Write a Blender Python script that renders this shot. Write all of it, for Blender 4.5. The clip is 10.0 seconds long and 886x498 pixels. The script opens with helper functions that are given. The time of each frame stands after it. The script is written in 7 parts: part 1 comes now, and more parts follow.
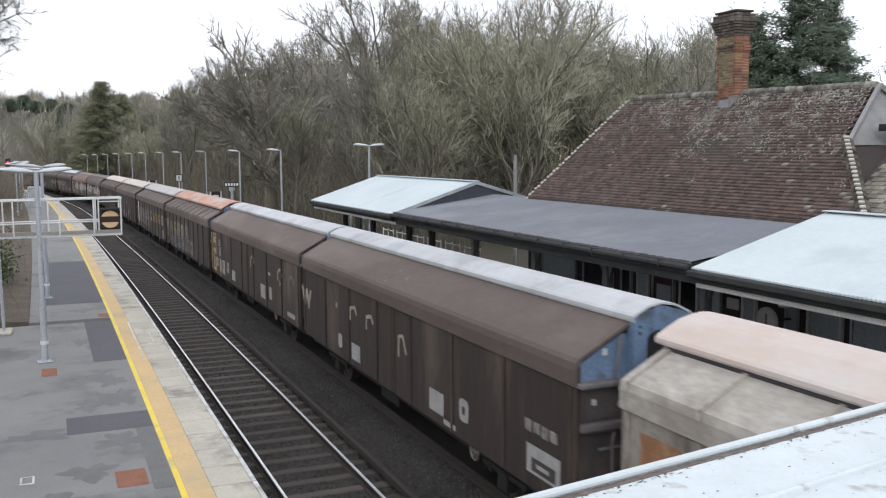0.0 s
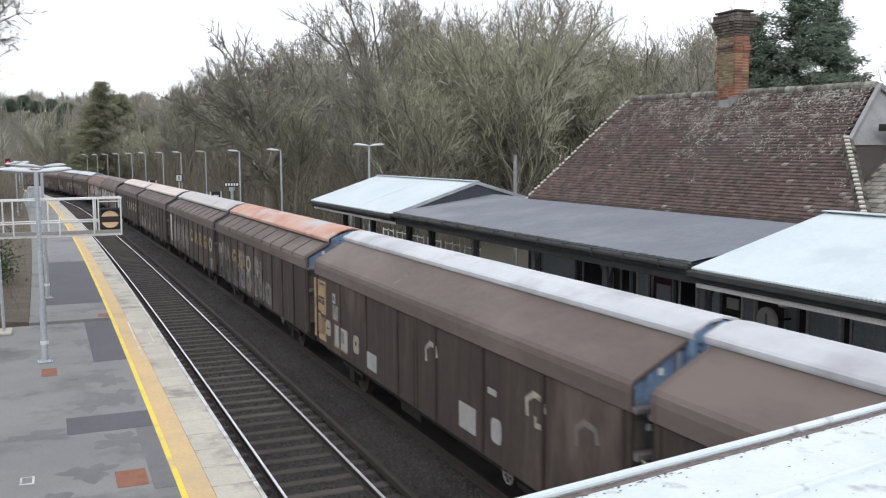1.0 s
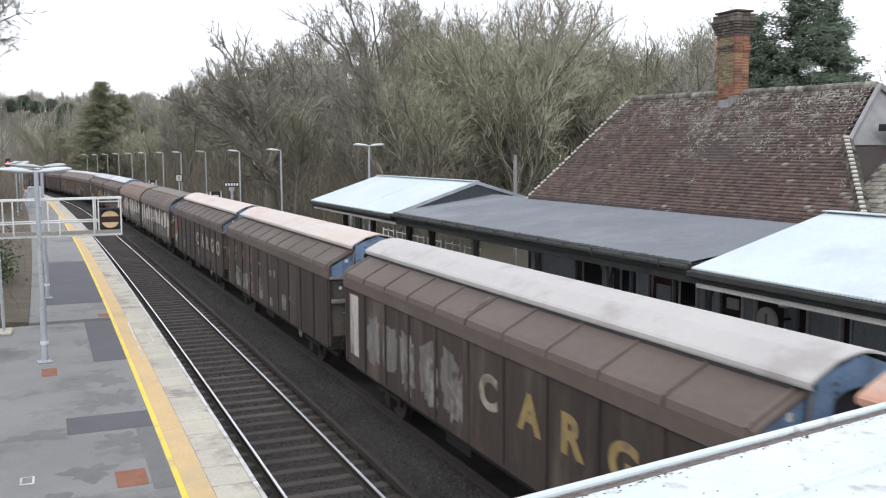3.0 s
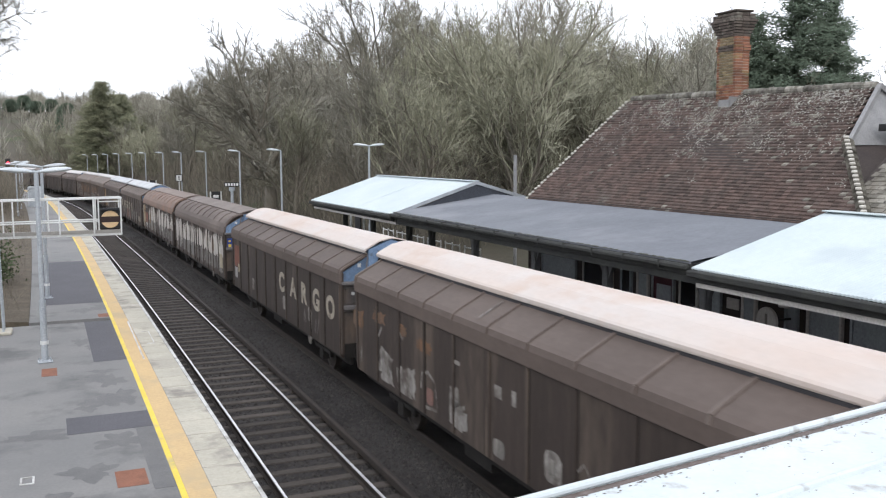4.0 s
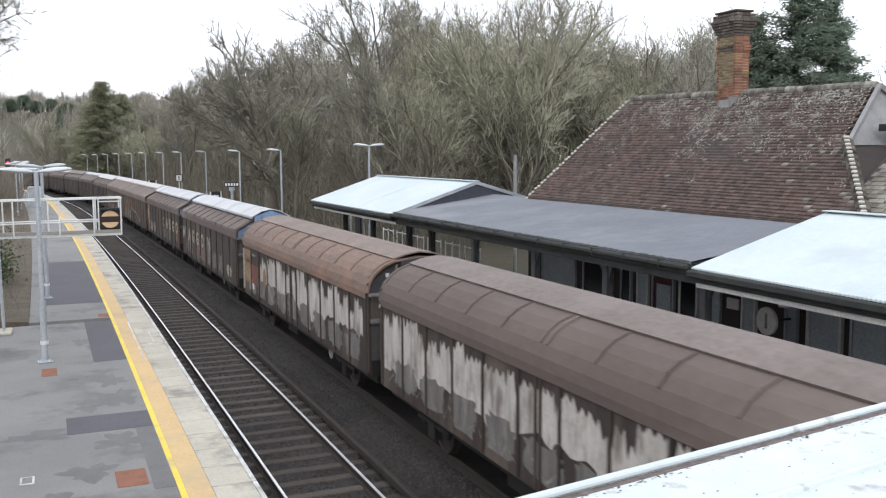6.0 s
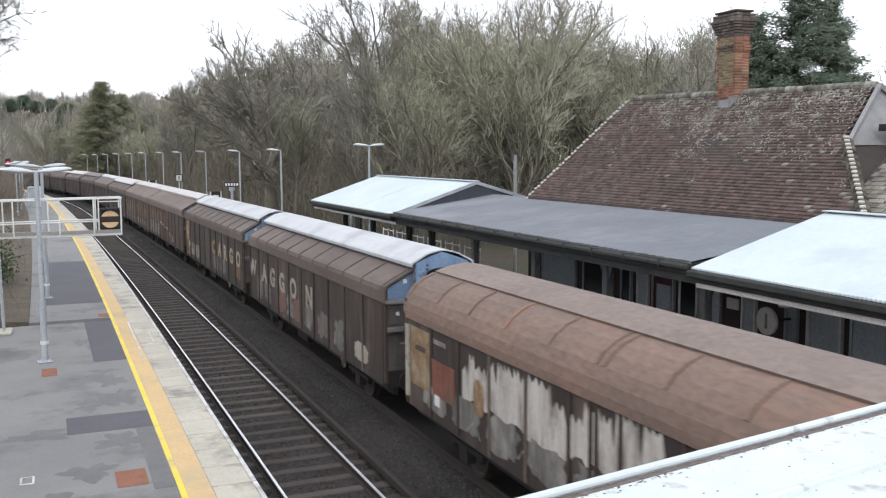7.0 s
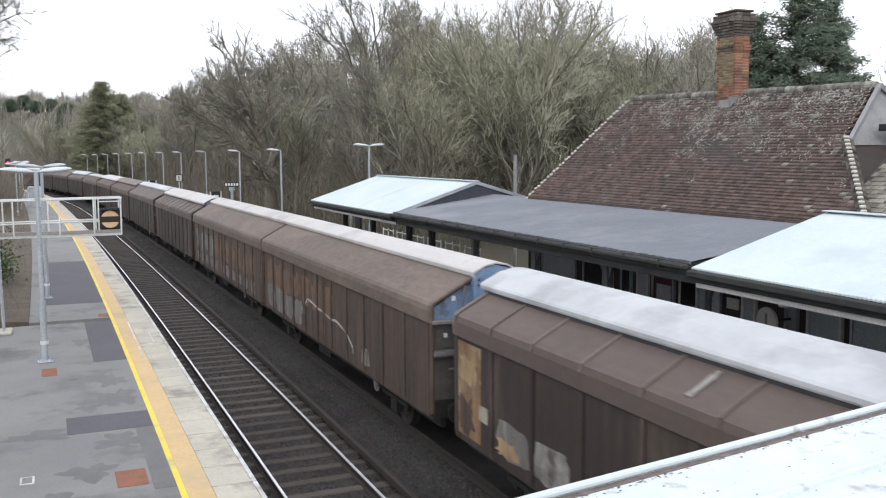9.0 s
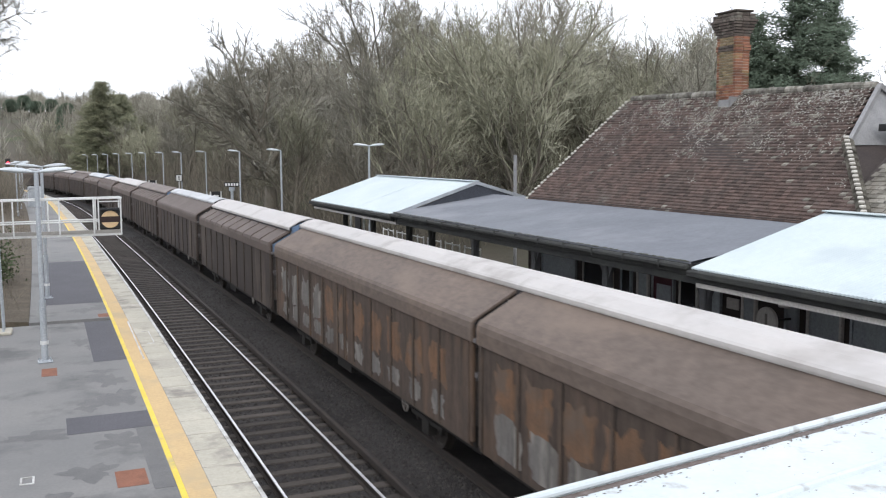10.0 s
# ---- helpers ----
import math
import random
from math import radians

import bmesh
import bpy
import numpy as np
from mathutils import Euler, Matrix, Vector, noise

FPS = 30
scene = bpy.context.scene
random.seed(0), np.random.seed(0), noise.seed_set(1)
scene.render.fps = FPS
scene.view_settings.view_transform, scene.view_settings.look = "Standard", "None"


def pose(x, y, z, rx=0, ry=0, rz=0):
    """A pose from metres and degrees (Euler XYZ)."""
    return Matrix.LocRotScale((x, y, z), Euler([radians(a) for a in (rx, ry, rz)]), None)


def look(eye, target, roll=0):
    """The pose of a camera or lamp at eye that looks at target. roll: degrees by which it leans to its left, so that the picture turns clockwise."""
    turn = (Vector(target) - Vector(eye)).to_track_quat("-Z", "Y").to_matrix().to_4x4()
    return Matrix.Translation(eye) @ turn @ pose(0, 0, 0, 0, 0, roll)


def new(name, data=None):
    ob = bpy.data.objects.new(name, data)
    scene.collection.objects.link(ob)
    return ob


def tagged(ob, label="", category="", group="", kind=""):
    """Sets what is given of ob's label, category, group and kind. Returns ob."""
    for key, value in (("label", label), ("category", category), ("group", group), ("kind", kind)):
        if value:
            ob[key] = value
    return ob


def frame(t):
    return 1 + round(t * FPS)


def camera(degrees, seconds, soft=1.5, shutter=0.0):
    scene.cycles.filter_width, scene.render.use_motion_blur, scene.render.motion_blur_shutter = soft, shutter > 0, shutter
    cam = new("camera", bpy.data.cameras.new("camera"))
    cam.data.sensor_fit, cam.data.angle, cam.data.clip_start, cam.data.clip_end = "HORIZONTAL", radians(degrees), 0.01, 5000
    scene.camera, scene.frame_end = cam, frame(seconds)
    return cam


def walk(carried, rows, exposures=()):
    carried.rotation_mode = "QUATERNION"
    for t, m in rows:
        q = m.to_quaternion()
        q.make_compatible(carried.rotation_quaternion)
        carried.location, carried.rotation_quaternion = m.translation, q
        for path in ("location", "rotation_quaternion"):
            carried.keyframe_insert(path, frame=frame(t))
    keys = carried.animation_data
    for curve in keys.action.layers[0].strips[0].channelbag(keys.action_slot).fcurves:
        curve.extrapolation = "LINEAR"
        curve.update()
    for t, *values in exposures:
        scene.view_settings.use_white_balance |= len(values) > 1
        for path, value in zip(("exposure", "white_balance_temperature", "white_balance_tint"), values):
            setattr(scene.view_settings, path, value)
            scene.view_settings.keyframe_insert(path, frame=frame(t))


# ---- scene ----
cam = camera(51.06, 10.0, soft=1.2, shutter=0.18)
EYE = (-4.12, 0.0, 5.717)
PITCH, YAW, ROLL = -5.87, 22.537, -0.285
CAM_POSE = pose(*EYE) @ pose(0, 0, 0, 0, 0, -YAW) @ pose(0, 0, 0, 90 + PITCH, 0, 0) @ pose(0, 0, 0, 0, 0, ROLL)
walk(cam, [(0.0, CAM_POSE), (10.0, CAM_POSE)], exposures=[(0.0, -0.21), (0.5, -0.15), (1.0, -0.07), (2.0, 0.02), (3.0, 0.04), (10.0, 0.04)])

# ---- light: a bright overcast winter sky with a wide, weak sun ----
SUN_EL, SUN_AZ = radians(32), radians(200)
world = bpy.data.worlds.new("overcast_sky")
scene.world = world
world.use_nodes = True
wn, wl = world.node_tree.nodes, world.node_tree.links
wn.clear()
sky = wn.new("ShaderNodeTexSky")
sky.sky_type, sky.sun_disc, sky.sun_elevation, sky.sun_rotation = "NISHITA", False, SUN_EL, SUN_AZ
sky_light = wn.new("ShaderNodeBackground")
sky_light.inputs["Strength"].default_value = 0.06
cloud = wn.new("ShaderNodeBackground")
cloud.inputs["Color"].default_value = (0.912, 0.938, 1.018, 1)
cloud.inputs["Strength"].default_value = 1.93
both = wn.new("ShaderNodeMixShader")
both.inputs[0].default_value = 0.86
wout = wn.new("ShaderNodeOutputWorld")
wl.new(sky.outputs[0], sky_light.inputs["Color"])
wl.new(sky_light.outputs[0], both.inputs[1])
wl.new(cloud.outputs[0], both.inputs[2])
wl.new(both.outputs[0], wout.inputs[0])
sun = new("sun", bpy.data.lights.new("sun", "SUN"))
sun.data.energy, sun.data.angle, sun.data.color = 0.9, radians(25), (1.0, 0.97, 0.92)
sun.matrix_world = look((0, 0, 0), (-math.sin(SUN_AZ) * math.cos(SUN_EL), -math.cos(SUN_AZ) * math.cos(SUN_EL), -math.sin(SUN_EL)))


# ---- materials ----
def mat(name, a, b, size=1.0, rough=0.85, metal=0.0, bump=0.15, stain=None, stain_size=4.0, amount=0.5, vary=0.0, fine=14.0, stretch=(1, 1, 1), spec=0.3, island=0.0, grain_k=1.0, streak=0.0):
    """Two colours mixed by a noise of that size in metres, a finer grain, and stains of a third colour at a larger scale."""
    m = bpy.data.materials.new(name)
    m.use_nodes = True
    n, l = m.node_tree.nodes, m.node_tree.links
    bsdf = n["Principled BSDF"]
    co = n.new("ShaderNodeTexCoord")
    mp = n.new("ShaderNodeMapping")
    mp.inputs["Scale"].default_value = stretch
    own = n.new("ShaderNodeObjectInfo")
    shift = n.new("ShaderNodeVectorMath")
    shift.operation = "MULTIPLY_ADD"
    shift.inputs[1].default_value = (61.0, 83.0, 47.0)
    l.new(own.outputs["Random"], shift.inputs[0])
    l.new(co.outputs["Object"], shift.inputs[2])
    l.new(shift.outputs[0], mp.inputs[0])

    def noise_tex(scale, detail, rgh=0.6):
        t = n.new("ShaderNodeTexNoise")
        t.inputs["Scale"].default_value, t.inputs["Detail"].default_value, t.inputs["Roughness"].default_value = scale, detail, rgh
        l.new(mp.outputs[0], t.inputs["Vector"])
        return t

    def mix(fac, c1, c2, kind="MIX"):
        x = n.new("ShaderNodeMix")
        x.data_type, x.blend_type = "RGBA", kind
        for sock, v in ((x.inputs[0], fac), (x.inputs[6], c1), (x.inputs[7], c2)):
            if isinstance(v, (int, float)):
                sock.default_value = v
            elif isinstance(v, tuple):
                sock.default_value = (*v, 1)
            else:
                l.new(v, sock)
        return x.outputs[2]

    def ramp(src, lo, hi):
        r = n.new("ShaderNodeMapRange")
        r.inputs[1].default_value, r.inputs[2].default_value = lo, hi
        l.new(src, r.inputs[0])
        return r.outputs[0]

    big, small = noise_tex(1 / size, 5), noise_tex(fine / size, 4, 0.7)
    col = mix(ramp(big.outputs[0], 0.35, 0.65), a, b)
    grain = ramp(small.outputs[0], 0.2, 0.8)
    dark = mix(1.0, col, (1 - 0.38 * grain_k,) * 3, "MULTIPLY")
    col = mix(grain, dark, mix(1.0, col, (1 + 0.22 * grain_k,) * 3, "MULTIPLY"))
    if stain:
        st = noise_tex(1 / stain_size, 6, 0.62)
        st.noise_dimensions = "4D"
        st.inputs["W"].default_value = 3.1
        col = mix(ramp(st.outputs[0], 0.62 - 0.25 * amount, 0.72 - 0.2 * amount), col, stain)
    if streak:
        m2 = n.new("ShaderNodeMapping")
        m2.inputs["Scale"].default_value = (5.0, 5.0, 0.45)
        l.new(shift.outputs[0], m2.inputs[0])
        st = n.new("ShaderNodeTexNoise")
        st.inputs["Scale"].default_value, st.inputs["Detail"].default_value, st.inputs["Roughness"].default_value = 1.0, 6, 0.65
        l.new(m2.outputs[0], st.inputs["Vector"])
        col = mix(ramp(st.outputs[0], 0.30, 0.50), mix(1.0, col, (1 - 0.55 * streak,) * 3, "MULTIPLY"), col)
        col = mix(ramp(st.outputs[0], 0.56, 0.74), col, mix(streak * 0.5, col, (0.17, 0.13, 0.10)))
    if vary:
        oi = n.new("ShaderNodeObjectInfo")
        v = n.new("ShaderNodeMapRange")
        v.inputs[3].default_value, v.inputs[4].default_value = 1 - vary, 1 + vary
        l.new(oi.outputs["Random"], v.inputs[0])
        hsv = n.new("ShaderNodeHueSaturation")
        l.new(v.outputs[0], hsv.inputs["Value"])
        l.new(col, hsv.inputs["Color"])
        col = hsv.outputs[0]
    if island:
        ge = n.new("ShaderNodeNewGeometry")
        v = n.new("ShaderNodeMapRange")
        v.inputs[3].default_value, v.inputs[4].default_value = 1 - island, 1 + island
        l.new(ge.outputs["Random Per Island"], v.inputs[0])
        hsv = n.new("ShaderNodeHueSaturation")
        l.new(v.outputs[0], hsv.inputs["Value"])
        l.new(col, hsv.inputs["Color"])
        col = hsv.outputs[0]
    l.new(col, bsdf.inputs["Base Color"])
    rr = n.new("ShaderNodeMapRange")
    rr.inputs[3].default_value, rr.inputs[4].default_value = max(rough - 0.12, 0.05), min(rough + 0.1, 1)
    l.new(big.outputs[0], rr.inputs[0])
    l.new(rr.outputs[0], bsdf.inputs["Roughness"])
    bsdf.inputs["Metallic"].default_value = metal
    bsdf.inputs["Specular IOR Level"].default_value = spec
    if bump:
        bp = n.new("ShaderNodeBump")
        bp.inputs["Strength"].default_value, bp.inputs["Distance"].default_value = bump, 0.02
        l.new(small.outputs[0], bp.inputs["Height"])
        l.new(bp.outputs[0], bsdf.inputs["Normal"])
    return m


def glow(name, colour, strength):
    m = bpy.data.materials.new(name)
    m.use_nodes = True
    b = m.node_tree.nodes["Principled BSDF"]
    b.inputs["Base Color"].default_value = (*colour, 1)
    b.inputs["Emission Color"].default_value = (*colour, 1)
    b.inputs["Emission Strength"].default_value = strength
    return m


M_ASPHALT = mat("platform_asphalt", (0.155, 0.155, 0.153), (0.195, 0.192, 0.186), 1.6, 0.7, stain=(0.10, 0.10, 0.10), stain_size=1.8, amount=0.34, stretch=(1, 1, 1), fine=30, grain_k=0.4)
M_PATCH = mat("asphalt_patch", (0.085, 0.085, 0.095), (0.105, 0.103, 0.115), 1.0, 0.85, fine=40)
M_DAMP = mat("damp_asphalt", (0.100, 0.099, 0.100), (0.135, 0.133, 0.131), 0.3, 0.6, grain_k=0.8)
M_ROOF_DULL = mat("dull_brown_wagon_roof", (0.148, 0.111, 0.09), (0.122, 0.096, 0.081), 1.8, 0.7, stain=(0.17, 0.13, 0.105), stain_size=1.5, amount=0.4, stretch=(1, 0.5, 1))
M_UNDERWOOD = mat("tangled_brown_stems", (0.19, 0.168, 0.132), (0.14, 0.125, 0.098), 2.0, 0.95, bump=0.0, island=0.4)
M_COPING = mat("coping_concrete", (0.44, 0.415, 0.345), (0.37, 0.35, 0.295), 0.9, 0.85, stain=(0.22, 0.205, 0.18), stain_size=0.9, amount=0.38, vary=0.07, grain_k=0.45)
M_WHITE_EDGE = mat("worn_white_paint", (0.60, 0.60, 0.59), (0.46, 0.455, 0.44), 0.5, 0.7, stain=(0.28, 0.27, 0.25), stain_size=0.5, amount=0.5)
M_TAN = mat("tan_platform_paving", (0.56, 0.40, 0.205), (0.52, 0.375, 0.20), 0.8, 0.8, stain=(0.44, 0.34, 0.20), stain_size=1.5, amount=0.45, vary=0.05, grain_k=0.45)
M_YELLOW = mat("yellow_line_paint", (0.72, 0.54, 0.06), (0.66, 0.49, 0.07), 0.5, 0.6, stain=(0.45, 0.36, 0.14), stain_size=0.7, amount=0.3, grain_k=0.45)
M_ORANGE = mat("orange_cover_paint", (0.24, 0.10, 0.06), (0.19, 0.085, 0.055), 0.3, 0.8)
M_BALLAST = mat("dark_ballast", (0.030, 0.028, 0.028), (0.046, 0.042, 0.040), 0.12, 0.95, bump=1.0, fine=5, stain=(0.018, 0.016, 0.016), stain_size=2.0, amount=0.6)
M_STONE = mat("ballast_stone", (0.034, 0.031, 0.030), (0.052, 0.047, 0.043), 0.08, 0.95, bump=0.4, island=0.45)
M_SLEEPER = mat("stained_concrete_sleeper", (0.074, 0.063, 0.055), (0.054, 0.047, 0.042), 0.4, 0.9, vary=0.2)
M_RAIL_TOP = mat("polished_rail_steel", (0.86, 0.86, 0.88), (0.80, 0.80, 0.82), 0.5, 0.42, metal=0.85, bump=0.02)
M_RAIL = mat("rusted_rail_steel", (0.028, 0.023, 0.021), (0.042, 0.033, 0.028), 0.3, 0.85)
M_GROUND = mat("leaf_litter_soil", (0.085, 0.072, 0.055), (0.068, 0.063, 0.045), 3.0, 0.95, bump=0.6, stain=(0.055, 0.065, 0.03), stain_size=9, amount=0.5)
M_VERGE = mat("brown_winter_verge", (0.125, 0.10, 0.075), (0.085, 0.072, 0.052), 0.8, 0.95, bump=0.8)
M_GALV = mat("galvanised_steel", (0.44, 0.47, 0.50), (0.36, 0.39, 0.42), 0.4, 0.5, metal=0.35, bump=0.03)
M_LAMPHEAD = mat("pale_lamp_housing", (0.58, 0.62, 0.65), (0.5, 0.54, 0.57), 0.3, 0.45, bump=0.02)
M_WHITE_RAIL = mat("white_railing_paint", (0.68, 0.69, 0.68), (0.55, 0.56, 0.55), 0.4, 0.55, bump=0.05)
M_GRATE = mat("grey_walkway_grating", (0.25, 0.24, 0.22), (0.32, 0.31, 0.29), 0.2, 0.7, metal=0.3)
M_BLACK = mat("matt_black_housing", (0.02, 0.02, 0.022), (0.03, 0.03, 0.03), 0.3, 0.6)
M_BANNER = mat("pale_banner_glass", (0.72, 0.52, 0.30), (0.64, 0.46, 0.27), 0.1, 0.4, bump=0.02)
M_BAR = mat("banner_bar", (0.03, 0.018, 0.015), (0.04, 0.02, 0.02), 0.1, 0.5, bump=0.02)
M_RED = glow("red_signal_light", (1.0, 0.03, 0.06), 6.0)
M_SHEET = mat("white_roof_sheeting", (0.50, 0.56, 0.575), (0.45, 0.515, 0.535), 2.0, 0.55, bump=0.02, stain=(0.42, 0.475, 0.495), stain_size=2.5, amount=0.3, grain_k=0.2)
M_FELT = mat("grey_roofing_felt", (0.165, 0.178, 0.20), (0.14, 0.15, 0.172), 1.6, 0.75, bump=0.1, stain=(0.20, 0.21, 0.23), stain_size=3.0, amount=0.4, grain_k=0.45)
M_MOSS = mat("dark_moss", (0.055, 0.058, 0.04), (0.09, 0.088, 0.065), 0.15, 0.95, bump=0.6)
M_POST = mat("weathered_grey_post_paint", (0.115, 0.118, 0.122), (0.085, 0.088, 0.092), 0.4, 0.7, stain=(0.06, 0.058, 0.056), stain_size=0.6, amount=0.4)
M_GUTTER = mat("mossy_dark_gutter", (0.030, 0.031, 0.031), (0.048, 0.050, 0.046), 0.3, 0.9, bump=0.5)
M_GABLE = mat("dark_gable_boarding", (0.045, 0.05, 0.062), (0.055, 0.06, 0.075), 0.8, 0.7)
M_TILE = mat("old_clay_roof_tile", (0.104, 0.071, 0.060), (0.084, 0.064, 0.056), 1.1, 0.9, bump=0.3, stain=(0.11, 0.10, 0.088), stain_size=2.2, amount=0.28, island=0.34)
M_LICHEN = mat("lichened_clay_tile", (0.13, 0.115, 0.095), (0.24, 0.23, 0.20), 0.3, 0.95, bump=0.3, island=0.4)
M_FLECK = mat("pale_lichen", (0.38, 0.37, 0.335), (0.24, 0.23, 0.20), 0.2, 0.95, island=0.4)
M_RIDGE = mat("lichened_ridge_tile", (0.29, 0.28, 0.245), (0.10, 0.09, 0.075), 0.16, 0.95, vary=0.45)
M_MORTAR = mat("pale_mortar", (0.55, 0.53, 0.48), (0.42, 0.40, 0.36), 0.3, 0.95)
M_BRICK = mat("weathered_red_brick", (0.27, 0.125, 0.078), (0.20, 0.10, 0.07), 0.25, 0.9, vary=0.4, stain=(0.20, 0.16, 0.08), stain_size=0.5, amount=0.35)
M_BRICK_DARK = mat("sooty_brick", (0.125, 0.102, 0.088), (0.085, 0.072, 0.063), 0.25, 0.95, vary=0.4, stain=(0.20, 0.19, 0.16), stain_size=0.3, amount=0.3)
M_BRICK_YEL = mat("buff_weathered_brick", (0.27, 0.215, 0.135), (0.215, 0.165, 0.105), 0.25, 0.9, vary=0.3, stain=(0.13, 0.115, 0.06), stain_size=0.5, amount=0.4)
M_LEAD = mat("grey_lead_flashing", (0.22, 0.22, 0.225), (0.28, 0.28, 0.28), 0.3, 0.6)
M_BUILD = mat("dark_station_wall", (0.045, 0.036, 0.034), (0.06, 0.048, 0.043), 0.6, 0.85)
M_PANEL = mat("grey_painted_panel", (0.36, 0.40, 0.42), (0.30, 0.33, 0.36), 0.8, 0.6, bump=0.05)
M_PANEL_D = mat("dark_window_glass", (0.015, 0.018, 0.022), (0.02, 0.022, 0.026), 0.8, 0.15, bump=0.0, spec=0.5)
M_CREAM = mat("cream_painted_timber", (0.62, 0.60, 0.56), (0.52, 0.50, 0.47), 0.5, 0.6, bump=0.05)
M_MAROON = mat("maroon_painted_board", (0.09, 0.025, 0.035), (0.07, 0.02, 0.03), 0.4, 0.6)
M_PARAPET = mat("white_bridge_sheeting", (0.57, 0.625, 0.645), (0.51, 0.56, 0.575), 0.4, 0.6, bump=0.03, stain=(0.34, 0.34, 0.33), stain_size=0.14, amount=0.2, grain_k=0.2)
M_RUST = mat("rust_streak", (0.105, 0.083, 0.074), (0.19, 0.16, 0.15), 0.05, 0.9)
M_BARK = mat("grey_brown_bark", (0.19, 0.17, 0.14), (0.135, 0.125, 0.10), 0.6, 0.95, bump=0.5, vary=0.25)
M_TWIG = mat("winter_twigs", (0.300, 0.286, 0.238), (0.234, 0.223, 0.184), 2.0, 0.95, bump=0.0, vary=0.28, island=0.3)
M_TWIG_OLIVE = mat("olive_willow_twigs", (0.325, 0.320, 0.238), (0.262, 0.257, 0.190), 2.0, 0.95, bump=0.0, vary=0.2, island=0.3)
M_NEEDLE = mat("dark_conifer_needles", (0.10, 0.135, 0.095), (0.135, 0.172, 0.125), 1.2, 0.95, bump=0.0, island=0.22)
M_NEEDLE_OLIVE = mat("olive_evergreen_leaves", (0.17, 0.18, 0.115), (0.225, 0.225, 0.145), 1.2, 0.9, bump=0.0, island=0.4)
M_IVY = mat("ivy_leaves", (0.04, 0.06, 0.025), (0.06, 0.075, 0.03), 0.5, 0.7, bump=0.0, island=0.4)
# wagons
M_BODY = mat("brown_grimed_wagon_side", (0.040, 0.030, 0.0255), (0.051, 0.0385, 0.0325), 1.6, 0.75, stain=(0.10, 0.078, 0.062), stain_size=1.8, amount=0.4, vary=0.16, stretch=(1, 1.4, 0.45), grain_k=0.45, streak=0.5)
M_BODY_PALE = mat("pale_grey_wagon_side", (0.30, 0.275, 0.24), (0.235, 0.21, 0.18), 1.4, 0.75, stain=(0.14, 0.115, 0.095), stain_size=1.0, amount=0.4, streak=0.8)
M_BODY_RUST = mat("rusty_wagon_side", (0.085, 0.060, 0.046), (0.066, 0.051, 0.042), 1.4, 0.8, stain=(0.115, 0.074, 0.05), stain_size=1.5, amount=0.35, vary=0.1, stretch=(1, 1.4, 0.5), streak=0.9)
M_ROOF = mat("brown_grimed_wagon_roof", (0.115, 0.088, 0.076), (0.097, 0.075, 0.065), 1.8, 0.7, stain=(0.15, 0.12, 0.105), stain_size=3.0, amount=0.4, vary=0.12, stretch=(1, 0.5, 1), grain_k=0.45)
M_ROOF_TAN = mat("tan_rust_wagon_roof", (0.20, 0.132, 0.102), (0.155, 0.112, 0.092), 1.2, 0.7, stain=(0.25, 0.14, 0.095), stain_size=2.0, amount=0.4, stretch=(1, 0.5, 1))
M_ROOF_PALE = mat("pale_grey_wagon_roof", (0.40, 0.375, 0.335), (0.33, 0.305, 0.27), 1.5, 0.7, stain=(0.22, 0.19, 0.16), stain_size=1.2, amount=0.4, stretch=(1, 0.5, 1))
M_CAP_WHITE = mat("white_wagon_roof_cap", (0.475, 0.49, 0.505), (0.415, 0.428, 0.44), 1.6, 0.55, stain=(0.32, 0.325, 0.34), stain_size=1.6, amount=0.4, bump=0.05, vary=0.1, grain_k=0.2)
M_CAP_GREY = mat("grey_wagon_roof_cap", (0.42, 0.405, 0.395), (0.46, 0.44, 0.425), 1.2, 0.6, stain=(0.34, 0.32, 0.305), stain_size=1.0, amount=0.35, bump=0.05, vary=0.1, grain_k=0.2)
M_CAP_PEACH = mat("peach_rusted_roof_cap", (0.52, 0.475, 0.445), (0.52, 0.435, 0.385), 1.2, 0.6, stain=(0.47, 0.37, 0.31), stain_size=1.4, amount=0.35, bump=0.05, stretch=(1, 0.6, 1), grain_k=0.2)
M_CAP_ORANGE = mat("orange_rusted_roof_cap", (0.43, 0.19, 0.12), (0.48, 0.33, 0.26), 0.8, 0.65, stain=(0.42, 0.40, 0.40), stain_size=1.2, amount=0.5, bump=0.05, stretch=(1, 0.6, 1), grain_k=0.2)
M_CAP_BROWN = mat("brown_wagon_roof_cap", (0.19, 0.155, 0.14), (0.155, 0.13, 0.115), 1.6, 0.65, bump=0.05)
M_CAP_TAN = mat("tan_wagon_roof_cap", (0.21, 0.165, 0.14), (0.18, 0.14, 0.12), 1.6, 0.65, bump=0.05)
M_BLUE = mat("faded_blue_wagon_end", (0.18, 0.265, 0.40), (0.14, 0.21, 0.32), 0.6, 0.65, stain=(0.08, 0.088, 0.10), stain_size=0.5, amount=0.35, vary=0.2, streak=0.5)
M_ENDLOW = mat("grimy_wagon_end_wall", (0.10, 0.09, 0.087), (0.068, 0.062, 0.06), 0.5, 0.8, stain=(0.13, 0.10, 0.08), stain_size=0.8, amount=0.4, streak=0.6)
M_ENDBEAM = mat("dusty_grey_end_beam", (0.19, 0.18, 0.18), (0.13, 0.12, 0.12), 0.5, 0.8)
M_ENDGREY = mat("sooty_wagon_end", (0.035, 0.034, 0.038), (0.055, 0.053, 0.058), 0.6, 0.8)
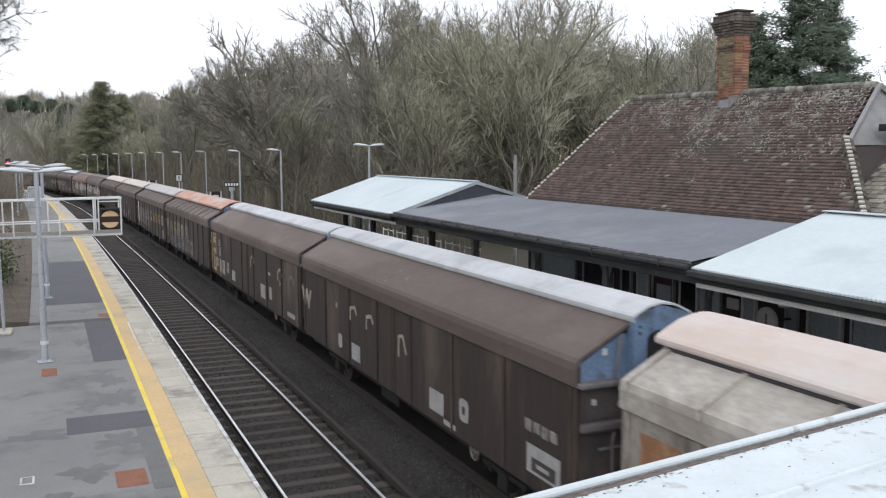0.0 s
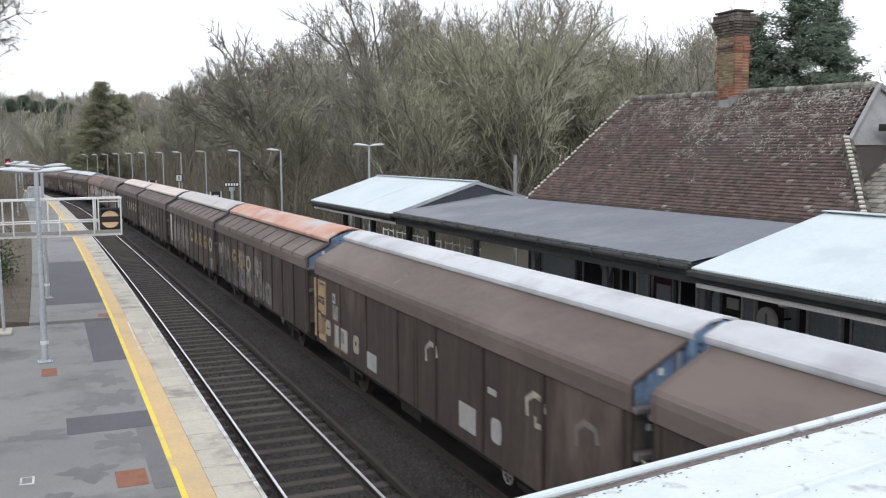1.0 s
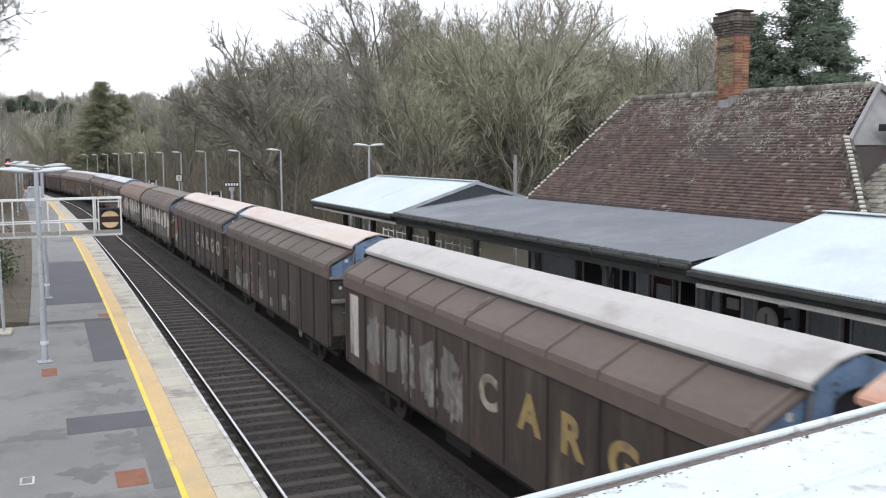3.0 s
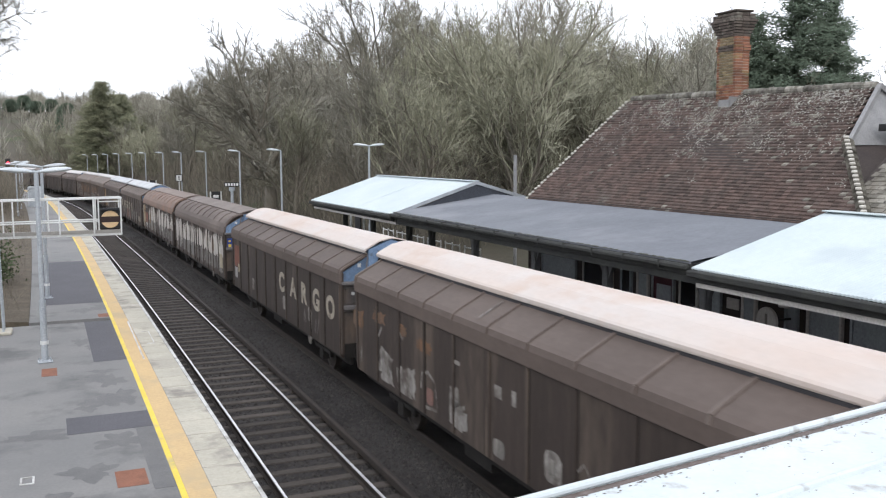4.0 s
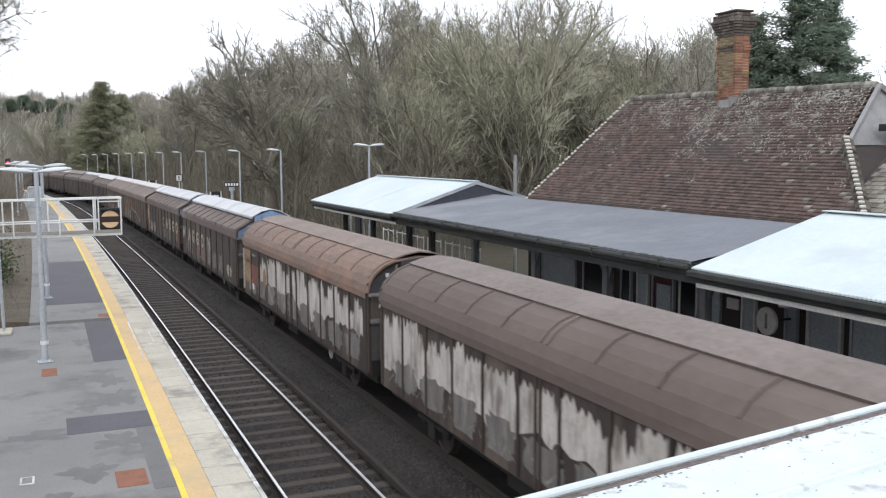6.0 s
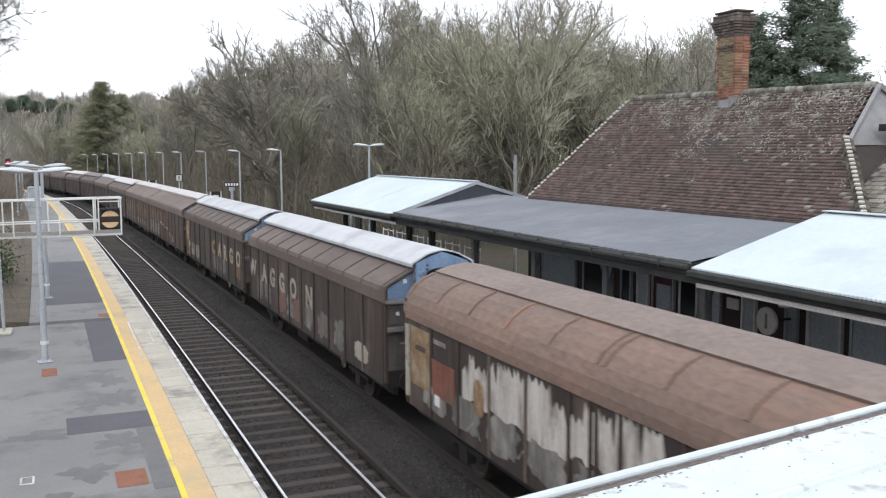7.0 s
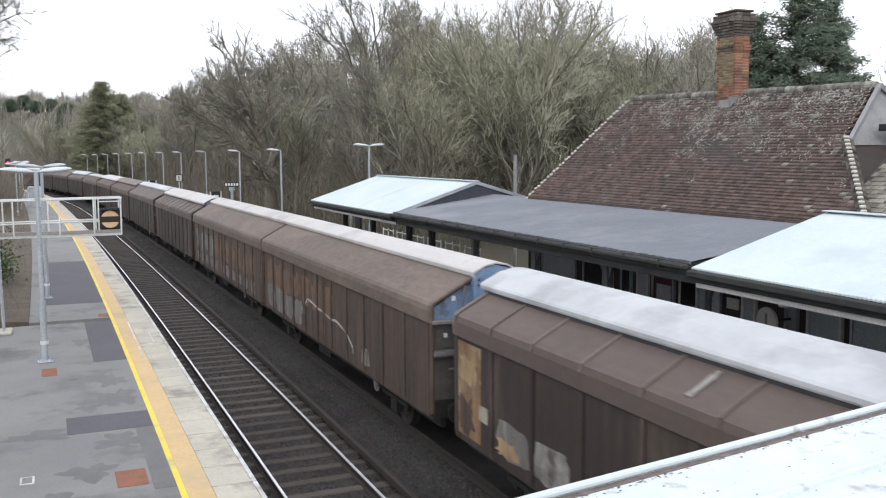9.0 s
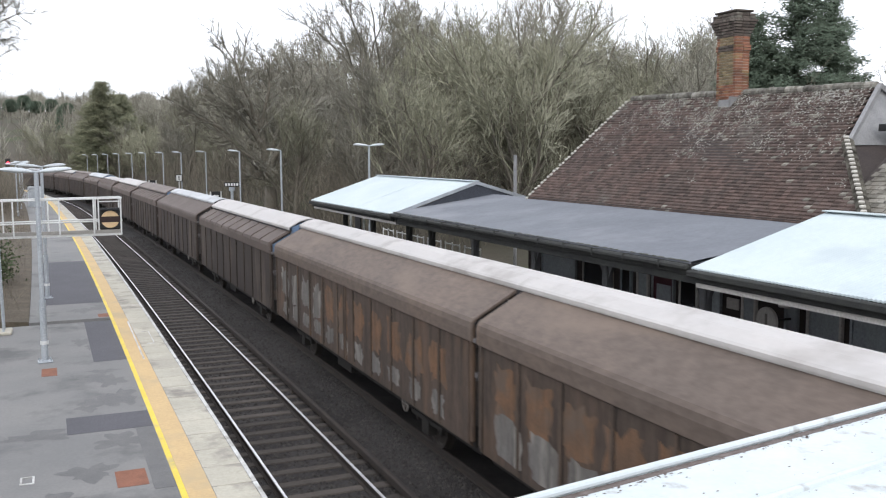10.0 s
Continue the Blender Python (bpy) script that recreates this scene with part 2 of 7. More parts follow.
M_UNDER = mat("sooty_underframe", (0.014, 0.013, 0.012), (0.024, 0.021, 0.019), 0.3, 0.9)
M_WHEEL = mat("dusty_wheel_steel", (0.035, 0.029, 0.025), (0.055, 0.047, 0.042), 0.2, 0.7, metal=0.3)
M_LETTER = mat("dirty_cream_lettering", (0.38, 0.345, 0.28), (0.30, 0.27, 0.22), 0.3, 0.8, stain=(0.16, 0.13, 0.10), stain_size=0.4, amount=0.4, streak=0.4)
M_LETTER_Y = mat("dirty_yellow_lettering", (0.31, 0.225, 0.085), (0.24, 0.18, 0.075), 0.3, 0.8, stain=(0.16, 0.12, 0.08), stain_size=0.4, amount=0.4, streak=0.5)
M_FADED = mat("faded_lettering", (0.30, 0.285, 0.265), (0.16, 0.145, 0.13), 0.25, 0.85, stain=(0.085, 0.07, 0.06), stain_size=0.35, amount=0.55, streak=0.6)
M_WHITEPAINT = mat("dirty_white_spray_paint", (0.52, 0.49, 0.45), (0.40, 0.37, 0.335), 0.5, 0.8, stain=(0.20, 0.17, 0.15), stain_size=0.6, amount=0.4, stretch=(1, 1.5, 0.5), streak=0.7)
M_GREYPAINT = mat("grey_spray_paint", (0.165, 0.155, 0.145), (0.125, 0.115, 0.105), 0.4, 0.8, stain=(0.24, 0.225, 0.20), stain_size=0.5, amount=0.4, stretch=(1, 1.5, 0.5), streak=0.7)
M_ORANGEPAINT = mat("dull_orange_spray_paint", (0.178, 0.097, 0.053), (0.122, 0.077, 0.05), 0.4, 0.8, stain=(0.11, 0.08, 0.06), stain_size=0.5, amount=0.5, streak=0.7)
M_BLUETAG = mat("dull_blue_spray_paint", (0.10, 0.12, 0.18), (0.085, 0.095, 0.13), 0.3, 0.8, streak=0.5)
M_PINKPAINT = mat("dull_pink_spray_paint", (0.22, 0.12, 0.10), (0.15, 0.095, 0.08), 0.4, 0.8)
M_PLATE = mat("pale_notice_plate", (0.36, 0.355, 0.345), (0.29, 0.285, 0.275), 0.3, 0.7, streak=0.3)
M_ORANGEBOX = mat("rusty_orange_panel", (0.26, 0.165, 0.085), (0.18, 0.105, 0.06), 0.4, 0.8, stain=(0.30, 0.25, 0.17), stain_size=0.5, amount=0.5, streak=0.5)
M_SAND = mat("sandy_buff_panel", (0.40, 0.285, 0.15), (0.31, 0.21, 0.115), 0.5, 0.8, stain=(0.20, 0.14, 0.09), stain_size=0.5, amount=0.35, streak=0.6)
M_REDBOX = mat("dull_red_panel", (0.20, 0.075, 0.05), (0.145, 0.06, 0.043), 0.5, 0.8, stain=(0.10, 0.065, 0.05), stain_size=0.5, amount=0.4, streak=0.6)
M_REDBUFF = mat("flaking_orange_panel", (0.30, 0.155, 0.075), (0.23, 0.11, 0.06), 0.35, 0.8, stain=(0.36, 0.27, 0.17), stain_size=0.35, amount=0.4, streak=0.5)
M_BUFFBOX = mat("buff_panel", (0.36, 0.315, 0.23), (0.29, 0.25, 0.18), 0.4, 0.8)
M_DARKINK = mat("dark_paint_marks", (0.05, 0.042, 0.038), (0.065, 0.055, 0.05), 0.3, 0.8)
M_BLUEPLATE = mat("blue_notice_plate", (0.03, 0.06, 0.28), (0.04, 0.07, 0.24), 0.2, 0.5, bump=0.02)


# ---- mesh helpers ----
def link(name, me, material, parent=None, label=""):
    ob = new(name, me)
    if material is not None and not me.materials:
        me.materials.append(material)
    if parent is not None:
        ob.parent = parent
    if label:
        ob["label"] = label
    return ob


def part(name, bm, material, parent=None, label=""):
    me = bpy.data.meshes.new(name)
    bm.normal_update()
    bm.to_mesh(me)
    bm.free()
    return link(name, me, material, parent, label)


def thing(name, label, category, m=None, group="", kind=""):
    ob = new(name)
    if m is not None:
        ob.matrix_basis = m
    return tagged(ob, label, category, group, kind)


def box(bm, x0, x1, y0, y1, z0, z1, m=None, bevel=0.0):
    vs = bmesh.ops.create_cube(bm, size=1.0)["verts"]
    for v in vs:
        v.co = Vector((x0 + (v.co.x + 0.5) * (x1 - x0), y0 + (v.co.y + 0.5) * (y1 - y0), z0 + (v.co.z + 0.5) * (z1 - z0)))
    if bevel:
        es = list({e for v in vs for e in v.link_edges})
        vs = list({v for f in bmesh.ops.bevel(bm, geom=es, offset=bevel, segments=1, affect="EDGES")["faces"] for v in f.verts} | {v for v in vs if v.is_valid})
    if m is not None:
        for v in vs:
            v.co = m @ v.co
    return vs


def rod(bm, p, q, r, sides=8, r2=None):
    p, q = Vector(p), Vector(q)
    d = q - p
    m = Matrix.Translation((p + q) / 2) @ d.to_track_quat("Z", "Y").to_matrix().to_4x4()
    bmesh.ops.create_cone(bm, cap_ends=True, segments=sides, radius1=r, radius2=r if r2 is None else r2, depth=d.length, matrix=m)


def boxes(*bs, bevel=0.0):
    bm = bmesh.new()
    for b in bs:
        box(bm, *b, bevel=bevel)
    return bm


def rods(*rs, sides=8):
    bm = bmesh.new()
    for p, q, r in rs:
        rod(bm, p, q, r, sides)
    return bm


def raw(name, verts, faces):
    me = bpy.data.meshes.new(name)
    me.from_pydata(verts, [], faces)
    me.update()
    return me


def extrude(profile, stations, closed=True, caps=True):
    """A mesh swept along y: profile of (x, z), with stations y."""
    n = len(profile)
    verts = [(x, y, z) for y in stations for x, z in profile]
    faces = []
    for i in range(len(stations) - 1):
        for j in range(n if closed else n - 1):
            k = (j + 1) % n
            faces.append((i * n + j, i * n + k, (i + 1) * n + k, (i + 1) * n + j))
    if closed and caps:
        faces.append(tuple(range(n))[::-1])
        faces.append(tuple((len(stations) - 1) * n + j for j in range(n)))
    return verts, faces


def from_lists(name, verts, faces, material, parent=None, label=""):
    me = raw(name, verts, faces)
    bm = bmesh.new()
    bm.from_mesh(me)
    bmesh.ops.recalc_face_normals(bm, faces=bm.faces)
    bm.to_mesh(me)
    bm.free()
    return link(name, me, material, parent, label)


# ---- the line of the railway: nearly straight, then a curve to the left ----
K0, K1, S1 = 0.000448, 0.00157, 100.5
STEP = 0.25
_s = np.arange(-60, 460, STEP)
_th = K0 * np.clip(_s, 0, None) + K1 * np.clip(_s - S1, 0, None)
_x, _y = -np.cumsum(np.sin(_th)) * STEP, np.cumsum(np.cos(_th)) * STEP
_i0 = int(60 / STEP)
_x, _y = _x - _x[_i0], _y - _y[_i0]


def along(s, lat=0.0):
    """The place and the heading at s metres along the near track, lat metres to its right."""
    x, y, th = np.interp(s, _s, _x), np.interp(s, _s, _y), np.interp(s, _s, _th)
    return float(x + lat * math.cos(th)), float(y + lat * math.sin(th)), float(th)


def line_x(y):
    return np.interp(y, _y, _x)


def sweep(name, profile, s0, s1, step, material, parent=None, label=""):
    """A profile of (lat, z) carried along the line."""
    ss = np.arange(s0, s1 + 1e-6, step)
    n = len(profile)
    verts, faces = [], []
    for i, s in enumerate(ss):
        for lat, z in profile:
            x, y, _ = along(s, lat)
            verts.append((x, y, z))
        if i:
            for j in range(n):
                k = (j + 1) % n
                faces.append(((i - 1) * n + j, (i - 1) * n + k, i * n + k, i * n + j))
    faces.append(tuple(range(n)))
    faces.append(tuple((len(ss) - 1) * n + j for j in range(n))[::-1])
    return from_lists(name, verts, faces, material, parent, label)


# ---- ground, one sheet to the horizon ----
PLAT = 0.92


def ground_z(x, y):
    lat = x - line_x(min(max(y, -50), 330))
    if y > 330:
        lat += (y - 330) * 0.9
    z = -0.42
    if lat < -5.2:
        z = -0.42 + min((-5.2 - lat) / 1.0, 1) * 1.2
        z += max(-9 - lat, 0) * 0.03
    elif lat > 9.5:
        z = -0.42 + min((lat - 9.5) / 1.0, 1) * 1.2
        z += min(max(lat - 12, 0), 90) * 0.105
    if abs(lat) > 12:
        z += noise.noise(Vector((x * 0.03, y * 0.03, 2))) * 1.2
    far = math.hypot(x, y)
    if far > 300:
        z += min((far - 300) / 300, 1) * (20 + 13 * noise.noise(Vector((x * 0.004, y * 0.004, 5))))
    return z


def make_ground():
    xs = np.concatenate([np.linspace(-1500, -120, 16), np.linspace(-100, -16, 14), np.arange(-14, 24, 1.0), np.linspace(26, 150, 26), np.linspace(180, 1500, 14)])
    ys = np.concatenate([np.linspace(-600, -40, 8), np.arange(-20, 200, 4.0), np.linspace(204, 360, 22), np.linspace(400, 2500, 22)])
    verts = [(float(x), float(y), ground_z(float(x), float(y))) for y in ys for x in xs]
    n = len(xs)
    faces = [(j * n + i, j * n + i + 1, (j + 1) * n + i + 1, (j + 1) * n + i) for j in range(len(ys) - 1) for i in range(n - 1)]
    ob = link("ground", raw("ground", verts, faces), M_GROUND)
    for p in ob.data.polygons:
        p.use_smooth = True
    tagged(ob, "brown leaf-littered ground rising into the woods", "ground", kind="structure")


make_ground()


# ---- the two tracks ----
FAR = 3.42


def make_tracks():
    bed = sweep("ballast_bed", [(-1.5, -0.44), (-1.5, -0.17), (4.9, -0.17), (4.9, -0.44)], -20, 330, 2.0, M_BALLAST)
    tagged(bed, "dark brake-dust stained ballast between the platforms", "ballast", kind="structure")
    rng = random.Random(4)
    verts, faces = [], []
    cell = [(-1, -1, 0), (1, -1, 0), (1, 1, 0), (-1, 1, 0), (0, 0, 1)]
    for _ in range(26000):
        s = 8 + 62 * rng.random() ** 1.7
        lat = rng.uniform(-1.4, 2.6)
        x, y, th = along(s, lat)
        r, a, h = rng.uniform(0.018, 0.038), rng.uniform(0, 6.3), rng.uniform(0.02, 0.04)
        k = len(verts)
        for cx, cy, cz in cell:
            verts.append((x + r * (cx * math.cos(a) - cy * math.sin(a)), y + r * (cx * math.sin(a) + cy * math.cos(a)), -0.172 + cz * h))
        faces += [(k, k + 1, k + 4), (k + 1, k + 2, k + 4), (k + 2, k + 3, k + 4), (k + 3, k, k + 4)]
    st = link("ballast_stones", raw("ballast_stones", verts, faces), M_STONE)
    tagged(st, "loose dark ballast stones between the rails", "ballast", kind="stuff")
    for lat0, label in ((0.0, "railway track with polished rails on brown sleepers"), (FAR, "railway track under the goods train")):
        track = thing("railway_track", label, "railway track", kind="structure")
        for side in (-1, 1):
            g = lat0 + side * 0.7525
            prof = [(g - 0.07, -0.155), (g + 0.07, -0.155), (g + 0.06, -0.135), (g + 0.012, -0.12), (g + 0.012, -0.045), (g + 0.035, -0.035), (g + 0.035, -0.012), (g - 0.035, -0.012), (g - 0.035, -0.035), (g - 0.012, -0.045), (g - 0.012, -0.12), (g - 0.06, -0.135)]
            sweep("rail", prof, -15, 320, 2.0, M_RAIL, track)
            w = 0.026
            # far heads take the dark rail colour, painting the shadow under the train
            sweep("rail_head", [(g - w, -0.011), (g + w, -0.011), (g + w - 0.006, 0.001), (g - w + 0.006, 0.001)], -15, 320, 2.0, M_RAIL_TOP if lat0 == 0 else M_RAIL, track, "running surface of the rail")
        third = lat0 + 1.17
        sweep("conductor_rail", [(third - 0.05, -0.06), (third + 0.05, -0.06), (third + 0.05, 0.06), (third + 0.03, 0.075), (third - 0.03, 0.075), (third - 0.05, 0.06)], -15, 320, 2.0, M_RAIL, track, "dark rusted conductor rail")
        bm = boxes((-1.25, 1.25, -0.12, 0.12, -0.22, -0.14), bevel=0.02)
        me = bpy.data.meshes.new("sleeper")
        bm.to_mesh(me)
        bm.free()
        me.materials.append(M_SLEEPER)
        bm = boxes((-0.07, 0.07, -0.08, 0.08, -0.16, -0.06))
        pot = bpy.data.meshes.new("insulator")
        bm.to_mesh(pot)
        bm.free()
        pot.materials.append(M_SLEEPER)
        for i in range(170 if lat0 == 0 else 0):
            s = 6 + i * 0.66
            x, y, th = along(s, lat0)
            sl = link("sleeper", me, None, track)
            sl.matrix_basis = pose(x, y, 0, 0, 0, math.degrees(th) + rng.uniform(-0.6, 0.6))
            if i % 4 == 0 and lat0 == 0:
                x, y, th = along(s + 0.33, third)
                link("insulator", pot, None, track).matrix_basis = pose(x, y, 0, 0, 0, math.degrees(th))


make_tracks()


# ---- platforms ----
def make_platforms():
    left = sweep("platform_1", [(-1.62, -0.43), (-1.56, 0.80), (-1.60, PLAT - 0.06), (-2.12, PLAT - 0.06), (-2.12, PLAT), (-7.4, PLAT), (-7.4, -0.43)], -12, 29.0, 1.5, M_ASPHALT)
    tagged(left, "grey damp-stained asphalt platform with repaired patches", "platform", kind="structure")
    left = sweep("platform_2", [(-1.62, -0.43), (-1.56, 0.80), (-1.60, PLAT - 0.06), (-2.12, PLAT - 0.06), (-2.12, PLAT), (-4.85, PLAT), (-4.85, -0.43)], 29.003, 150, 1.5, M_ASPHALT)
    tagged(left, "narrow grey asphalt platform reaching away round the bend", "platform", kind="structure")
    right = sweep("platform_3", [(4.99, -0.43), (4.95, PLAT - 0.06), (4.97, PLAT), (9.6, PLAT), (9.6, -0.43)], -12, 160, 1.5, M_ASPHALT)
    tagged(right, "grey platform beyond the train under the station canopy", "platform", kind="structure")
    line = sweep("yellow_line", [(-2.56, PLAT), (-2.56, PLAT + 0.006), (-2.65, PLAT + 0.006), (-2.65, PLAT)], -10, 150, 1.5, M_YELLOW)
    tagged(line, "yellow painted safety line along the platform", "yellow line", kind="structure")
    # repairs and covers in the surface
    for n, (x0, x1, y0, y1, m, label) in enumerate((
            (-3.54, -2.78, 22.8, 28.5, M_PATCH, "dark square asphalt repair in the platform"),
            (-4.72, -2.75, 32.2, 45.2, M_PATCH, "long dark asphalt repair across the platform"),
            (-4.15, -2.72, 16.9, 18.0, M_PATCH, "narrow dark asphalt repair in the platform"),
            (-3.02, -2.72, 13.6, 18.0, M_DAMP, "dark asphalt strip beside the yellow line"),
            (-3.50, -3.06, 13.85, 14.6, M_ORANGE, "rusty orange inspection cover in the platform"),
            (-4.62, -4.30, 21.7, 22.5, M_ORANGE, "faded orange square at a lamp post's foot"),
            (-3.15, -2.75, 29.2, 29.8, M_ORANGE, "faded orange mark by the yellow line"))):
        dx = float(line_x(min((y0 + y1) / 2, 30)))
        top = PLAT + 0.003 + 0.001 * (n % 3)
        tagged(sweep("surface_patch", [(x0 - dx, PLAT - 0.02), (x0 - dx, top), (min(x1 - dx, -2.66), top), (min(x1 - dx, -2.66), PLAT - 0.02)], y0, y1, (y1 - y0) / 4, m), label, "patch")
    rng = random.Random(14)
    for n_, (x, y, rx, ry) in enumerate(((-3.72, 25.4, 0.22, 0.45), (-3.50, 24.6, 0.14, 0.3), (-3.58, 21.0, 0.30, 0.38), (-3.22, 20.7, 0.25, 0.5), (-3.48, 19.0, 0.36, 0.42), (-3.12, 19.2, 0.3, 0.55), (-3.75, 18.55, 0.2, 0.25), (-3.30, 16.2, 0.42, 0.4), (-3.85, 14.7, 0.36, 0.38), (-4.3, 13.6, 0.34, 0.3), (-3.05, 31.0, 0.3, 0.6), (-3.6, 30.6, 0.3, 0.4), (-4.6, 17.0, 0.5, 0.3), (-3.35, 21.7, 0.3, 0.2))):
        n, ph = 34, rng.uniform(0, 6)
        pts = []
        for i in range(n):
            a = 6.2832 * i / n
            k = 1 + 0.28 * math.sin(3 * a + ph) + 0.22 * math.sin(7 * a + ph * 2) + 0.12 * rng.uniform(-1, 1)
            pts.append((min(x + rx * k * math.cos(a), -2.70), y + ry * k * math.sin(a), PLAT + 0.0012 + 0.00013 * n_))
        tagged(link("damp_patch", raw("damp_patch", pts, [tuple(range(n))]), M_DAMP), "dark damp patch drying on the platform asphalt", "damp patch", "damp patches")
    frame_ = part("drain_frame", boxes((-4.82, -4.62, 14.5, 14.53, PLAT, PLAT + 0.012), (-4.82, -4.62, 14.8, 14.83, PLAT, PLAT + 0.012), (-4.82, -4.79, 14.53, 14.8, PLAT, PLAT + 0.012), (-4.65, -4.62, 14.53, 14.8, PLAT, PLAT + 0.012)), M_WHITE_EDGE)
    tagged(frame_, "small pale square drain frame in the platform", "drain")
    mark = thing("painted_mark", "worn white painted rectangle on the coping", "painted mark")
    for b in ((-2.42, -2.38, 22.6, 28.0), (-2.0, -1.98, 24.5, 26.2), (-2.17, -2.0, 26.2, 26.24), (-2.17, -2.0, 24.46, 24.5)):
        part("stroke", boxes((b[0], b[1], b[2], b[3], PLAT + 0.001, PLAT + 0.006)), M_WHITE_EDGE, mark)
    # brown verge behind the narrow platform
    v = sweep("verge", [(-4.86, -0.3), (-4.86, PLAT + 0.02), (-7.5, PLAT + 0.25), (-12, PLAT + 0.5), (-12, -0.3)], 29.01, 150, 2.0, M_VERGE)
    tagged(v, "brown winter grass verge behind the platform", "verge", kind="structure")


make_platforms()


# ---- the station across the line ----
EAVE_X, RIDGE_X = 6.1, 9.1


def slope_sheet(name, x0, z0, x1, z1, y0, y1, material, label, ripple=0.0, thick=0.03, parent=None):
    """A roof slope from its eave (x0, z0) to its ridge (x1, z1), with ripples along y."""
    step = 0.0195 if ripple else 0.6
    ys = np.arange(y0, y1 + 1e-6, step)
    verts, faces = [], []
    for i, y in enumerate(ys):
        r = ripple * math.sin(i * math.pi / 2 + 0.4) if ripple else 0
        verts += [(x0, y, z0 + r), (x1, y, z1 + r), (x1, y, z1 + r - thick), (x0, y, z0 + r - thick)]
        if i:
            a, b = 4 * (i - 1), 4 * i
            faces += [(a + j, a + (j + 1) % 4, b + (j + 1) % 4, b + j) for j in range(4)]
    faces += [(0, 1, 2, 3), tuple(4 * (len(ys) - 1) + j for j in (3, 2, 1, 0))]
    return from_lists(name, verts, faces, material, parent, label)


def gable_canopy(y0, y1, ez, rz, back_x, back_z, label, gable_at):
    c = thing("platform_canopy", label, "canopy")
    slope_sheet("roof_slope", EAVE_X - 0.05, ez, RIDGE_X, rz, y0, y1, M_SHEET, "", 0.009, parent=c)
    slope_sheet("roof_slope", RIDGE_X, rz, back_x, back_z, y0, y1, M_SHEET, "", 0.009, parent=c)
    part("ridge_capping", boxes((RIDGE_X - 0.12, RIDGE_X + 0.12, y0, y1, rz + 0.012, rz + 0.035), bevel=0.008), M_SHEET, c)
    for k in range(1, int((y1 - y0) / 4.1)):
        y = y0 + k * 4.1
        v, f = extrude([(EAVE_X, ez + 0.022), (RIDGE_X - 0.1, rz + 0.022), (RIDGE_X - 0.1, rz + 0.026), (EAVE_X, ez + 0.026)], [y, y + 0.03])
        from_lists("sheet_lap", v, f, M_SHEET, c)
    part("gutter", boxes((EAVE_X - 0.16, EAVE_X - 0.02, y0 - 0.1, y1, ez - 0.16, ez - 0.04), bevel=0.02), M_GUTTER, c, "dark gutter")
    part("fascia", boxes((EAVE_X - 0.02, EAVE_X + 0.03, y0, y1, ez - 0.26, ez - 0.06)), M_GUTTER, c)
    part("beam", boxes((EAVE_X + 0.06, EAVE_X + 0.18, y0, y1, ez - 0.36, ez - 0.20)), M_CREAM, c, "cream painted beam")
    if gable_at is not None:
        # a dark panel fills the gable, its colour standing for the shaded interior
        v, f = extrude([(EAVE_X + 0.1, ez - 0.1), (RIDGE_X, rz - 0.09), (back_x, back_z - 0.06), (back_x, ez - 0.1)], [gable_at, gable_at + 0.06])
        from_lists("gable_board", v, f, M_GABLE, c, "dark panel for the gable's shaded interior")
        for a, b in (((EAVE_X - 0.05, ez), (RIDGE_X, rz)), ((RIDGE_X, rz), (back_x, back_z))):
            v, f = extrude([(a[0], a[1] + 0.025), (b[0], b[1] + 0.025), (b[0], b[1] - 0.09), (a[0], a[1] - 0.09)], [gable_at - 0.04, gable_at - 0.003])
            from_lists("bargeboard", v, f, M_GALV, c)
    return c


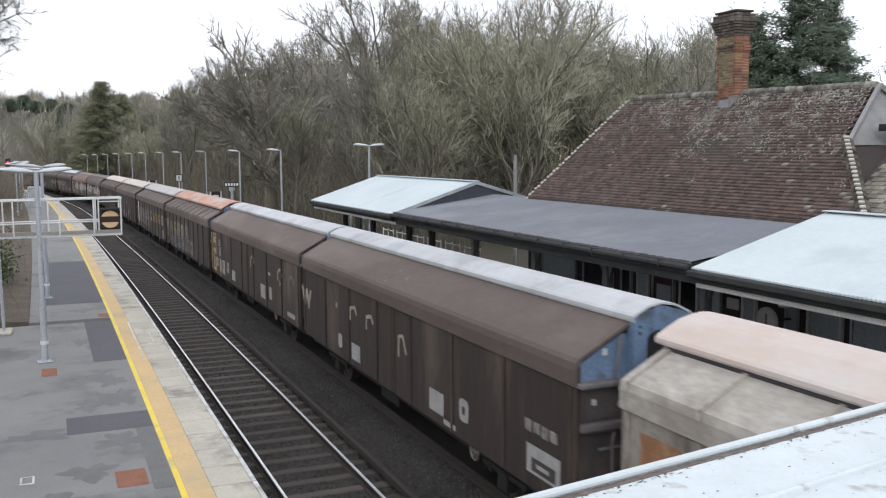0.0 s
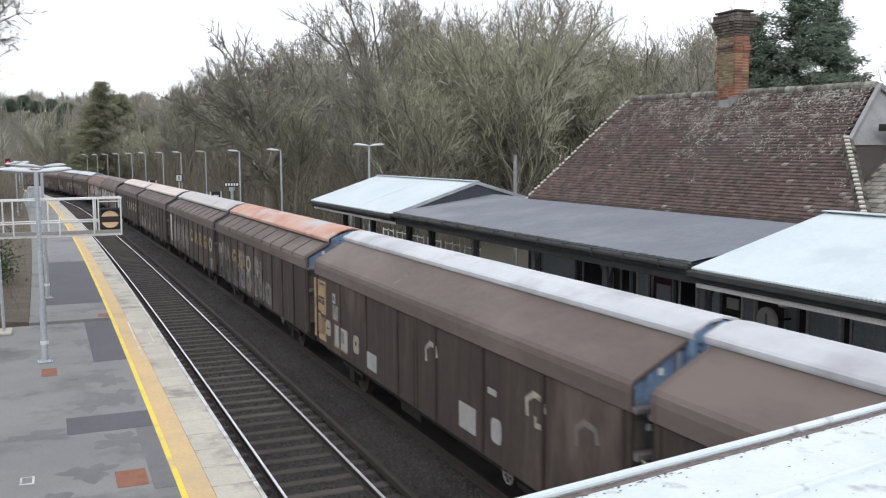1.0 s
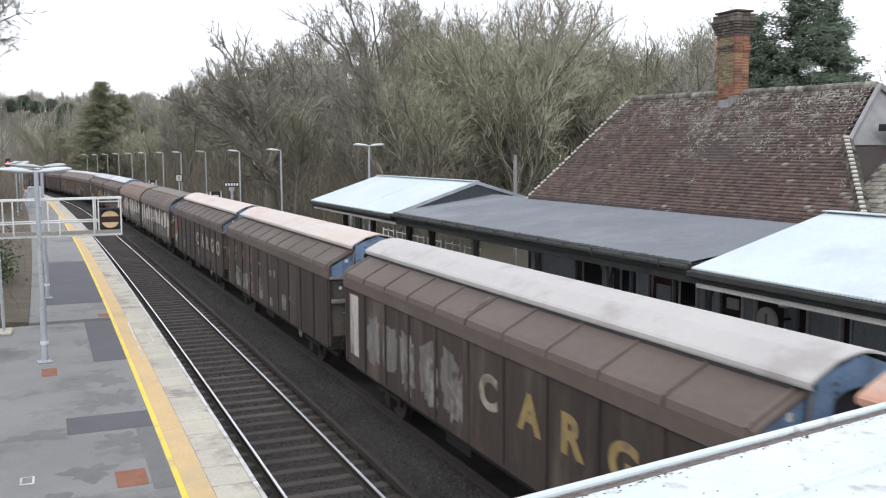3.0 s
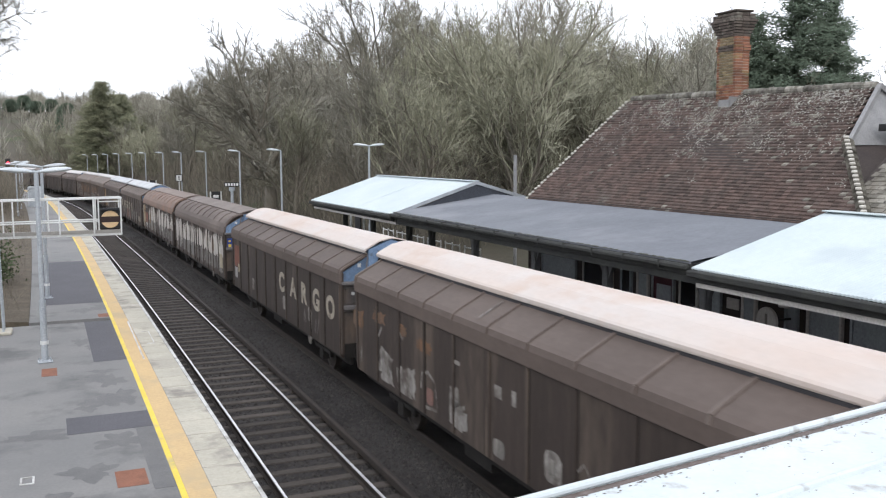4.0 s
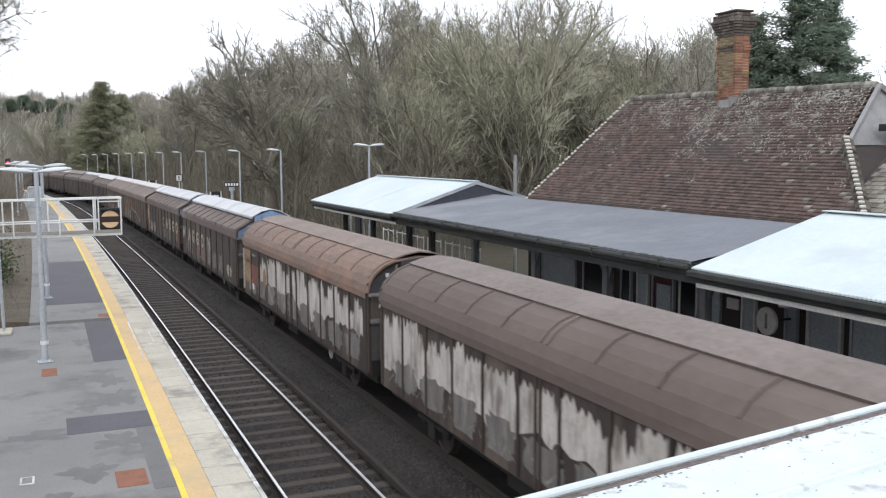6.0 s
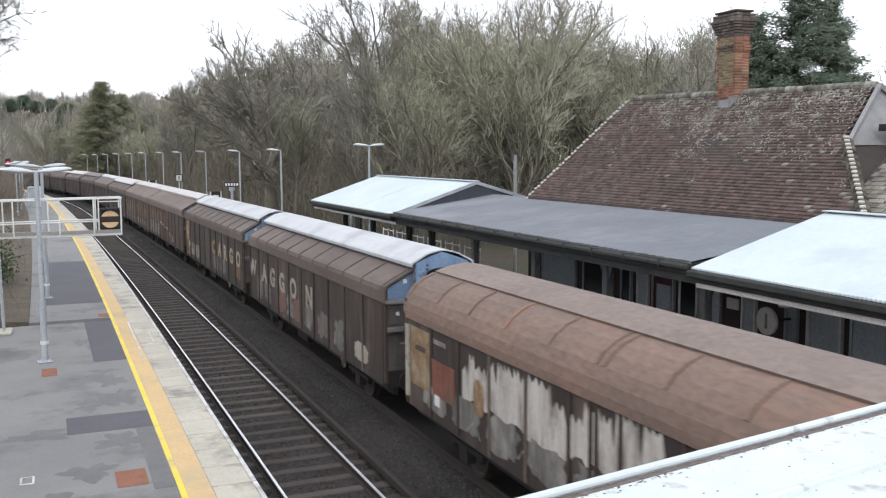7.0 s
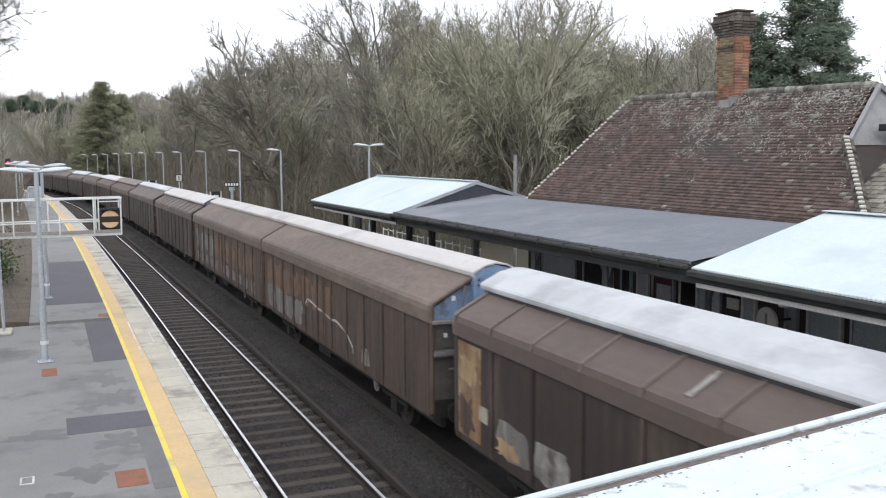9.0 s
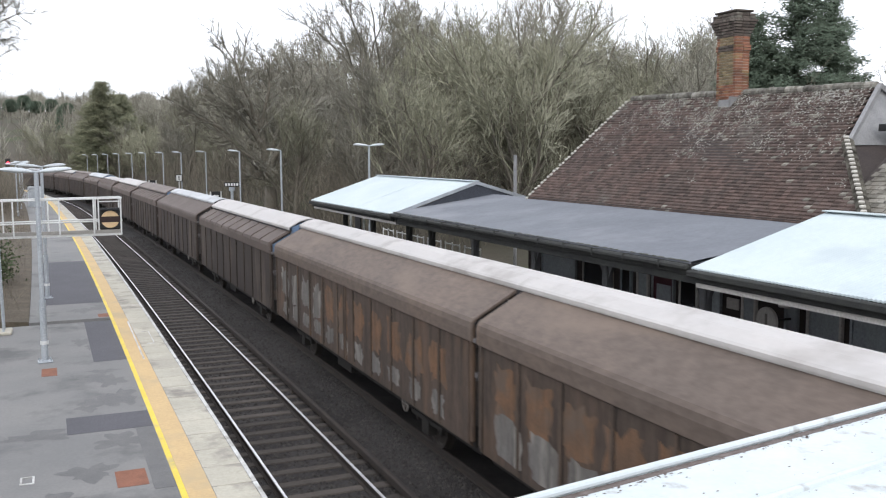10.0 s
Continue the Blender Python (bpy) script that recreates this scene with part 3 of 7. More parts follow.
def make_station():
    gable_canopy(28.85, 39.4, 3.75, 4.76, 11.1, 4.17, "white corrugated pitched canopy at the platform's far shelter", 28.85)
    gable_canopy(2.5, 13.2, 3.72, 4.60, 11.4, 4.0, "white corrugated pitched canopy over the platform", None)
    flat = thing("felt_canopy", "flat grey felted canopy with a mossy dark gutter", "canopy")
    # felt roof between the two, slightly wavy, falling to the platform
    rng = random.Random(2)
    xs, ys = np.linspace(6.08, 9.75, 8), np.linspace(13.25, 28.84, 22)
    z_of = lambda x, y: 3.81 + (x - 6.08) * 0.139 + 0.012 * noise.noise(Vector((x, y * 0.4, 3)))
    verts = [(float(x), float(y), z_of(x, y)) for y in ys for x in xs] + [(float(x), float(y), z_of(x, y) - 0.06) for y in ys for x in xs]
    nx, nn = len(xs), len(xs) * len(ys)
    faces = []
    for j in range(len(ys) - 1):
        for i in range(nx - 1):
            q = (j * nx + i, j * nx + i + 1, (j + 1) * nx + i + 1, (j + 1) * nx + i)
            faces += [q, tuple(nn + k for k in q[::-1])]
        for i in (0, nx - 1):
            a, b = j * nx + i, (j + 1) * nx + i
            faces.append((a, b, nn + b, nn + a))
    from_lists("felt", verts, faces, M_FELT, flat, "grey felt roofing")
    part("gutter", boxes((5.94, 6.06, 13.25, 28.9, 3.66, 3.765), bevel=0.03), M_GUTTER, flat, "mossy dark gutter")
    part("fascia", boxes((6.07, 6.12, 13.25, 28.9, 3.58, 3.77)), M_GUTTER, flat)
    for k in range(13):
        y = 14 + k * 1.15
        part("gutter_bracket", boxes((5.93, 6.07, y, y + 0.025, 3.645, 3.78)), M_GUTTER, flat)
    # moss in uneven cushions along the roof edge
    v, f = [], []
    y = 13.3
    while y < 28.75:
        ln, h, w_ = rng.uniform(0.05, 0.22), rng.uniform(0.004, 0.02), rng.uniform(0.03, 0.09)
        k = len(v)
        z = 3.805
        v += [(6.06, y, z), (6.06, y + ln, z), (6.06 + w_, y + ln, z + 0.01), (6.06 + w_, y, z + 0.01), (6.07, y + ln * 0.3, z + h), (6.06 + w_ * 0.6, y + ln * 0.7, z + h)]
        f += [(k, k + 1, k + 5, k + 4), (k + 1, k + 2, k + 5), (k + 2, k + 3, k + 4, k + 5), (k + 3, k, k + 4)]
        y += ln * rng.uniform(0.8, 1.6)
    o = from_lists("moss", v, f, M_MOSS, flat, "dark moss along the roof edge")
    o["kind"] = "stuff"
    part("beam", boxes((6.14, 6.26, 13.2, 28.8, 3.42, 3.56)), M_GUTTER, flat)
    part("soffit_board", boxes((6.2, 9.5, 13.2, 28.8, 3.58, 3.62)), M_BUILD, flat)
    for y in (13.67, 16.95, 20.2, 23.82, 27.1, 29.15, 33.0, 36.6):
        post = thing("canopy_post", "grey painted timber canopy post with a curved bracket", "post", pose(6.75, y, PLAT), group="canopy posts")
        part("shaft", boxes((-0.09, 0.09, -0.09, 0.09, 0.12, 2.75), bevel=0.02), M_POST if y < 27 else M_GUTTER, post)
        part("plinth", boxes((-0.13, 0.13, -0.13, 0.13, 0, 0.12), bevel=0.02), M_POST, post)
        for side in (-1, 1):
            arc = [(side * (0.08 + 0.5 * (k / 5) ** 2), 1.95 + 0.144 * k) for k in range(6)]
            ring = arc + [(side * 0.08, 2.67)]
            v = [(dx, yy, zz) for dx in (-0.04, 0.04) for yy, zz in ring]
            n = len(ring)
            from_lists("bracket", v, [tuple(range(n)), tuple(range(n, 2 * n))] + [(i, (i + 1) % n, n + (i + 1) % n, n + i) for i in range(n)], M_POST if y < 27 else M_GUTTER, post)
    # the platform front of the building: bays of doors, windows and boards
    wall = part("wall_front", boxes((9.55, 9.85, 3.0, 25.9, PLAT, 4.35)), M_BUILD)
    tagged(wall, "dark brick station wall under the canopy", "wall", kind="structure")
    bays = ((24.9, 22.9, M_PANEL, 2.9, "bay"), (22.5, 21.0, M_PANEL_D, 2.75, "window"), (20.6, 20.1, M_PANEL_D, 2.75, "window"), (19.85, 19.35, M_PANEL, 2.95, "bay"), (19.2, 18.3, M_MAROON, 3.0, "bay"), (18.1, 17.4, M_PANEL_D, 2.9, "door"), (17.2, 16.6, M_PANEL, 3.0, "bay"), (15.9, 15.45, M_PANEL, 2.75, "window"), (14.6, 14.25, M_PANEL, 2.85, "bay"), (14.0, 13.1, M_PANEL, 2.8, "door"), (12.9, 12.0, M_PANEL, 2.8, "door"), (11.8, 10.6, M_PANEL_D, 2.8, "door"))
    for n, (y1, y0, m, top, kind_) in enumerate(bays):
        d = thing(f"{'door' if kind_ == 'door' else 'window'}_{n + 1}", {"door": "grey painted station door in a cream frame", "window": "dark glazed station window in a cream frame", "bay": "grey painted panel on the station wall"}[kind_], kind_ if kind_ != "bay" else "panel", kind="structure")
        z0 = PLAT if kind_ == "door" else 1.6
        part("leaf", boxes((9.50, 9.546, y0 + 0.06, y1 - 0.06, z0 + 0.06, top - 0.06)), m, d)
        for b in ((9.47, 9.548, y0, y0 + 0.058, z0, top), (9.47, 9.548, y1 - 0.058, y1, z0, top), (9.47, 9.548, y0 + 0.06, y1 - 0.06, top - 0.058, top)):
            part("frame", boxes(b), M_CREAM if n % 2 else M_PANEL, d)
    pst = part("poster", boxes((9.475, 9.5, 18.42, 18.98, 1.7, 2.5)), M_PANEL)
    tagged(pst, "pale notice on a maroon board", "poster")
    pst = part("poster", boxes((9.44, 9.468, 15.95, 16.33, 2.29, 2.53)), M_CREAM)
    tagged(pst, "small white notice on the station wall", "poster")
    pst = part("poster", boxes((9.44, 9.468, 14.43, 14.74, 2.55, 2.76)), M_CREAM)
    tagged(pst, "small white notice on the station wall", "poster")
    bm = bmesh.new()
    bmesh.ops.create_cone(bm, cap_ends=True, segments=28, radius1=0.28, radius2=0.28, depth=0.06, matrix=pose(8.9, 14.45, 2.35, 0, 90, 0))
    disc = thing("round_sign", "round white station sign with a worn grey mark on a bracket", "sign")
    part("disc", bm, M_CREAM, disc)
    part("mark", boxes((8.862, 8.868, 14.41, 14.48, 2.20, 2.50)), M_GREYPAINT, disc)
    part("bracket", boxes((8.95, 9.5, 14.43, 14.47, 2.33, 2.37)), M_BLACK, disc)
    # fence and small posts seen beyond the train
    for y in (32.2, 34.2, 36.2, 38.2, 40.2, 42.2):
        f = thing("railing_panel", "white tubular railing on the platform", "railing", pose(10.8, y, PLAT - 0.14), group="platform railings")
        for yy in (0, 0.75, 1.5):
            part("post", rods(((0, yy, -0.1), (0, yy, 1.3), 0.03)), M_WHITE_RAIL, f)
        for z in (0.65, 1.22):
            part("rail", rods(((0, 0, z), (0, 1.5, z), 0.025)), M_WHITE_RAIL, f)
    fr = thing("notice_frame", "white tubular notice frame on the platform", "notice frame", pose(8.0, 40.0, PLAT))
    part("tube", rods(((0, 0, 0), (0, 0, 2.3), 0.045), ((0, -1.9, 0), (0, -1.9, 2.3), 0.045), ((0, 0, 2.3), (0, -1.9, 2.3), 0.045)), M_WHITE_RAIL, fr)
    part("board", boxes((-0.03, 0.03, -1.5, -0.75, 0.9, 2.2)), M_BLACK, fr)


make_station()


def make_main_roof():
    house = thing("station_building", "brick station house with an old tiled roof", "building")
    ex, ez, rx = 9.6, 4.33, 13.0
    rz0, rz1 = 7.42, 7.17  # the ridge has settled a little towards the gablet
    yl, yr = 25.95, 15.75

    def front(x, y):
        """The height of the front slope."""
        rz = rz1 + (rz0 - rz1) * min(max((y - yr) / (yl - yr), 0), 1)
        return ez + (rz - ez) * (x - ex) / (rx - ex)

    def right_edge(x):
        return 12.75 + (x - ex) * 1.25 if x < 11.55 else 15.19 + (x - 11.55) * 0.42

    def left_edge(x):
        return 25.95 - 0.5 * (x - ex) / (rx - ex)

    # under-roof, walls and gables
    part("wall", boxes((9.87, 16.2, 3.0, 25.7, 0.5, 4.3)), M_BUILD, house)
    v, f = extrude([(9.7, 4.3), (13.0, 7.25), (16.3, 4.3)], [25.3, 25.38])
    from_lists("gable", v, f, M_BRICK_DARK, house)
    verts = [(9.55, 25.9, front(9.55, 25.9) - 0.05), (9.55, 12.75, front(9.55, 12.8) - 0.05), (11.5, 15.15, front(11.5, 15.15) - 0.05), (13.0, 15.75, rz1 - 0.05), (13.0, 25.42, rz0 - 0.05), (16.5, 25.9, 4.3), (16.5, 12.8, 4.3), (14.5, 15.15, 6.0)]
    from_lists("roof_deck", verts, [(0, 1, 2, 3, 4), (4, 3, 7, 6, 5), (1, 6, 7, 2), (2, 7, 3)], M_BUILD, house)
    # tiles, course by course
    rng = random.Random(8)
    slope_len = math.hypot(rx - ex, 7.3 - ez)
    rows = 41
    gauge = slope_len / rows
    th = math.atan2(7.3 - ez, rx - ex)
    vt, ft, vl, fl = [], [], [], []
    for r in range(rows):
        x_lo, x_hi = ex - 0.06 + r * gauge * math.cos(th), ex - 0.06 + (r * gauge + gauge * 1.35) * math.cos(th)
        y = right_edge(max(x_lo, ex)) + (0.085 if r % 2 else 0)
        while y < left_edge(x_lo):
            w = 0.154
            j = rng.uniform(-0.004, 0.006)
            t = 0.034
            z_lo, z_hi = front(x_lo, y) + 0.046 + j, front(x_hi, y) + 0.002 + rng.uniform(-0.003, 0.003)
            patch = noise.noise(Vector((x_lo * 1.1, y * 0.75, 7.0))) + 0.5 * noise.noise(Vector((x_lo * 3, y * 2.5, 1.0)))
            h = (x_lo - ex) / (rx - ex)
            licked = rng.random() < min(max((patch * 0.6 + h * 0.75 - (0.22 if y > 20.8 else 0.0)) * 0.3 - 0.05, 0.006), 0.12)
            if r > rows - 5 and rng.random() < 0.12:
                licked = True
            V, F = (vl, fl) if licked else (vt, ft)
            k = len(V)
            V += [(x_lo, y, z_lo), (x_lo, y + w, z_lo), (x_hi, y + w, z_hi), (x_hi, y, z_hi), (x_lo, y, z_lo - t), (x_lo, y + w, z_lo - t)]
            F += [(k, k + 3, k + 2, k + 1), (k, k + 1, k + 5, k + 4), (k, k + 4, k + 3), (k + 1, k + 2, k + 5)]
            y += 0.168
    o = link("roof_tiles", raw("roof_tiles", vt, ft), M_TILE, house, "old brown clay tiles")
    o["kind"] = "stuff"
    o = link("roof_tiles", raw("roof_tiles", vl, fl), M_LICHEN, house, "tiles grown over with pale lichen")
    o["kind"] = "stuff"
    # pale flecks of lichen on the tiles
    vf, ff = [], []
    for _ in range(52000):
        x, y = rng.uniform(ex, rx), rng.uniform(12.8, 25.8)
        if y < right_edge(x) + 0.05 or y > left_edge(x) - 0.05:
            continue
        h = (x - ex) / (rx - ex)
        p = noise.noise(Vector((x * 1.2, y * 0.9, 4.0))) * 0.8 + noise.noise(Vector((x * 4, y * 3.2, 9.0))) * 0.5 + h * 1.5 - (0.95 if y > 20.8 else 0.72)
        if rng.random() > p * 0.6 + (0.02 if h > 0.2 else 0.0):
            continue
        a, b = rng.uniform(0.007, 0.016), rng.uniform(0.009, 0.024)
        k = len(vf)
        dz = (7.3 - ez) / (rx - ex)
        z = front(x, y) + 0.052
        vf += [(x - a, y - b * 0.6, z - a * dz), (x - a * 0.7, y + b, z - a * 0.7 * dz), (x + a, y + b * 0.7, z + a * dz), (x + a * 0.6, y - b, z + a * 0.6 * dz)]
        ff.append((k, k + 3, k + 2, k + 1))
    o = link("lichen", raw("lichen", vf, ff), M_FLECK, house, "pale lichen flecks")
    o["kind"] = "stuff"
    # ridge, verge and hip tiles
    bm = bmesh.new()
    bmesh.ops.create_cone(bm, cap_ends=True, segments=10, radius1=0.105, radius2=0.09, depth=0.30, matrix=pose(0, 0, 0, 90, 0, 0))
    me = bpy.data.meshes.new("ridge_tile")
    bm.to_mesh(me)
    bm.free()
    me.materials.append(M_RIDGE)
    n = int((25.45 - yr) / 0.31)
    for i in range(n):
        y = yr + 0.15 + i * 0.31
        if 20.2 < y < 21.05:
            continue
        link("ridge_tile", me, None, house).matrix_basis = pose(13.0, y, front(13.0, y) + 0.02 + rng.uniform(-0.01, 0.01), rng.uniform(-2, 2))
    # left verge: tiles bedded in white mortar
    bm = boxes((-0.045, 0.045, -0.05, 0.05, 0, 0.05), bevel=0.012)
    vm = bpy.data.meshes.new("verge_tile")
    bm.to_mesh(vm)
    bm.free()
    vm.materials.append(M_MORTAR)
    for i in range(34):
        x = ex - 0.05 + i * (rx - ex) / 34
        link("verge_tile", vm, None, house).matrix_basis = pose(x, left_edge(x) + 0.03, front(x, left_edge(x)) + (0.035 if i % 2 else 0.015), 0, -math.degrees(th), rng.uniform(-8, 8))
    # right hip, bonnet tiles
    bm = bmesh.new()
    bmesh.ops.create_cone(bm, cap_ends=True, segments=9, radius1=0.05, radius2=0.135, depth=0.13, matrix=pose(0, 0, 0, 90, 0, 0))
    hm = bpy.data.meshes.new("hip_tile")
    bm.to_mesh(hm)
    bm.free()
    hm.materials.append(M_RIDGE)
    p0, p1 = Vector((9.6, 12.72, 4.38)), Vector((11.5, 15.1, front(11.5, 15.1) + 0.04))
    q = (p1 - p0).to_track_quat("Y", "Z").to_matrix().to_4x4()
    for i in range(20):
        link("hip_tile", hm, None, house).matrix_basis = Matrix.Translation(p0 + (p1 - p0) * (i + 0.5) / 20) @ q
        link("hip_mortar", vm, None, house).matrix_basis = Matrix.Translation(p0 + (p1 - p0) * (i + 1.0) / 20 + Vector((-0.05, -0.02, 0.05))) @ q @ Matrix.Diagonal((1.2, 0.7, 0.9, 1))
    # gablet with its grey boards
    ga, gb, gc = Vector((11.45, 15.05, front(11.45, 15.05))), Vector((13.0, 15.72, rz1)), Vector((14.55, 15.05, front(11.45, 15.05)))
    from_lists("gablet", [tuple(p + Vector((0, d, -0.02))) for d in (0.06, 0.0) for p in (ga, gb, gc)], [(0, 1, 2), (3, 5, 4), (0, 3, 4, 1), (1, 4, 5, 2), (2, 5, 3, 0)], M_LEAD, house, "grey leaded gablet")
    for p, q in ((ga, gb), (gc, gb)):
        v = [tuple(e + Vector((0, d, h))) for e in (p, q) for d, h in ((-0.10, -0.06), (0.02, -0.06), (0.02, 0.07), (-0.10, 0.07))]
        from_lists("bargeboard", v, [(0, 1, 2, 3), (7, 6, 5, 4)] + [(k, (k + 1) % 4, 4 + (k + 1) % 4, 4 + k) for k in range(4)], M_LEAD, house, "weathered grey bargeboard")
    part("dark_beam", boxes((12.3, 13.8, 14.5, 15.02, 6.15, 6.3)), M_BLACK, house, "dark gutter end")
    # the lower wing towards the road
    v, f = extrude([(9.7, 4.25), (11.9, 6.1), (14.2, 4.25)], [3.0, 13.9])
    from_lists("wing_deck", v, f, M_BUILD, house)
    V, F = [], []
    for r in range(24):
        x_lo = 9.62 + r * 0.095
        y = 3.0 + (0.085 if r % 2 else 0)
        while y < 13.6:
            z = 4.22 + (x_lo - 9.62) * 0.845 + 0.05 + rng.uniform(-0.008, 0.01)
            k = len(V)
            V += [(x_lo, y, z), (x_lo, y + 0.162, z), (x_lo + 0.128, y + 0.162, z + 0.082), (x_lo + 0.128, y, z + 0.082), (x_lo, y, z - 0.02), (x_lo, y + 0.162, z - 0.02)]
            F += [(k, k + 3, k + 2, k + 1), (k, k + 1, k + 5, k + 4)]
            y += 0.168
    o = link("roof_tiles", raw("roof_tiles", V, F), M_LICHEN, house, "lichened tiles of the lower wing")
    o["kind"] = "stuff"
    # chimney of bricks
    ch = thing("chimney_stack", "tall weathered brick chimney stack with an oversailing top", "chimney", pose(13.0, 20.62, 0))
    part("core", boxes((-0.21, 0.21, -0.37, 0.37, 6.6, 9.45)), M_MORTAR, ch, "mortar")
    me_s = {}

    def brick_mesh(lx, ly, m):
        key = (round(lx, 3), round(ly, 3), m.name)
        if key not in me_s:
            bmx = boxes((-lx / 2, lx / 2, -ly / 2, ly / 2, -0.0325, 0.0325), bevel=0.005)
            mm = bpy.data.meshes.new("brick")
            bmx.to_mesh(mm)
            bmx.free()
            mm.materials.append(m)
            me_s[key] = mm
        return me_s[key]

    def course(z, hx, hy, m_front, m_side, odd):
        """One ring of bricks of half sizes hx, hy."""
        for sy in (-1, 1):
            cnt = max(2, round(2 * hx / 0.225))
            w = 2 * hx / cnt
            for i in range(cnt):
                b = link("brick", brick_mesh(w - 0.01, 0.1, m_side), None, ch)
                b.matrix_basis = pose(-hx + (i + 0.5) * w, sy * (hy - 0.05), z, 0, 0, rng.uniform(-1, 1))
        for sx in (-1, 1):
            cnt = max(2, round((2 * hy - 0.2) / (0.225 if odd else 0.1125 * 1.35)))
            w = (2 * hy - 0.2) / cnt
            for i in range(cnt):
                b = link("brick", brick_mesh(0.1, w - 0.01, m_front), None, ch)
                b.matrix_basis = pose(sx * (hx - 0.05), -hy + 0.1 + (i + 0.5) * w, z, 0, 0, rng.uniform(-1, 1))

    z, i = 7.12, 0
    while z < 9.4:
        hx, hy, mf, ms = 0.235, 0.385, M_BRICK_YEL, M_BRICK
        if z < 7.5:
            mf = M_BRICK
        if 8.46 < z < 8.6:
            hx, hy, mf, ms = 0.26, 0.41, M_BRICK_DARK, M_BRICK
        if z > 8.83:
            k = min((z - 8.83) / 0.075 // 1, 5)
            hx, hy, mf, ms = 0.25 + 0.025 * k, 0.40 + 0.025 * k, M_BRICK_DARK, M_BRICK_DARK
        if z > 9.28:
            hx, hy = 0.33, 0.48
        course(z, hx, hy, mf, ms, i % 2)
        z += 0.075
        i += 1
    part("cap", boxes((-0.3, 0.3, -0.45, 0.45, 9.44, 9.5), bevel=0.02), M_BRICK_DARK, ch)
    part("flashing", boxes((-0.45, -0.2, -0.42, 0.0, 6.72, 7.12), (-0.42, 0.3, -0.46, -0.37, 6.8, 7.2)), M_LEAD, ch, "grey lead flashing")


make_main_roof()


# ---- lamps, signs and the signal gantry ----
def lamp_head(parent, x0, direction, z):
    bm = bmesh.new()
    vs = bmesh.ops.create_uvsphere(bm, u_segments=14, v_segments=8, radius=1)["verts"]
    for v in vs:
        v.co = Vector((x0 + direction * 0.36 + v.co.x * 0.36, v.co.y * 0.13, z + (v.co.z * 0.075 if v.co.z > 0 else v.co.z * 0.05) + 0.05 * (v.co.x * direction + 1) * 0.6))
    part("lamp_head", bm, M_LAMPHEAD, parent, "pale lamp housing")


def lamp_post(m, height, heads, label, sleeve=False):
    o = thing("platform_lamp", label, "lamp post", m, group="platform lamps")
    part("base_plate", boxes((-0.16, 0.16, -0.16, 0.16, 0, 0.03), bevel=0.006), M_GALV, o)
    for x, y in ((-0.12, -0.12), (0.12, -0.12), (0.12, 0.12), (-0.12, 0.12)):
        part("bolt", rods(((x, y, 0.03), (x, y, 0.08), 0.015), sides=6), M_GALV, o)
    part("lower_tube", rods(((0, 0, 0.03), (0, 0, 1.45), 0.075), sides=12), M_GALV, o)
    part("upper_tube", rods(((0, 0, 1.45), (0, 0, height), 0.052), sides=12), M_GALV, o)
    part("collar", rods(((0, 0, 0.42), (0, 0, 0.50), 0.09), sides=12), M_WHITE_RAIL, o)
    for d in heads:
        part("bracket_arm", rods(((0, 0, height), (d * 0.12, 0, height + 0.02), 0.035)), M_GALV, o)
        lamp_head(o, d * 0.06, d, height + 0.01)
    return o


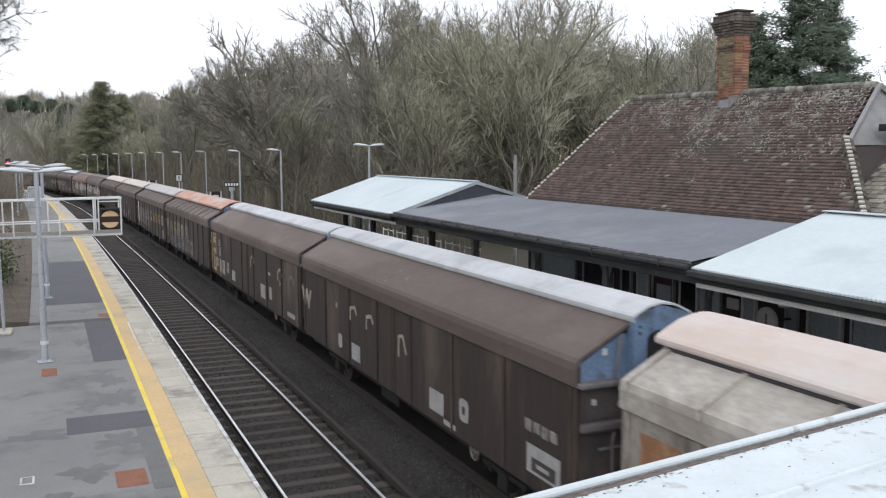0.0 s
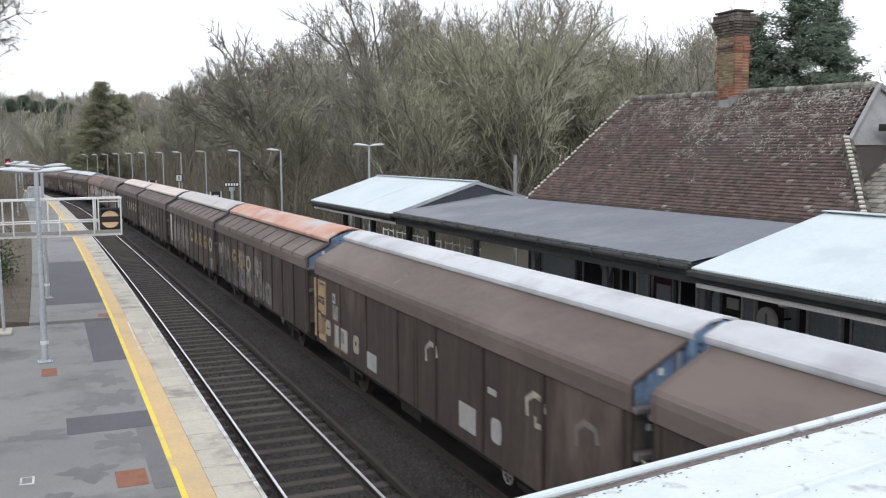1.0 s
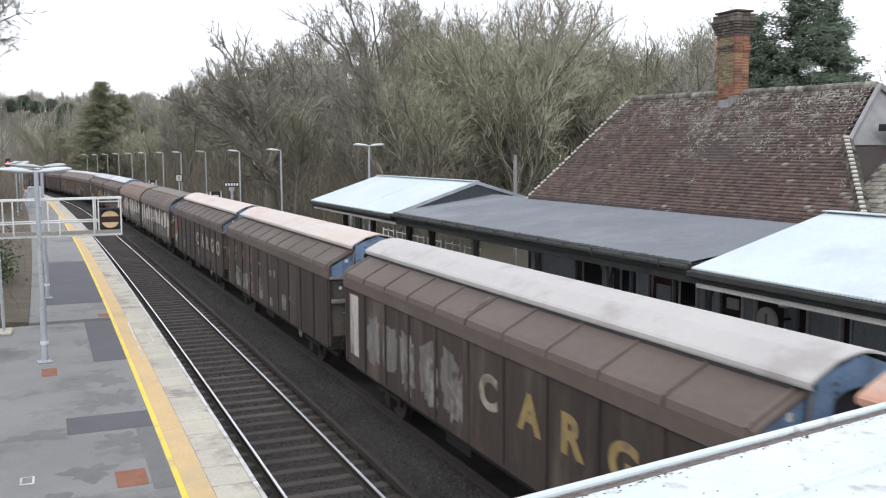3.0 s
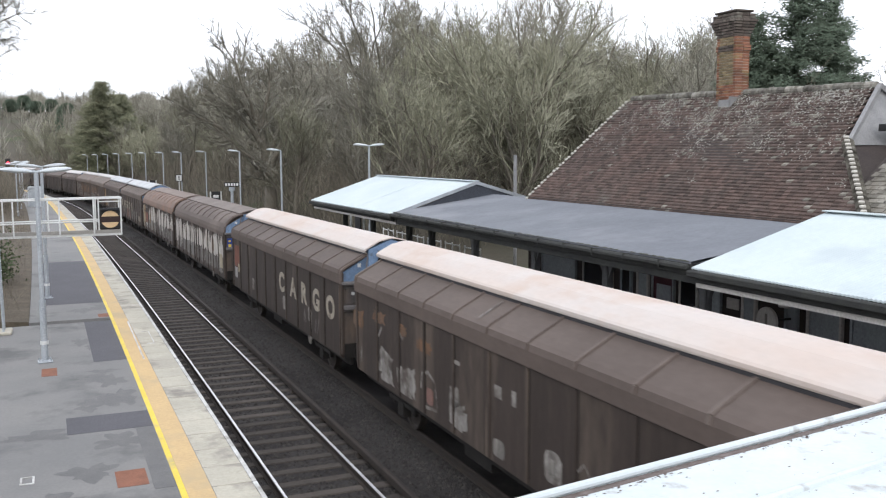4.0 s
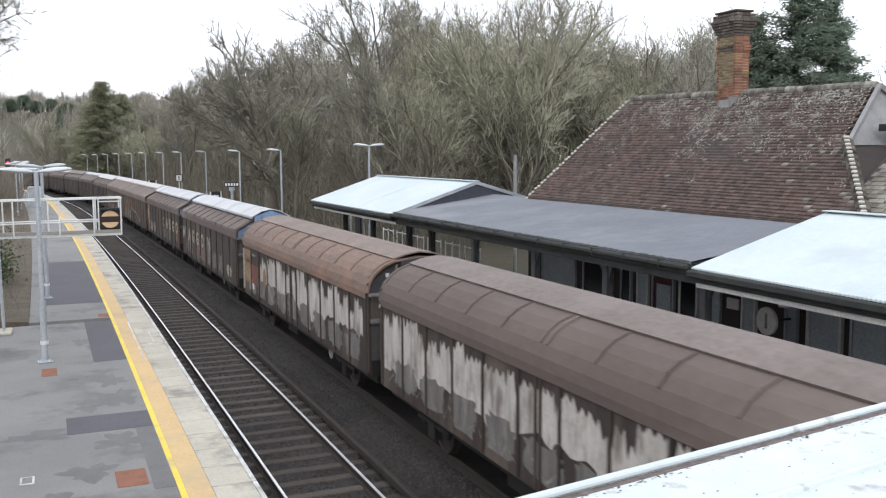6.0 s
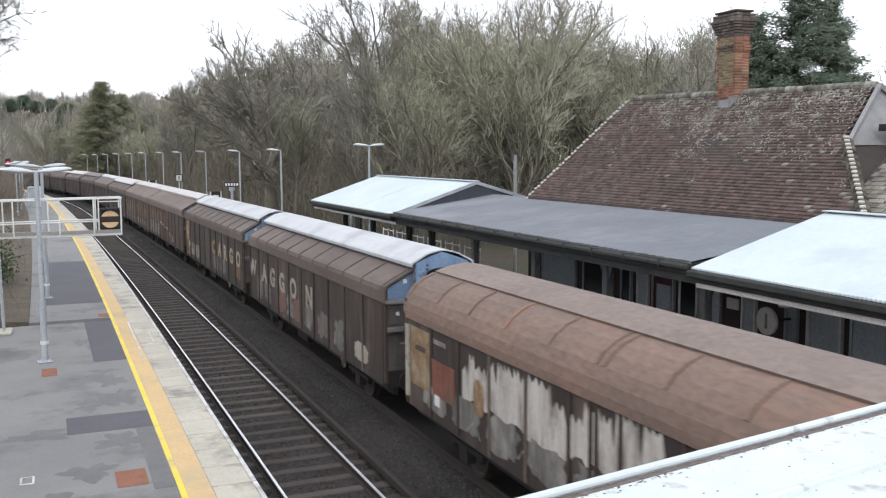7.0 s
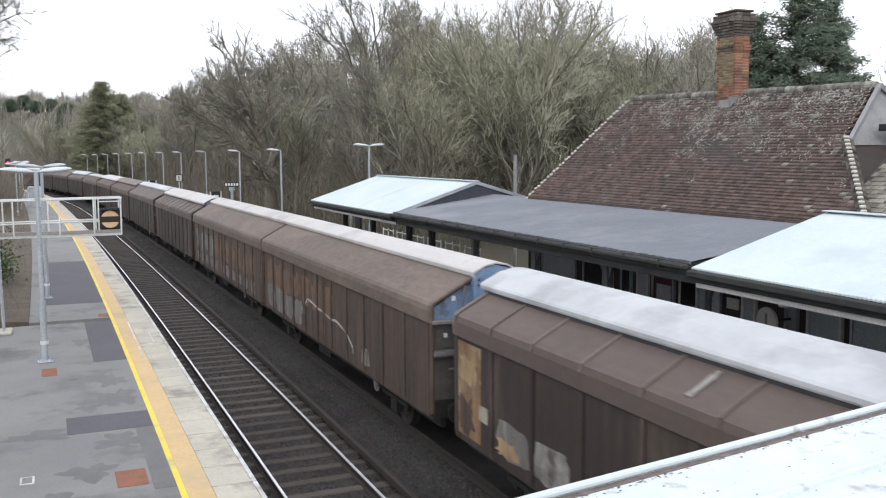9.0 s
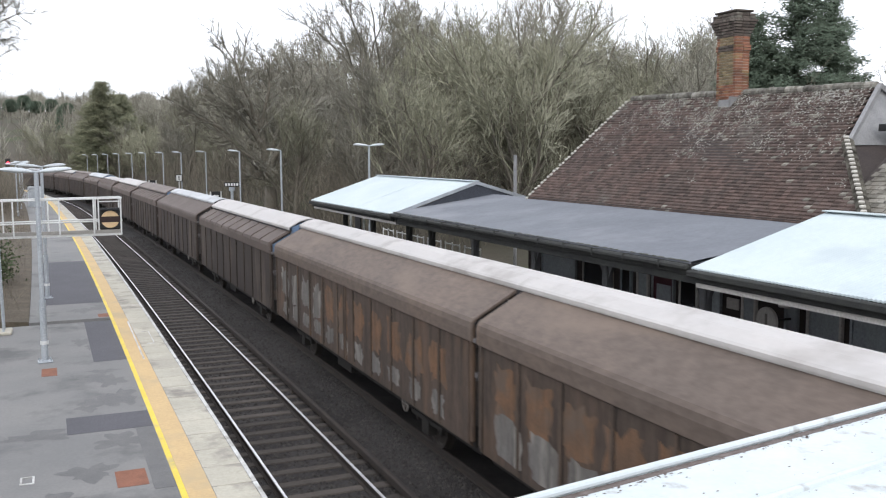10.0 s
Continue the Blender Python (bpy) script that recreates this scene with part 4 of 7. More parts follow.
def make_lamps():
    for s, lat, h in ((23.3, -4.43, 4.42), (33.9, -4.32, 4.42), (80, -5.6, 4.1), (92, -5.3, 4.1), (104, -4.9, 4.1), (116, -4.6, 4.1)):
        x, y, th = along(s, lat)
        lamp_post(pose(x, y, PLAT, 0, 0, math.degrees(th) + 4), h, (-1, 1), "double-headed galvanised platform lamp post")
    for s in (49.4, 60.1, 72.2, 83.9, 94.6, 106.9, 116.9, 126.8, 135.5, 143.5, 151.6):
        x, y, th = along(s, 7.6)
        lamp_post(pose(x, y, PLAT, 0, 0, math.degrees(th)), 5.0 - max(s - 110, 0) * 0.004, (-1,), "single-headed grey platform lamp post beyond the train")
    lamp_post(pose(9.6, 42.15, PLAT), 5.18, (-1, 1), "double-headed grey lamp post behind the canopy")
    pole = part("pole", rods(((13, 33.6, 0.6), (13, 33.6, 5.65), 0.075)), M_LEAD)
    tagged(pole, "short grey painted pole behind the station", "pole")
    # small platform signs
    for s, lat, z, w in ((67.0, 7.3, 2.9, 0.75), (100.2, 7.3, 2.9, 0.7)):
        x, y, th = along(s, lat)
        o = thing("platform_sign", "small framed sign on two white posts", "sign", pose(x, y, PLAT, 0, 0, math.degrees(th)))
        part("post", rods(((-w / 2, 0, 0), (-w / 2, 0, 2.2), 0.05)), M_WHITE_RAIL, o)
        part("post", rods(((w / 2, 0, 0), (w / 2, 0, 2.2), 0.05)), M_WHITE_RAIL, o)
        part("board", boxes((-w / 2 + 0.06, w / 2 - 0.06, -0.03, 0.03, 1.5, 2.2)), M_BLACK, o)
        part("writing", boxes((-w / 4, w / 4, -0.036, -0.031, 1.75, 1.95)), M_WHITE_RAIL, o)
    x, y, th = along(83.5, 7.3)
    o = thing("platform_sign", "white car-stop sign with a dark border on a post", "sign", pose(x, y, PLAT + 0.0, 0, 0, math.degrees(th)))
    part("post", rods(((0, 0, 0), (0, 0, 2.5), 0.04)), M_WHITE_RAIL, o)
    part("board", boxes((-0.3, 0.3, -0.02, 0.02, 2.5, 3.1)), M_BLACK, o)
    part("face", boxes((-0.23, 0.23, -0.026, -0.021, 2.56, 3.04)), M_WHITE_RAIL, o)
    part("writing", boxes((-0.04, 0.04, -0.032, -0.027, 2.62, 2.98)), M_BLACK, o)
    x, y, th = along(61.3, 7.3)
    o = thing("station_notice", "dark station notice board with white writing on a grey stem", "sign", pose(x, y, PLAT, 0, 0, math.degrees(th) - 20))
    part("stem", rods(((0, 0, 0), (0, 0, 2.45), 0.1)), M_GALV, o)
    part("cap", rods(((0, 0, 2.45), (0, 0, 2.68), 0.2)), M_GALV, o)
    part("board", boxes((-0.5, 0.5, -0.05, 0.05, 2.72, 3.0), bevel=0.02), M_BLACK, o)
    for k in range(5):
        part("writing", boxes((-0.42 + k * 0.18, -0.30 + k * 0.18, -0.056, -0.052, 2.77, 2.94)), M_WHITE_RAIL, o)
    # red signal far down the line
    x, y, th = along(142, -4.4)
    o = thing("colour_light_signal", "distant colour light signal showing red", "signal", pose(x, y, PLAT, 0, 0, math.degrees(th)))
    part("post", rods(((0, 0, 0), (0, 0, 3.2), 0.1)), M_GALV, o)
    part("head", boxes((-0.3, 0.3, -0.12, 0.12, 3.1, 4.4), bevel=0.03), M_BLACK, o)
    bm = bmesh.new()
    bmesh.ops.create_uvsphere(bm, u_segments=10, v_segments=6, radius=0.2, matrix=pose(0, -0.16, 3.8))
    part("lens", bm, M_RED, o, "lit red lens")


make_lamps()


def make_gantry():
    Y = 28.5
    g = thing("signal_gantry", "white-railed cantilever walkway carrying a banner signal", "signal gantry")
    x0, x1, z = -6.3, -2.42, 3.47
    part("girder", boxes((x0, x1, Y + 0.05, Y + 0.17, z - 0.07, z + 0.02), (x0, x1, Y + 0.75, Y + 0.87, z - 0.07, z + 0.02)), M_WHITE_RAIL, g, "pale steel girders")
    n = 60
    for i in range(n):
        x = x0 + (x1 - x0) * (i + 0.5) / n
        part("grating_bar", boxes((x - 0.008, x + 0.008, Y + 0.06, Y + 0.86, z + 0.022, z + 0.06)), M_GRATE, g)
    part("kick_plate", boxes((x0, x1, Y + 0.02, Y + 0.045, z + 0.0, z + 0.10)), M_GRATE, g)
    for yy, xs in ((Y, (-5.3, -4.1, -3.18, -2.44)), (Y + 0.9, (-5.6, -4.4, -3.1, -2.44))):
        for x in xs:
            part("stanchion", rods(((x, yy, z - 0.05), (x, yy, z + 1.01), 0.022)), M_WHITE_RAIL, g)
        for zz in (0.36, 1.01):
            end = -3.06 if yy == Y and zz < 1 else x1
            part("handrail", rods(((x0, yy, z + zz - 0.03), (end, yy, z + zz), 0.022)), M_WHITE_RAIL, g)
    for zz in (0.36, 1.01):
        part("handrail", rods(((x1, Y, z + zz), (x1, Y + 0.9, z + zz), 0.022)), M_WHITE_RAIL, g)
    part("cage_bar", rods(((-3.05, Y - 0.02, z + 0.1), (-3.05, Y - 0.02, z + 0.99), 0.02), ((-3.05, Y - 0.02, z + 0.92), (-2.46, Y - 0.02, z + 0.92), 0.016)), M_WHITE_RAIL, g)
    part("mast", boxes((-6.5, -6.3, Y + 0.35, Y + 0.55, PLAT, z + 1.0), bevel=0.02), M_GALV, g)
    banner = thing("banner_signal", "black banner repeater signal with a lit disc and dark bar", "signal")
    cx, cz = -2.73, 3.86
    part("housing", boxes((cx - 0.29, cx + 0.29, Y + 0.2, Y + 0.45, cz - 0.30, cz + 0.30), bevel=0.04), M_BLACK, banner)
    bm = bmesh.new()
    bmesh.ops.create_cone(bm, cap_ends=True, segments=32, radius1=0.25, radius2=0.25, depth=0.02, matrix=pose(cx, Y + 0.185, cz, 90, 0, 0))
    part("disc", bm, M_BANNER, banner, "pale orange lit disc")
    part("bar", boxes((cx - 0.28, cx + 0.28, Y + 0.16, Y + 0.172, cz - 0.085, cz + 0.085)), M_BAR, banner)
    part("hood", boxes((cx - 0.29, cx + 0.29, Y + 0.02, Y + 0.2, cz + 0.31, cz + 0.335)), M_BLACK, banner)
    part("bracket", boxes((cx - 0.05, cx + 0.05, Y + 0.25, Y + 0.4, z + 0.06, cz - 0.3)), M_BLACK, banner)
    lad = thing("mast_ladder", "grey steel access ladder with hoops beside the platform", "ladder", pose(-5.62, 27.3, PLAT))
    for y in (0, 0.42):
        part("stile", rods(((0, y, 0), (-0.05, y, 3.4), 0.03)), M_GALV, lad)
    for k in range(11):
        part("rung", rods(((0, 0, 0.3 + k * 0.28), (0, 0.42, 0.3 + k * 0.28), 0.014), sides=6), M_GALV, lad)
    part("foot", boxes((-0.25, 0.2, -0.15, 0.6, 0, 0.08), bevel=0.02), M_COPING, lad)
    cab = thing("lineside_cabinet", "pale grey lineside cabinet behind the platform", "cabinet", pose(-6.0, 96.0, PLAT))
    part("body", boxes((-0.7, 0.7, -0.3, 0.3, 0, 1.9), bevel=0.03), M_LAMPHEAD, cab)
    part("door", boxes((-0.62, -0.02, -0.325, -0.302, 0.1, 1.8)), M_GALV, cab)


make_gantry()


# ---- the footbridge's sheeted stair roof by the camera ----
def make_parapet():
    o = thing("footbridge_parapet", "white sheeted footbridge parapet roof, dirty and rust-streaked", "parapet", Matrix.Translation((-2.74, 2.59, 4.6)) @ pose(0, 0, 0, 0, 0, math.degrees(math.atan2(0.37, 1.97))))
    part("sheet", boxes((-0.8, 4.5, -1.6, -0.045, -0.06, -0.012)), M_PARAPET, o, "white painted sheet with dirt")
    part("edge_trim", rods(((-0.8, -0.006, 0.0), (4.5, -0.006, 0.0), 0.016), sides=10), M_PARAPET, o)
    part("edge_joint", boxes((-0.8, 4.5, -0.056, -0.022, -0.05, -0.0115)), M_RUST, o, "rust along the joint")
    part("seam", rods(((-0.8, -0.42, -0.012), (4.5, -0.42, -0.012), 0.018), sides=8), M_PARAPET, o)
    part("fascia", boxes((-0.8, 4.5, -0.03, 0.01, -0.4, -0.02)), M_PARAPET, o)
    part("core", boxes((-0.8, 4.5, -1.6, -0.06, -0.4, -0.07)), M_BUILD, o)
    bridge = thing("footbridge", "grey steel footbridge over the tracks", "footbridge", o.matrix_basis.copy())
    part("deck", boxes((-5.0, 14.0, -4.2, -0.04, -0.56, -0.405)), M_GRATE, bridge)
    for x, y in ((-4.2, -0.8), (-4.2, -3.6), (10.6, -0.8), (10.6, -3.6)):
        part("column", boxes((x - 0.12, x + 0.12, y - 0.12, y + 0.12, PLAT - 4.6, -0.562)), M_GALV, bridge)
    rng = random.Random(5)
    v, f = [], []
    for _ in range(520):
        near = rng.random() < 0.62
        x, y = rng.uniform(-0.4, 3.2), (-0.05 - abs(rng.gauss(0, 0.022)) if near else rng.uniform(-0.6, -0.05))
        if not near and rng.random() < 0.35:
            y = -0.44 - abs(rng.gauss(0, 0.012))
        r, n = rng.uniform(0.0012, 0.0055) * (1 if near else 0.8), 6
        k = len(v)
        v += [(x + r * 1.6 * math.cos(6.283 * i / n) * rng.uniform(0.6, 1.3), y + r * math.sin(6.283 * i / n) * rng.uniform(0.6, 1.3), -0.0105) for i in range(n)]
        f.append(tuple(range(k, k + n)))
    d = link("dirt_specks", raw("dirt_specks", v, f), M_RUST, o, "dark grime specks")
    d["kind"] = "stuff"


make_parapet()


# ---- woods ----
class Segs:
    """Collects tapered branch segments and turns them into one mesh."""

    def __init__(self):
        self.rows = []

    def add(self, p, q, r0, r1):
        self.rows.append((*p, *q, r0, r1))

    def rings(self, sides):
        a = np.array(self.rows)
        p, q, r0, r1 = a[:, :3], a[:, 3:6], a[:, 6:7], a[:, 7:8]
        d = q - p
        d /= np.linalg.norm(d, axis=1, keepdims=True) + 1e-9
        up = np.where(np.abs(d[:, 2:3]) > 0.9, np.array([[1.0, 0, 0]]), np.array([[0, 0, 1.0]]))
        u = np.cross(d, up)
        u /= np.linalg.norm(u, axis=1, keepdims=True) + 1e-9
        w = np.cross(d, u)
        out = []
        for c, r in ((p, r0), (q, r1)):
            for k in range(sides):
                t = 2 * math.pi * k / sides + (0.7 if sides == 2 else 0.0)
                out.append(c + r * (u * math.cos(t) + w * math.sin(t)))
        verts = np.stack(out, 1).reshape(-1, 3)
        base = np.arange(len(a))[:, None] * 2 * sides
        faces = []
        for k in range(1 if sides == 2 else sides):
            j = (k + 1) % sides
            faces.append(np.concatenate([base + k, base + j, base + sides + j, base + sides + k], 1))
        return verts, np.concatenate(faces, 0)

    def mesh(self, name, sides, material, twigs=None):
        """One mesh of the branches, with the thinnest twigs joined on."""
        verts, faces = self.rings(sides)
        if twigs is not None and twigs.rows:
            v2, f2 = twigs.rings(2)
            faces = np.concatenate([faces, f2 + len(verts)], 0)
            verts = np.concatenate([verts, v2], 0)
        me = bpy.data.meshes.new(name)
        me.vertices.add(len(verts))
        me.vertices.foreach_set("co", verts.ravel())
        me.loops.add(faces.size)
        me.loops.foreach_set("vertex_index", faces.ravel().astype(np.int32))
        me.polygons.add(len(faces))
        me.polygons.foreach_set("loop_start", np.arange(0, faces.size, 4, dtype=np.int32))
        me.update(calc_edges=True)
        me.polygons.foreach_set("use_smooth", np.ones(len(faces), dtype=bool))
        me.materials.append(material)
        return me


def turned(d, rng, spread, up):
    """A direction leaning away from d by up to spread, drawn upwards by up."""
    a = Vector((rng.gauss(0, 1), rng.gauss(0, 1), rng.gauss(0, 1)))
    a -= a.project(d)
    a.normalize()
    v = d * math.cos(spread) + a * math.sin(spread)
    v.z += up
    return v.normalized()


def grow_tree(seed, height, limbs=11, lean=0.0, fork=0.0, up=0.22, clear=0.22, dense=1.0, twig=0.0125, thick=0.0135):
    rng = random.Random(seed)
    wood, fine, tips = Segs(), Segs(), Segs()

    def shoot(p, d, length, r, level):
        steps = (6, 5, 4, 3, 2)[level]
        seg = length / steps
        kids = (0, 7, 7, 7, 0)[level]
        pts = [(p, d)]
        for k in range(steps):
            d = turned(d, rng, (0.10, 0.20, 0.28, 0.36, 0.4)[level] * rng.uniform(0.5, 1.4), up * (0.0, 0.22, 0.25, 0.2, 0.1)[level])
            q = p + d * seg
            ra, rb = r * (1 - k / steps * 0.75), r * (1 - (k + 1) / steps * 0.75)
            (wood if level < 2 else fine if level < 3 else tips).add(p, q, max(ra, twig * 0.75), max(rb, twig * 0.6))
            p = q
            pts.append((p, d))
        if level == 0:
            return pts
        n = int(kids * dense * rng.uniform(0.75, 1.25) + 0.5)
        for k in range(n):
            f = rng.uniform(0.22, 1.0)
            b, bd = pts[min(int(f * steps), steps)]
            shoot(b, turned(bd, rng, rng.uniform(0.35, 0.85), up), length * rng.uniform(0.34, 0.6), r * rng.uniform(0.35, 0.5), level + 1)
        return pts

    r0 = height * thick
    d0 = Vector((lean, lean * 0.4, 1)).normalized()
    trunk = shoot(Vector((0, 0, -0.3)), d0, height * (0.62 if not fork else 0.4), r0, 0)
    for k in range(limbs):
        f = clear + (1 - clear) * (k + rng.random()) / limbs
        b, bd = trunk[min(int(f * 6), 6)]
        shoot(b, turned(bd, rng, rng.uniform(0.35, 0.95), up), height * rng.uniform(0.26, 0.44) * (1.15 - 0.45 * f), r0 * rng.uniform(0.28, 0.45), 1)
    return wood.mesh("trunk", 6, M_BARK), fine, tips


def conifer(seed, height, radius, material, name, droop=0.15, bare=0.10, rounded=False):
    """A trunk with whorls of boughs, each hung with many small needle sprays."""
    rng = random.Random(seed)
    wood = Segs()
    wood.add((0, 0, -0.3), (0, 0, height * 0.97), height * 0.017, 0.03)
    verts, faces = [], []
    n = int(height * 15)
    for i in range(n):
        f = (i + rng.random()) / n
        z = height * (bare + (1 - bare) * f)
        length = radius * (math.sqrt(max(1 - (2 * f - 0.8) ** 2 / 1.6, 0.05)) if rounded else (1.05 - f) ** 0.75) * rng.uniform(0.55, 1.12)
        a = rng.uniform(0, 6.28)
        d = Vector((math.cos(a), math.sin(a), rng.uniform(-droop, 0.25)))
        wood.add((0, 0, z), tuple(Vector((0, 0, z)) + d * length), 0.045, 0.012)
        for _ in range(int(60 + length * 120)):
            t = rng.random() ** 0.6
            c = Vector((0, 0, z)) + d * length * t + Vector((rng.gauss(0, 0.24), rng.gauss(0, 0.24), rng.gauss(-0.05, 0.18)))
            u = Vector((rng.gauss(d.x, 0.7), rng.gauss(d.y, 0.7), rng.gauss(0.1, 0.5))).normalized() * rng.uniform(0.14, 0.30)
            w = u.orthogonal().normalized() * rng.uniform(0.02, 0.05)
            k = len(verts)
            verts += [tuple(c - w), tuple(c + w), tuple(c + u)]
            faces.append((k, k + 1, k + 2))
    me = raw(name, verts, faces)
    me.materials.append(material)
    return wood.mesh("trunk", 6, M_BARK), me


def make_woods():
    rng = random.Random(21)
    kinds = []

    def kind_of(seed, material, **args):
        wood, fine, tips = grow_tree(seed, **args)
        crown = fine.mesh("crown", 3, material, tips)
        return wood, crown, max(v.co.z for v in crown.vertices)

    for seed, args in enumerate((dict(height=17.5, limbs=13, up=0.15), dict(height=18.5, limbs=14, up=0.2), dict(height=17.0, limbs=13, fork=1, up=0.22), dict(height=19.5, limbs=13, up=0.24, clear=0.35), dict(height=16.0, limbs=14, fork=1, up=0.17, lean=0.12), dict(height=17.5, limbs=13, up=0.28, fork=1))):
        kinds.append(kind_of(seed + 40, M_TWIG_OLIVE if seed in (2, 5) else M_TWIG, **args))
    labels = ("bare grey-brown winter tree on the wooded bank", "bare winter tree with dense olive twigs")
    # the crown line of the wood: bearing in degrees from the footbridge, rise of the tree tops per metre of distance
    line = ((-4, 0.054), (3.5, 0.062), (6.6, 0.074), (7.6, 0.098), (9.4, 0.122), (13.2, 0.130), (14.9, 0.165), (17, 0.195), (28.0, 0.198), (30, 0.168), (32, 0.153), (35.8, 0.145), (37, 0.160), (39, 0.156), (42, 0.12))

    def crown_top(x, y):
        far_ = math.hypot(x + 4.1, y)
        bearing = math.degrees(math.atan2(x + 4.1, y))
        return 5.7 + far_ * math.cos(radians(bearing - 22.5)) * float(np.interp(bearing, [q[0] for q in line], [q[1] for q in line]))

    def plant(kind, x, y, scale, z=None):
        t = thing("tree", labels[kind in (2, 5)], "tree", pose(x, y, ground_z(x, y) - 0.1 if z is None else z, 0, 0, rng.uniform(0, 360)) @ Matrix.Diagonal((scale, scale, scale * rng.uniform(0.95, 1.05), 1)), group="winter trees")
        link("trunk", kinds[kind][0], None, t)
        link("crown", kinds[kind][1], None, t)

    def fitted(kind, x, y, lo, hi):
        """The scale at which a tree there just reaches the crown line."""
        return min(max((crown_top(x, y) - ground_z(x, y)) / kinds[kind][2] * rng.uniform(0.86, 1.0), lo), hi)

    # along the line beyond the far platform: rows climbing the bank
    for row, (lat, gap, far) in enumerate(((15.0, 8.0, 215), (21, 7.0, 225), (28, 7.0, 225), (37, 8.0, 225), (49, 10.0, 230))):
        s = 44 + row * 2
        while s < far:
            x, y, th = along(s, lat + rng.uniform(-2.2, 2.2))
            kind = rng.choice((0, 1, 2, 3, 4, 5))
            plant(kind, x, y, fitted(kind, x, y, 0.35, 1.25) * (0.8 if row == 0 else 1.0))
            s += gap * rng.uniform(0.7, 1.3) * (1 + max(s - 120, 0) / 220)
    # behind the station
    for x, y in ((17.5, 42), (19, 45), (22, 42), (21, 48), (25, 45), (24, 49), (29, 46), (28, 52), (32, 50), (27, 41), (36, 54), (18, 51), (21, 54), (26, 57), (31, 58), (17, 56), (34, 60), (38, 62), (30, 64), (41, 58), (37, 68), (44, 66)):
        kind = rng.choice((2, 5, 5, 1))
        plant(kind, x, y, fitted(kind, x, y, 0.4, 1.2))
    plant(3, 35.5, 34.2, 0.5)
    # behind the near platform, by the bend
    for s in (62, 70, 79, 88, 97, 108, 120, 133, 147, 160, 175, 190):
        x, y, th = along(s, -11.5 - rng.uniform(0, 5) - (3 if s < 90 else 0))
        plant(rng.choice((0, 2, 4, 5)), x, y, rng.uniform(0.30, 0.42))
    # a tall tree whose outer twigs hang in from the side
    kinds.append(kind_of(77, M_TWIG, height=15.5, limbs=20, up=0.0, clear=0.70, dense=1.9, twig=0.005))
    plant(6, -6.75, 30.0, 1.08)
    # a broad old tree with heavy limbs by the platform lamps
    kinds.append(kind_of(58, M_TWIG, height=15.0, limbs=12, up=0.1, clear=0.3, dense=1.1, thick=0.026, fork=1))
    plant(7, 10.75, 70.0, (16.0 - ground_z(10.75, 70.0)) / kinds[7][2])
    plant(7, 20.5, 92.0, 1.0)
    # evergreens
    tr, cr = conifer(3, 13.0, 4.2, M_NEEDLE, "crown")
    for x, y, k in ((31.6, 38.0, 1.02), (34.2, 38.5, 0.85), (29.5, 38.8, 0.8)):
        t = thing("conifer_tree", "dark green conifer behind the station roof", "conifer", pose(x, y, ground_z(x, y) - 0.1) @ Matrix.Diagonal((k, k, k, 1)))
        link("trunk", tr, None, t)
        link("crown", cr, None, t)
    tr2, cr2 = conifer(9, 14.0, 4.6, M_NEEDLE_OLIVE, "crown", 0.0)
    for s, lat, k in ((160, 11.9, 1.2), (166, 16.3, 1.05), (172, 13.0, 1.0)):
        x, y, th = along(s, lat)
        t = thing("evergreen_tree", "olive green ivy-clad evergreen by the line's bend", "evergreen tree", pose(x, y, ground_z(x, y) - 0.1) @ Matrix.Diagonal((k * 1.25, k * 1.25, k, 1)))
        link("trunk", tr2, None, t)
        link("crown", cr2, None, t)
    x, y = -2.9, 230.0
    t = thing("conifer_tree", "slim dark conifer among the far woods", "conifer", pose(x, y, ground_z(x, y) - 0.1) @ Matrix.Diagonal((0.5, 0.5, (16.6 - ground_z(x, y)) / 13.0, 1)))
    link("trunk", tr, None, t)
    link("crown", cr, None, t)
    # dark pines on the skyline of the far hill
    tp_, cp_ = conifer(15, 13.0, 3.2, M_NEEDLE, "crown", 0.1, 0.52, True)
    for bearing, far_, rise in ((-2.2, 410, 0.060), (-1.5, 420, 0.064), (-0.9, 405, 0.058), (-0.1, 430, 0.060), (0.7, 425, 0.056)):
        x, y = -4.1 + far_ * math.sin(radians(bearing)), far_ * math.cos(radians(bearing))
        h = max(5.7 + far_ * math.cos(radians(bearing - 22.5)) * rise - ground_z(x, y), 5.0)
        t = thing("pine_tree", "dark round-headed pine on the far hill", "pine", pose(x, y, ground_z(x, y) - 0.2) @ Matrix.Diagonal((0.95, 0.95, h / 13.0, 1)), group="hill pines")
        link("trunk", tp_, None, t)
        link("crown", cp_, None, t)
    # undergrowth of thin stems all over the bank
    brush = Segs()
    for _ in range(19000):
        s, lat = 14 + 230 * rng.random() ** 1.15, 11.5 + 46 * rng.random() ** 1.3
        if s < 40 and lat < 24:
            continue
        x, y, th = along(s, lat)
        p = Vector((x, y, ground_z(x, y) - 0.05))
        h = rng.uniform(1.5, 7.0)
        d = turned(Vector((0, 0, 1)), rng, rng.uniform(0, 0.85), 0)
        q = p + d * h * 0.5
        e = q + turned(d, rng, rng.uniform(0.2, 0.8), 0.05) * h * 0.5
        r = rng.uniform(0.009, 0.02)
        brush.add(p, q, r, r * 0.8)
        brush.add(q, e, r * 0.8, r * 0.4)
        for _k in range(2):
            b = q.lerp(e, rng.random())
            brush.add(b, b + turned(d, rng, rng.uniform(0.4, 1.0), 0.1) * h * rng.uniform(0.2, 0.4), r * 0.6, r * 0.3)
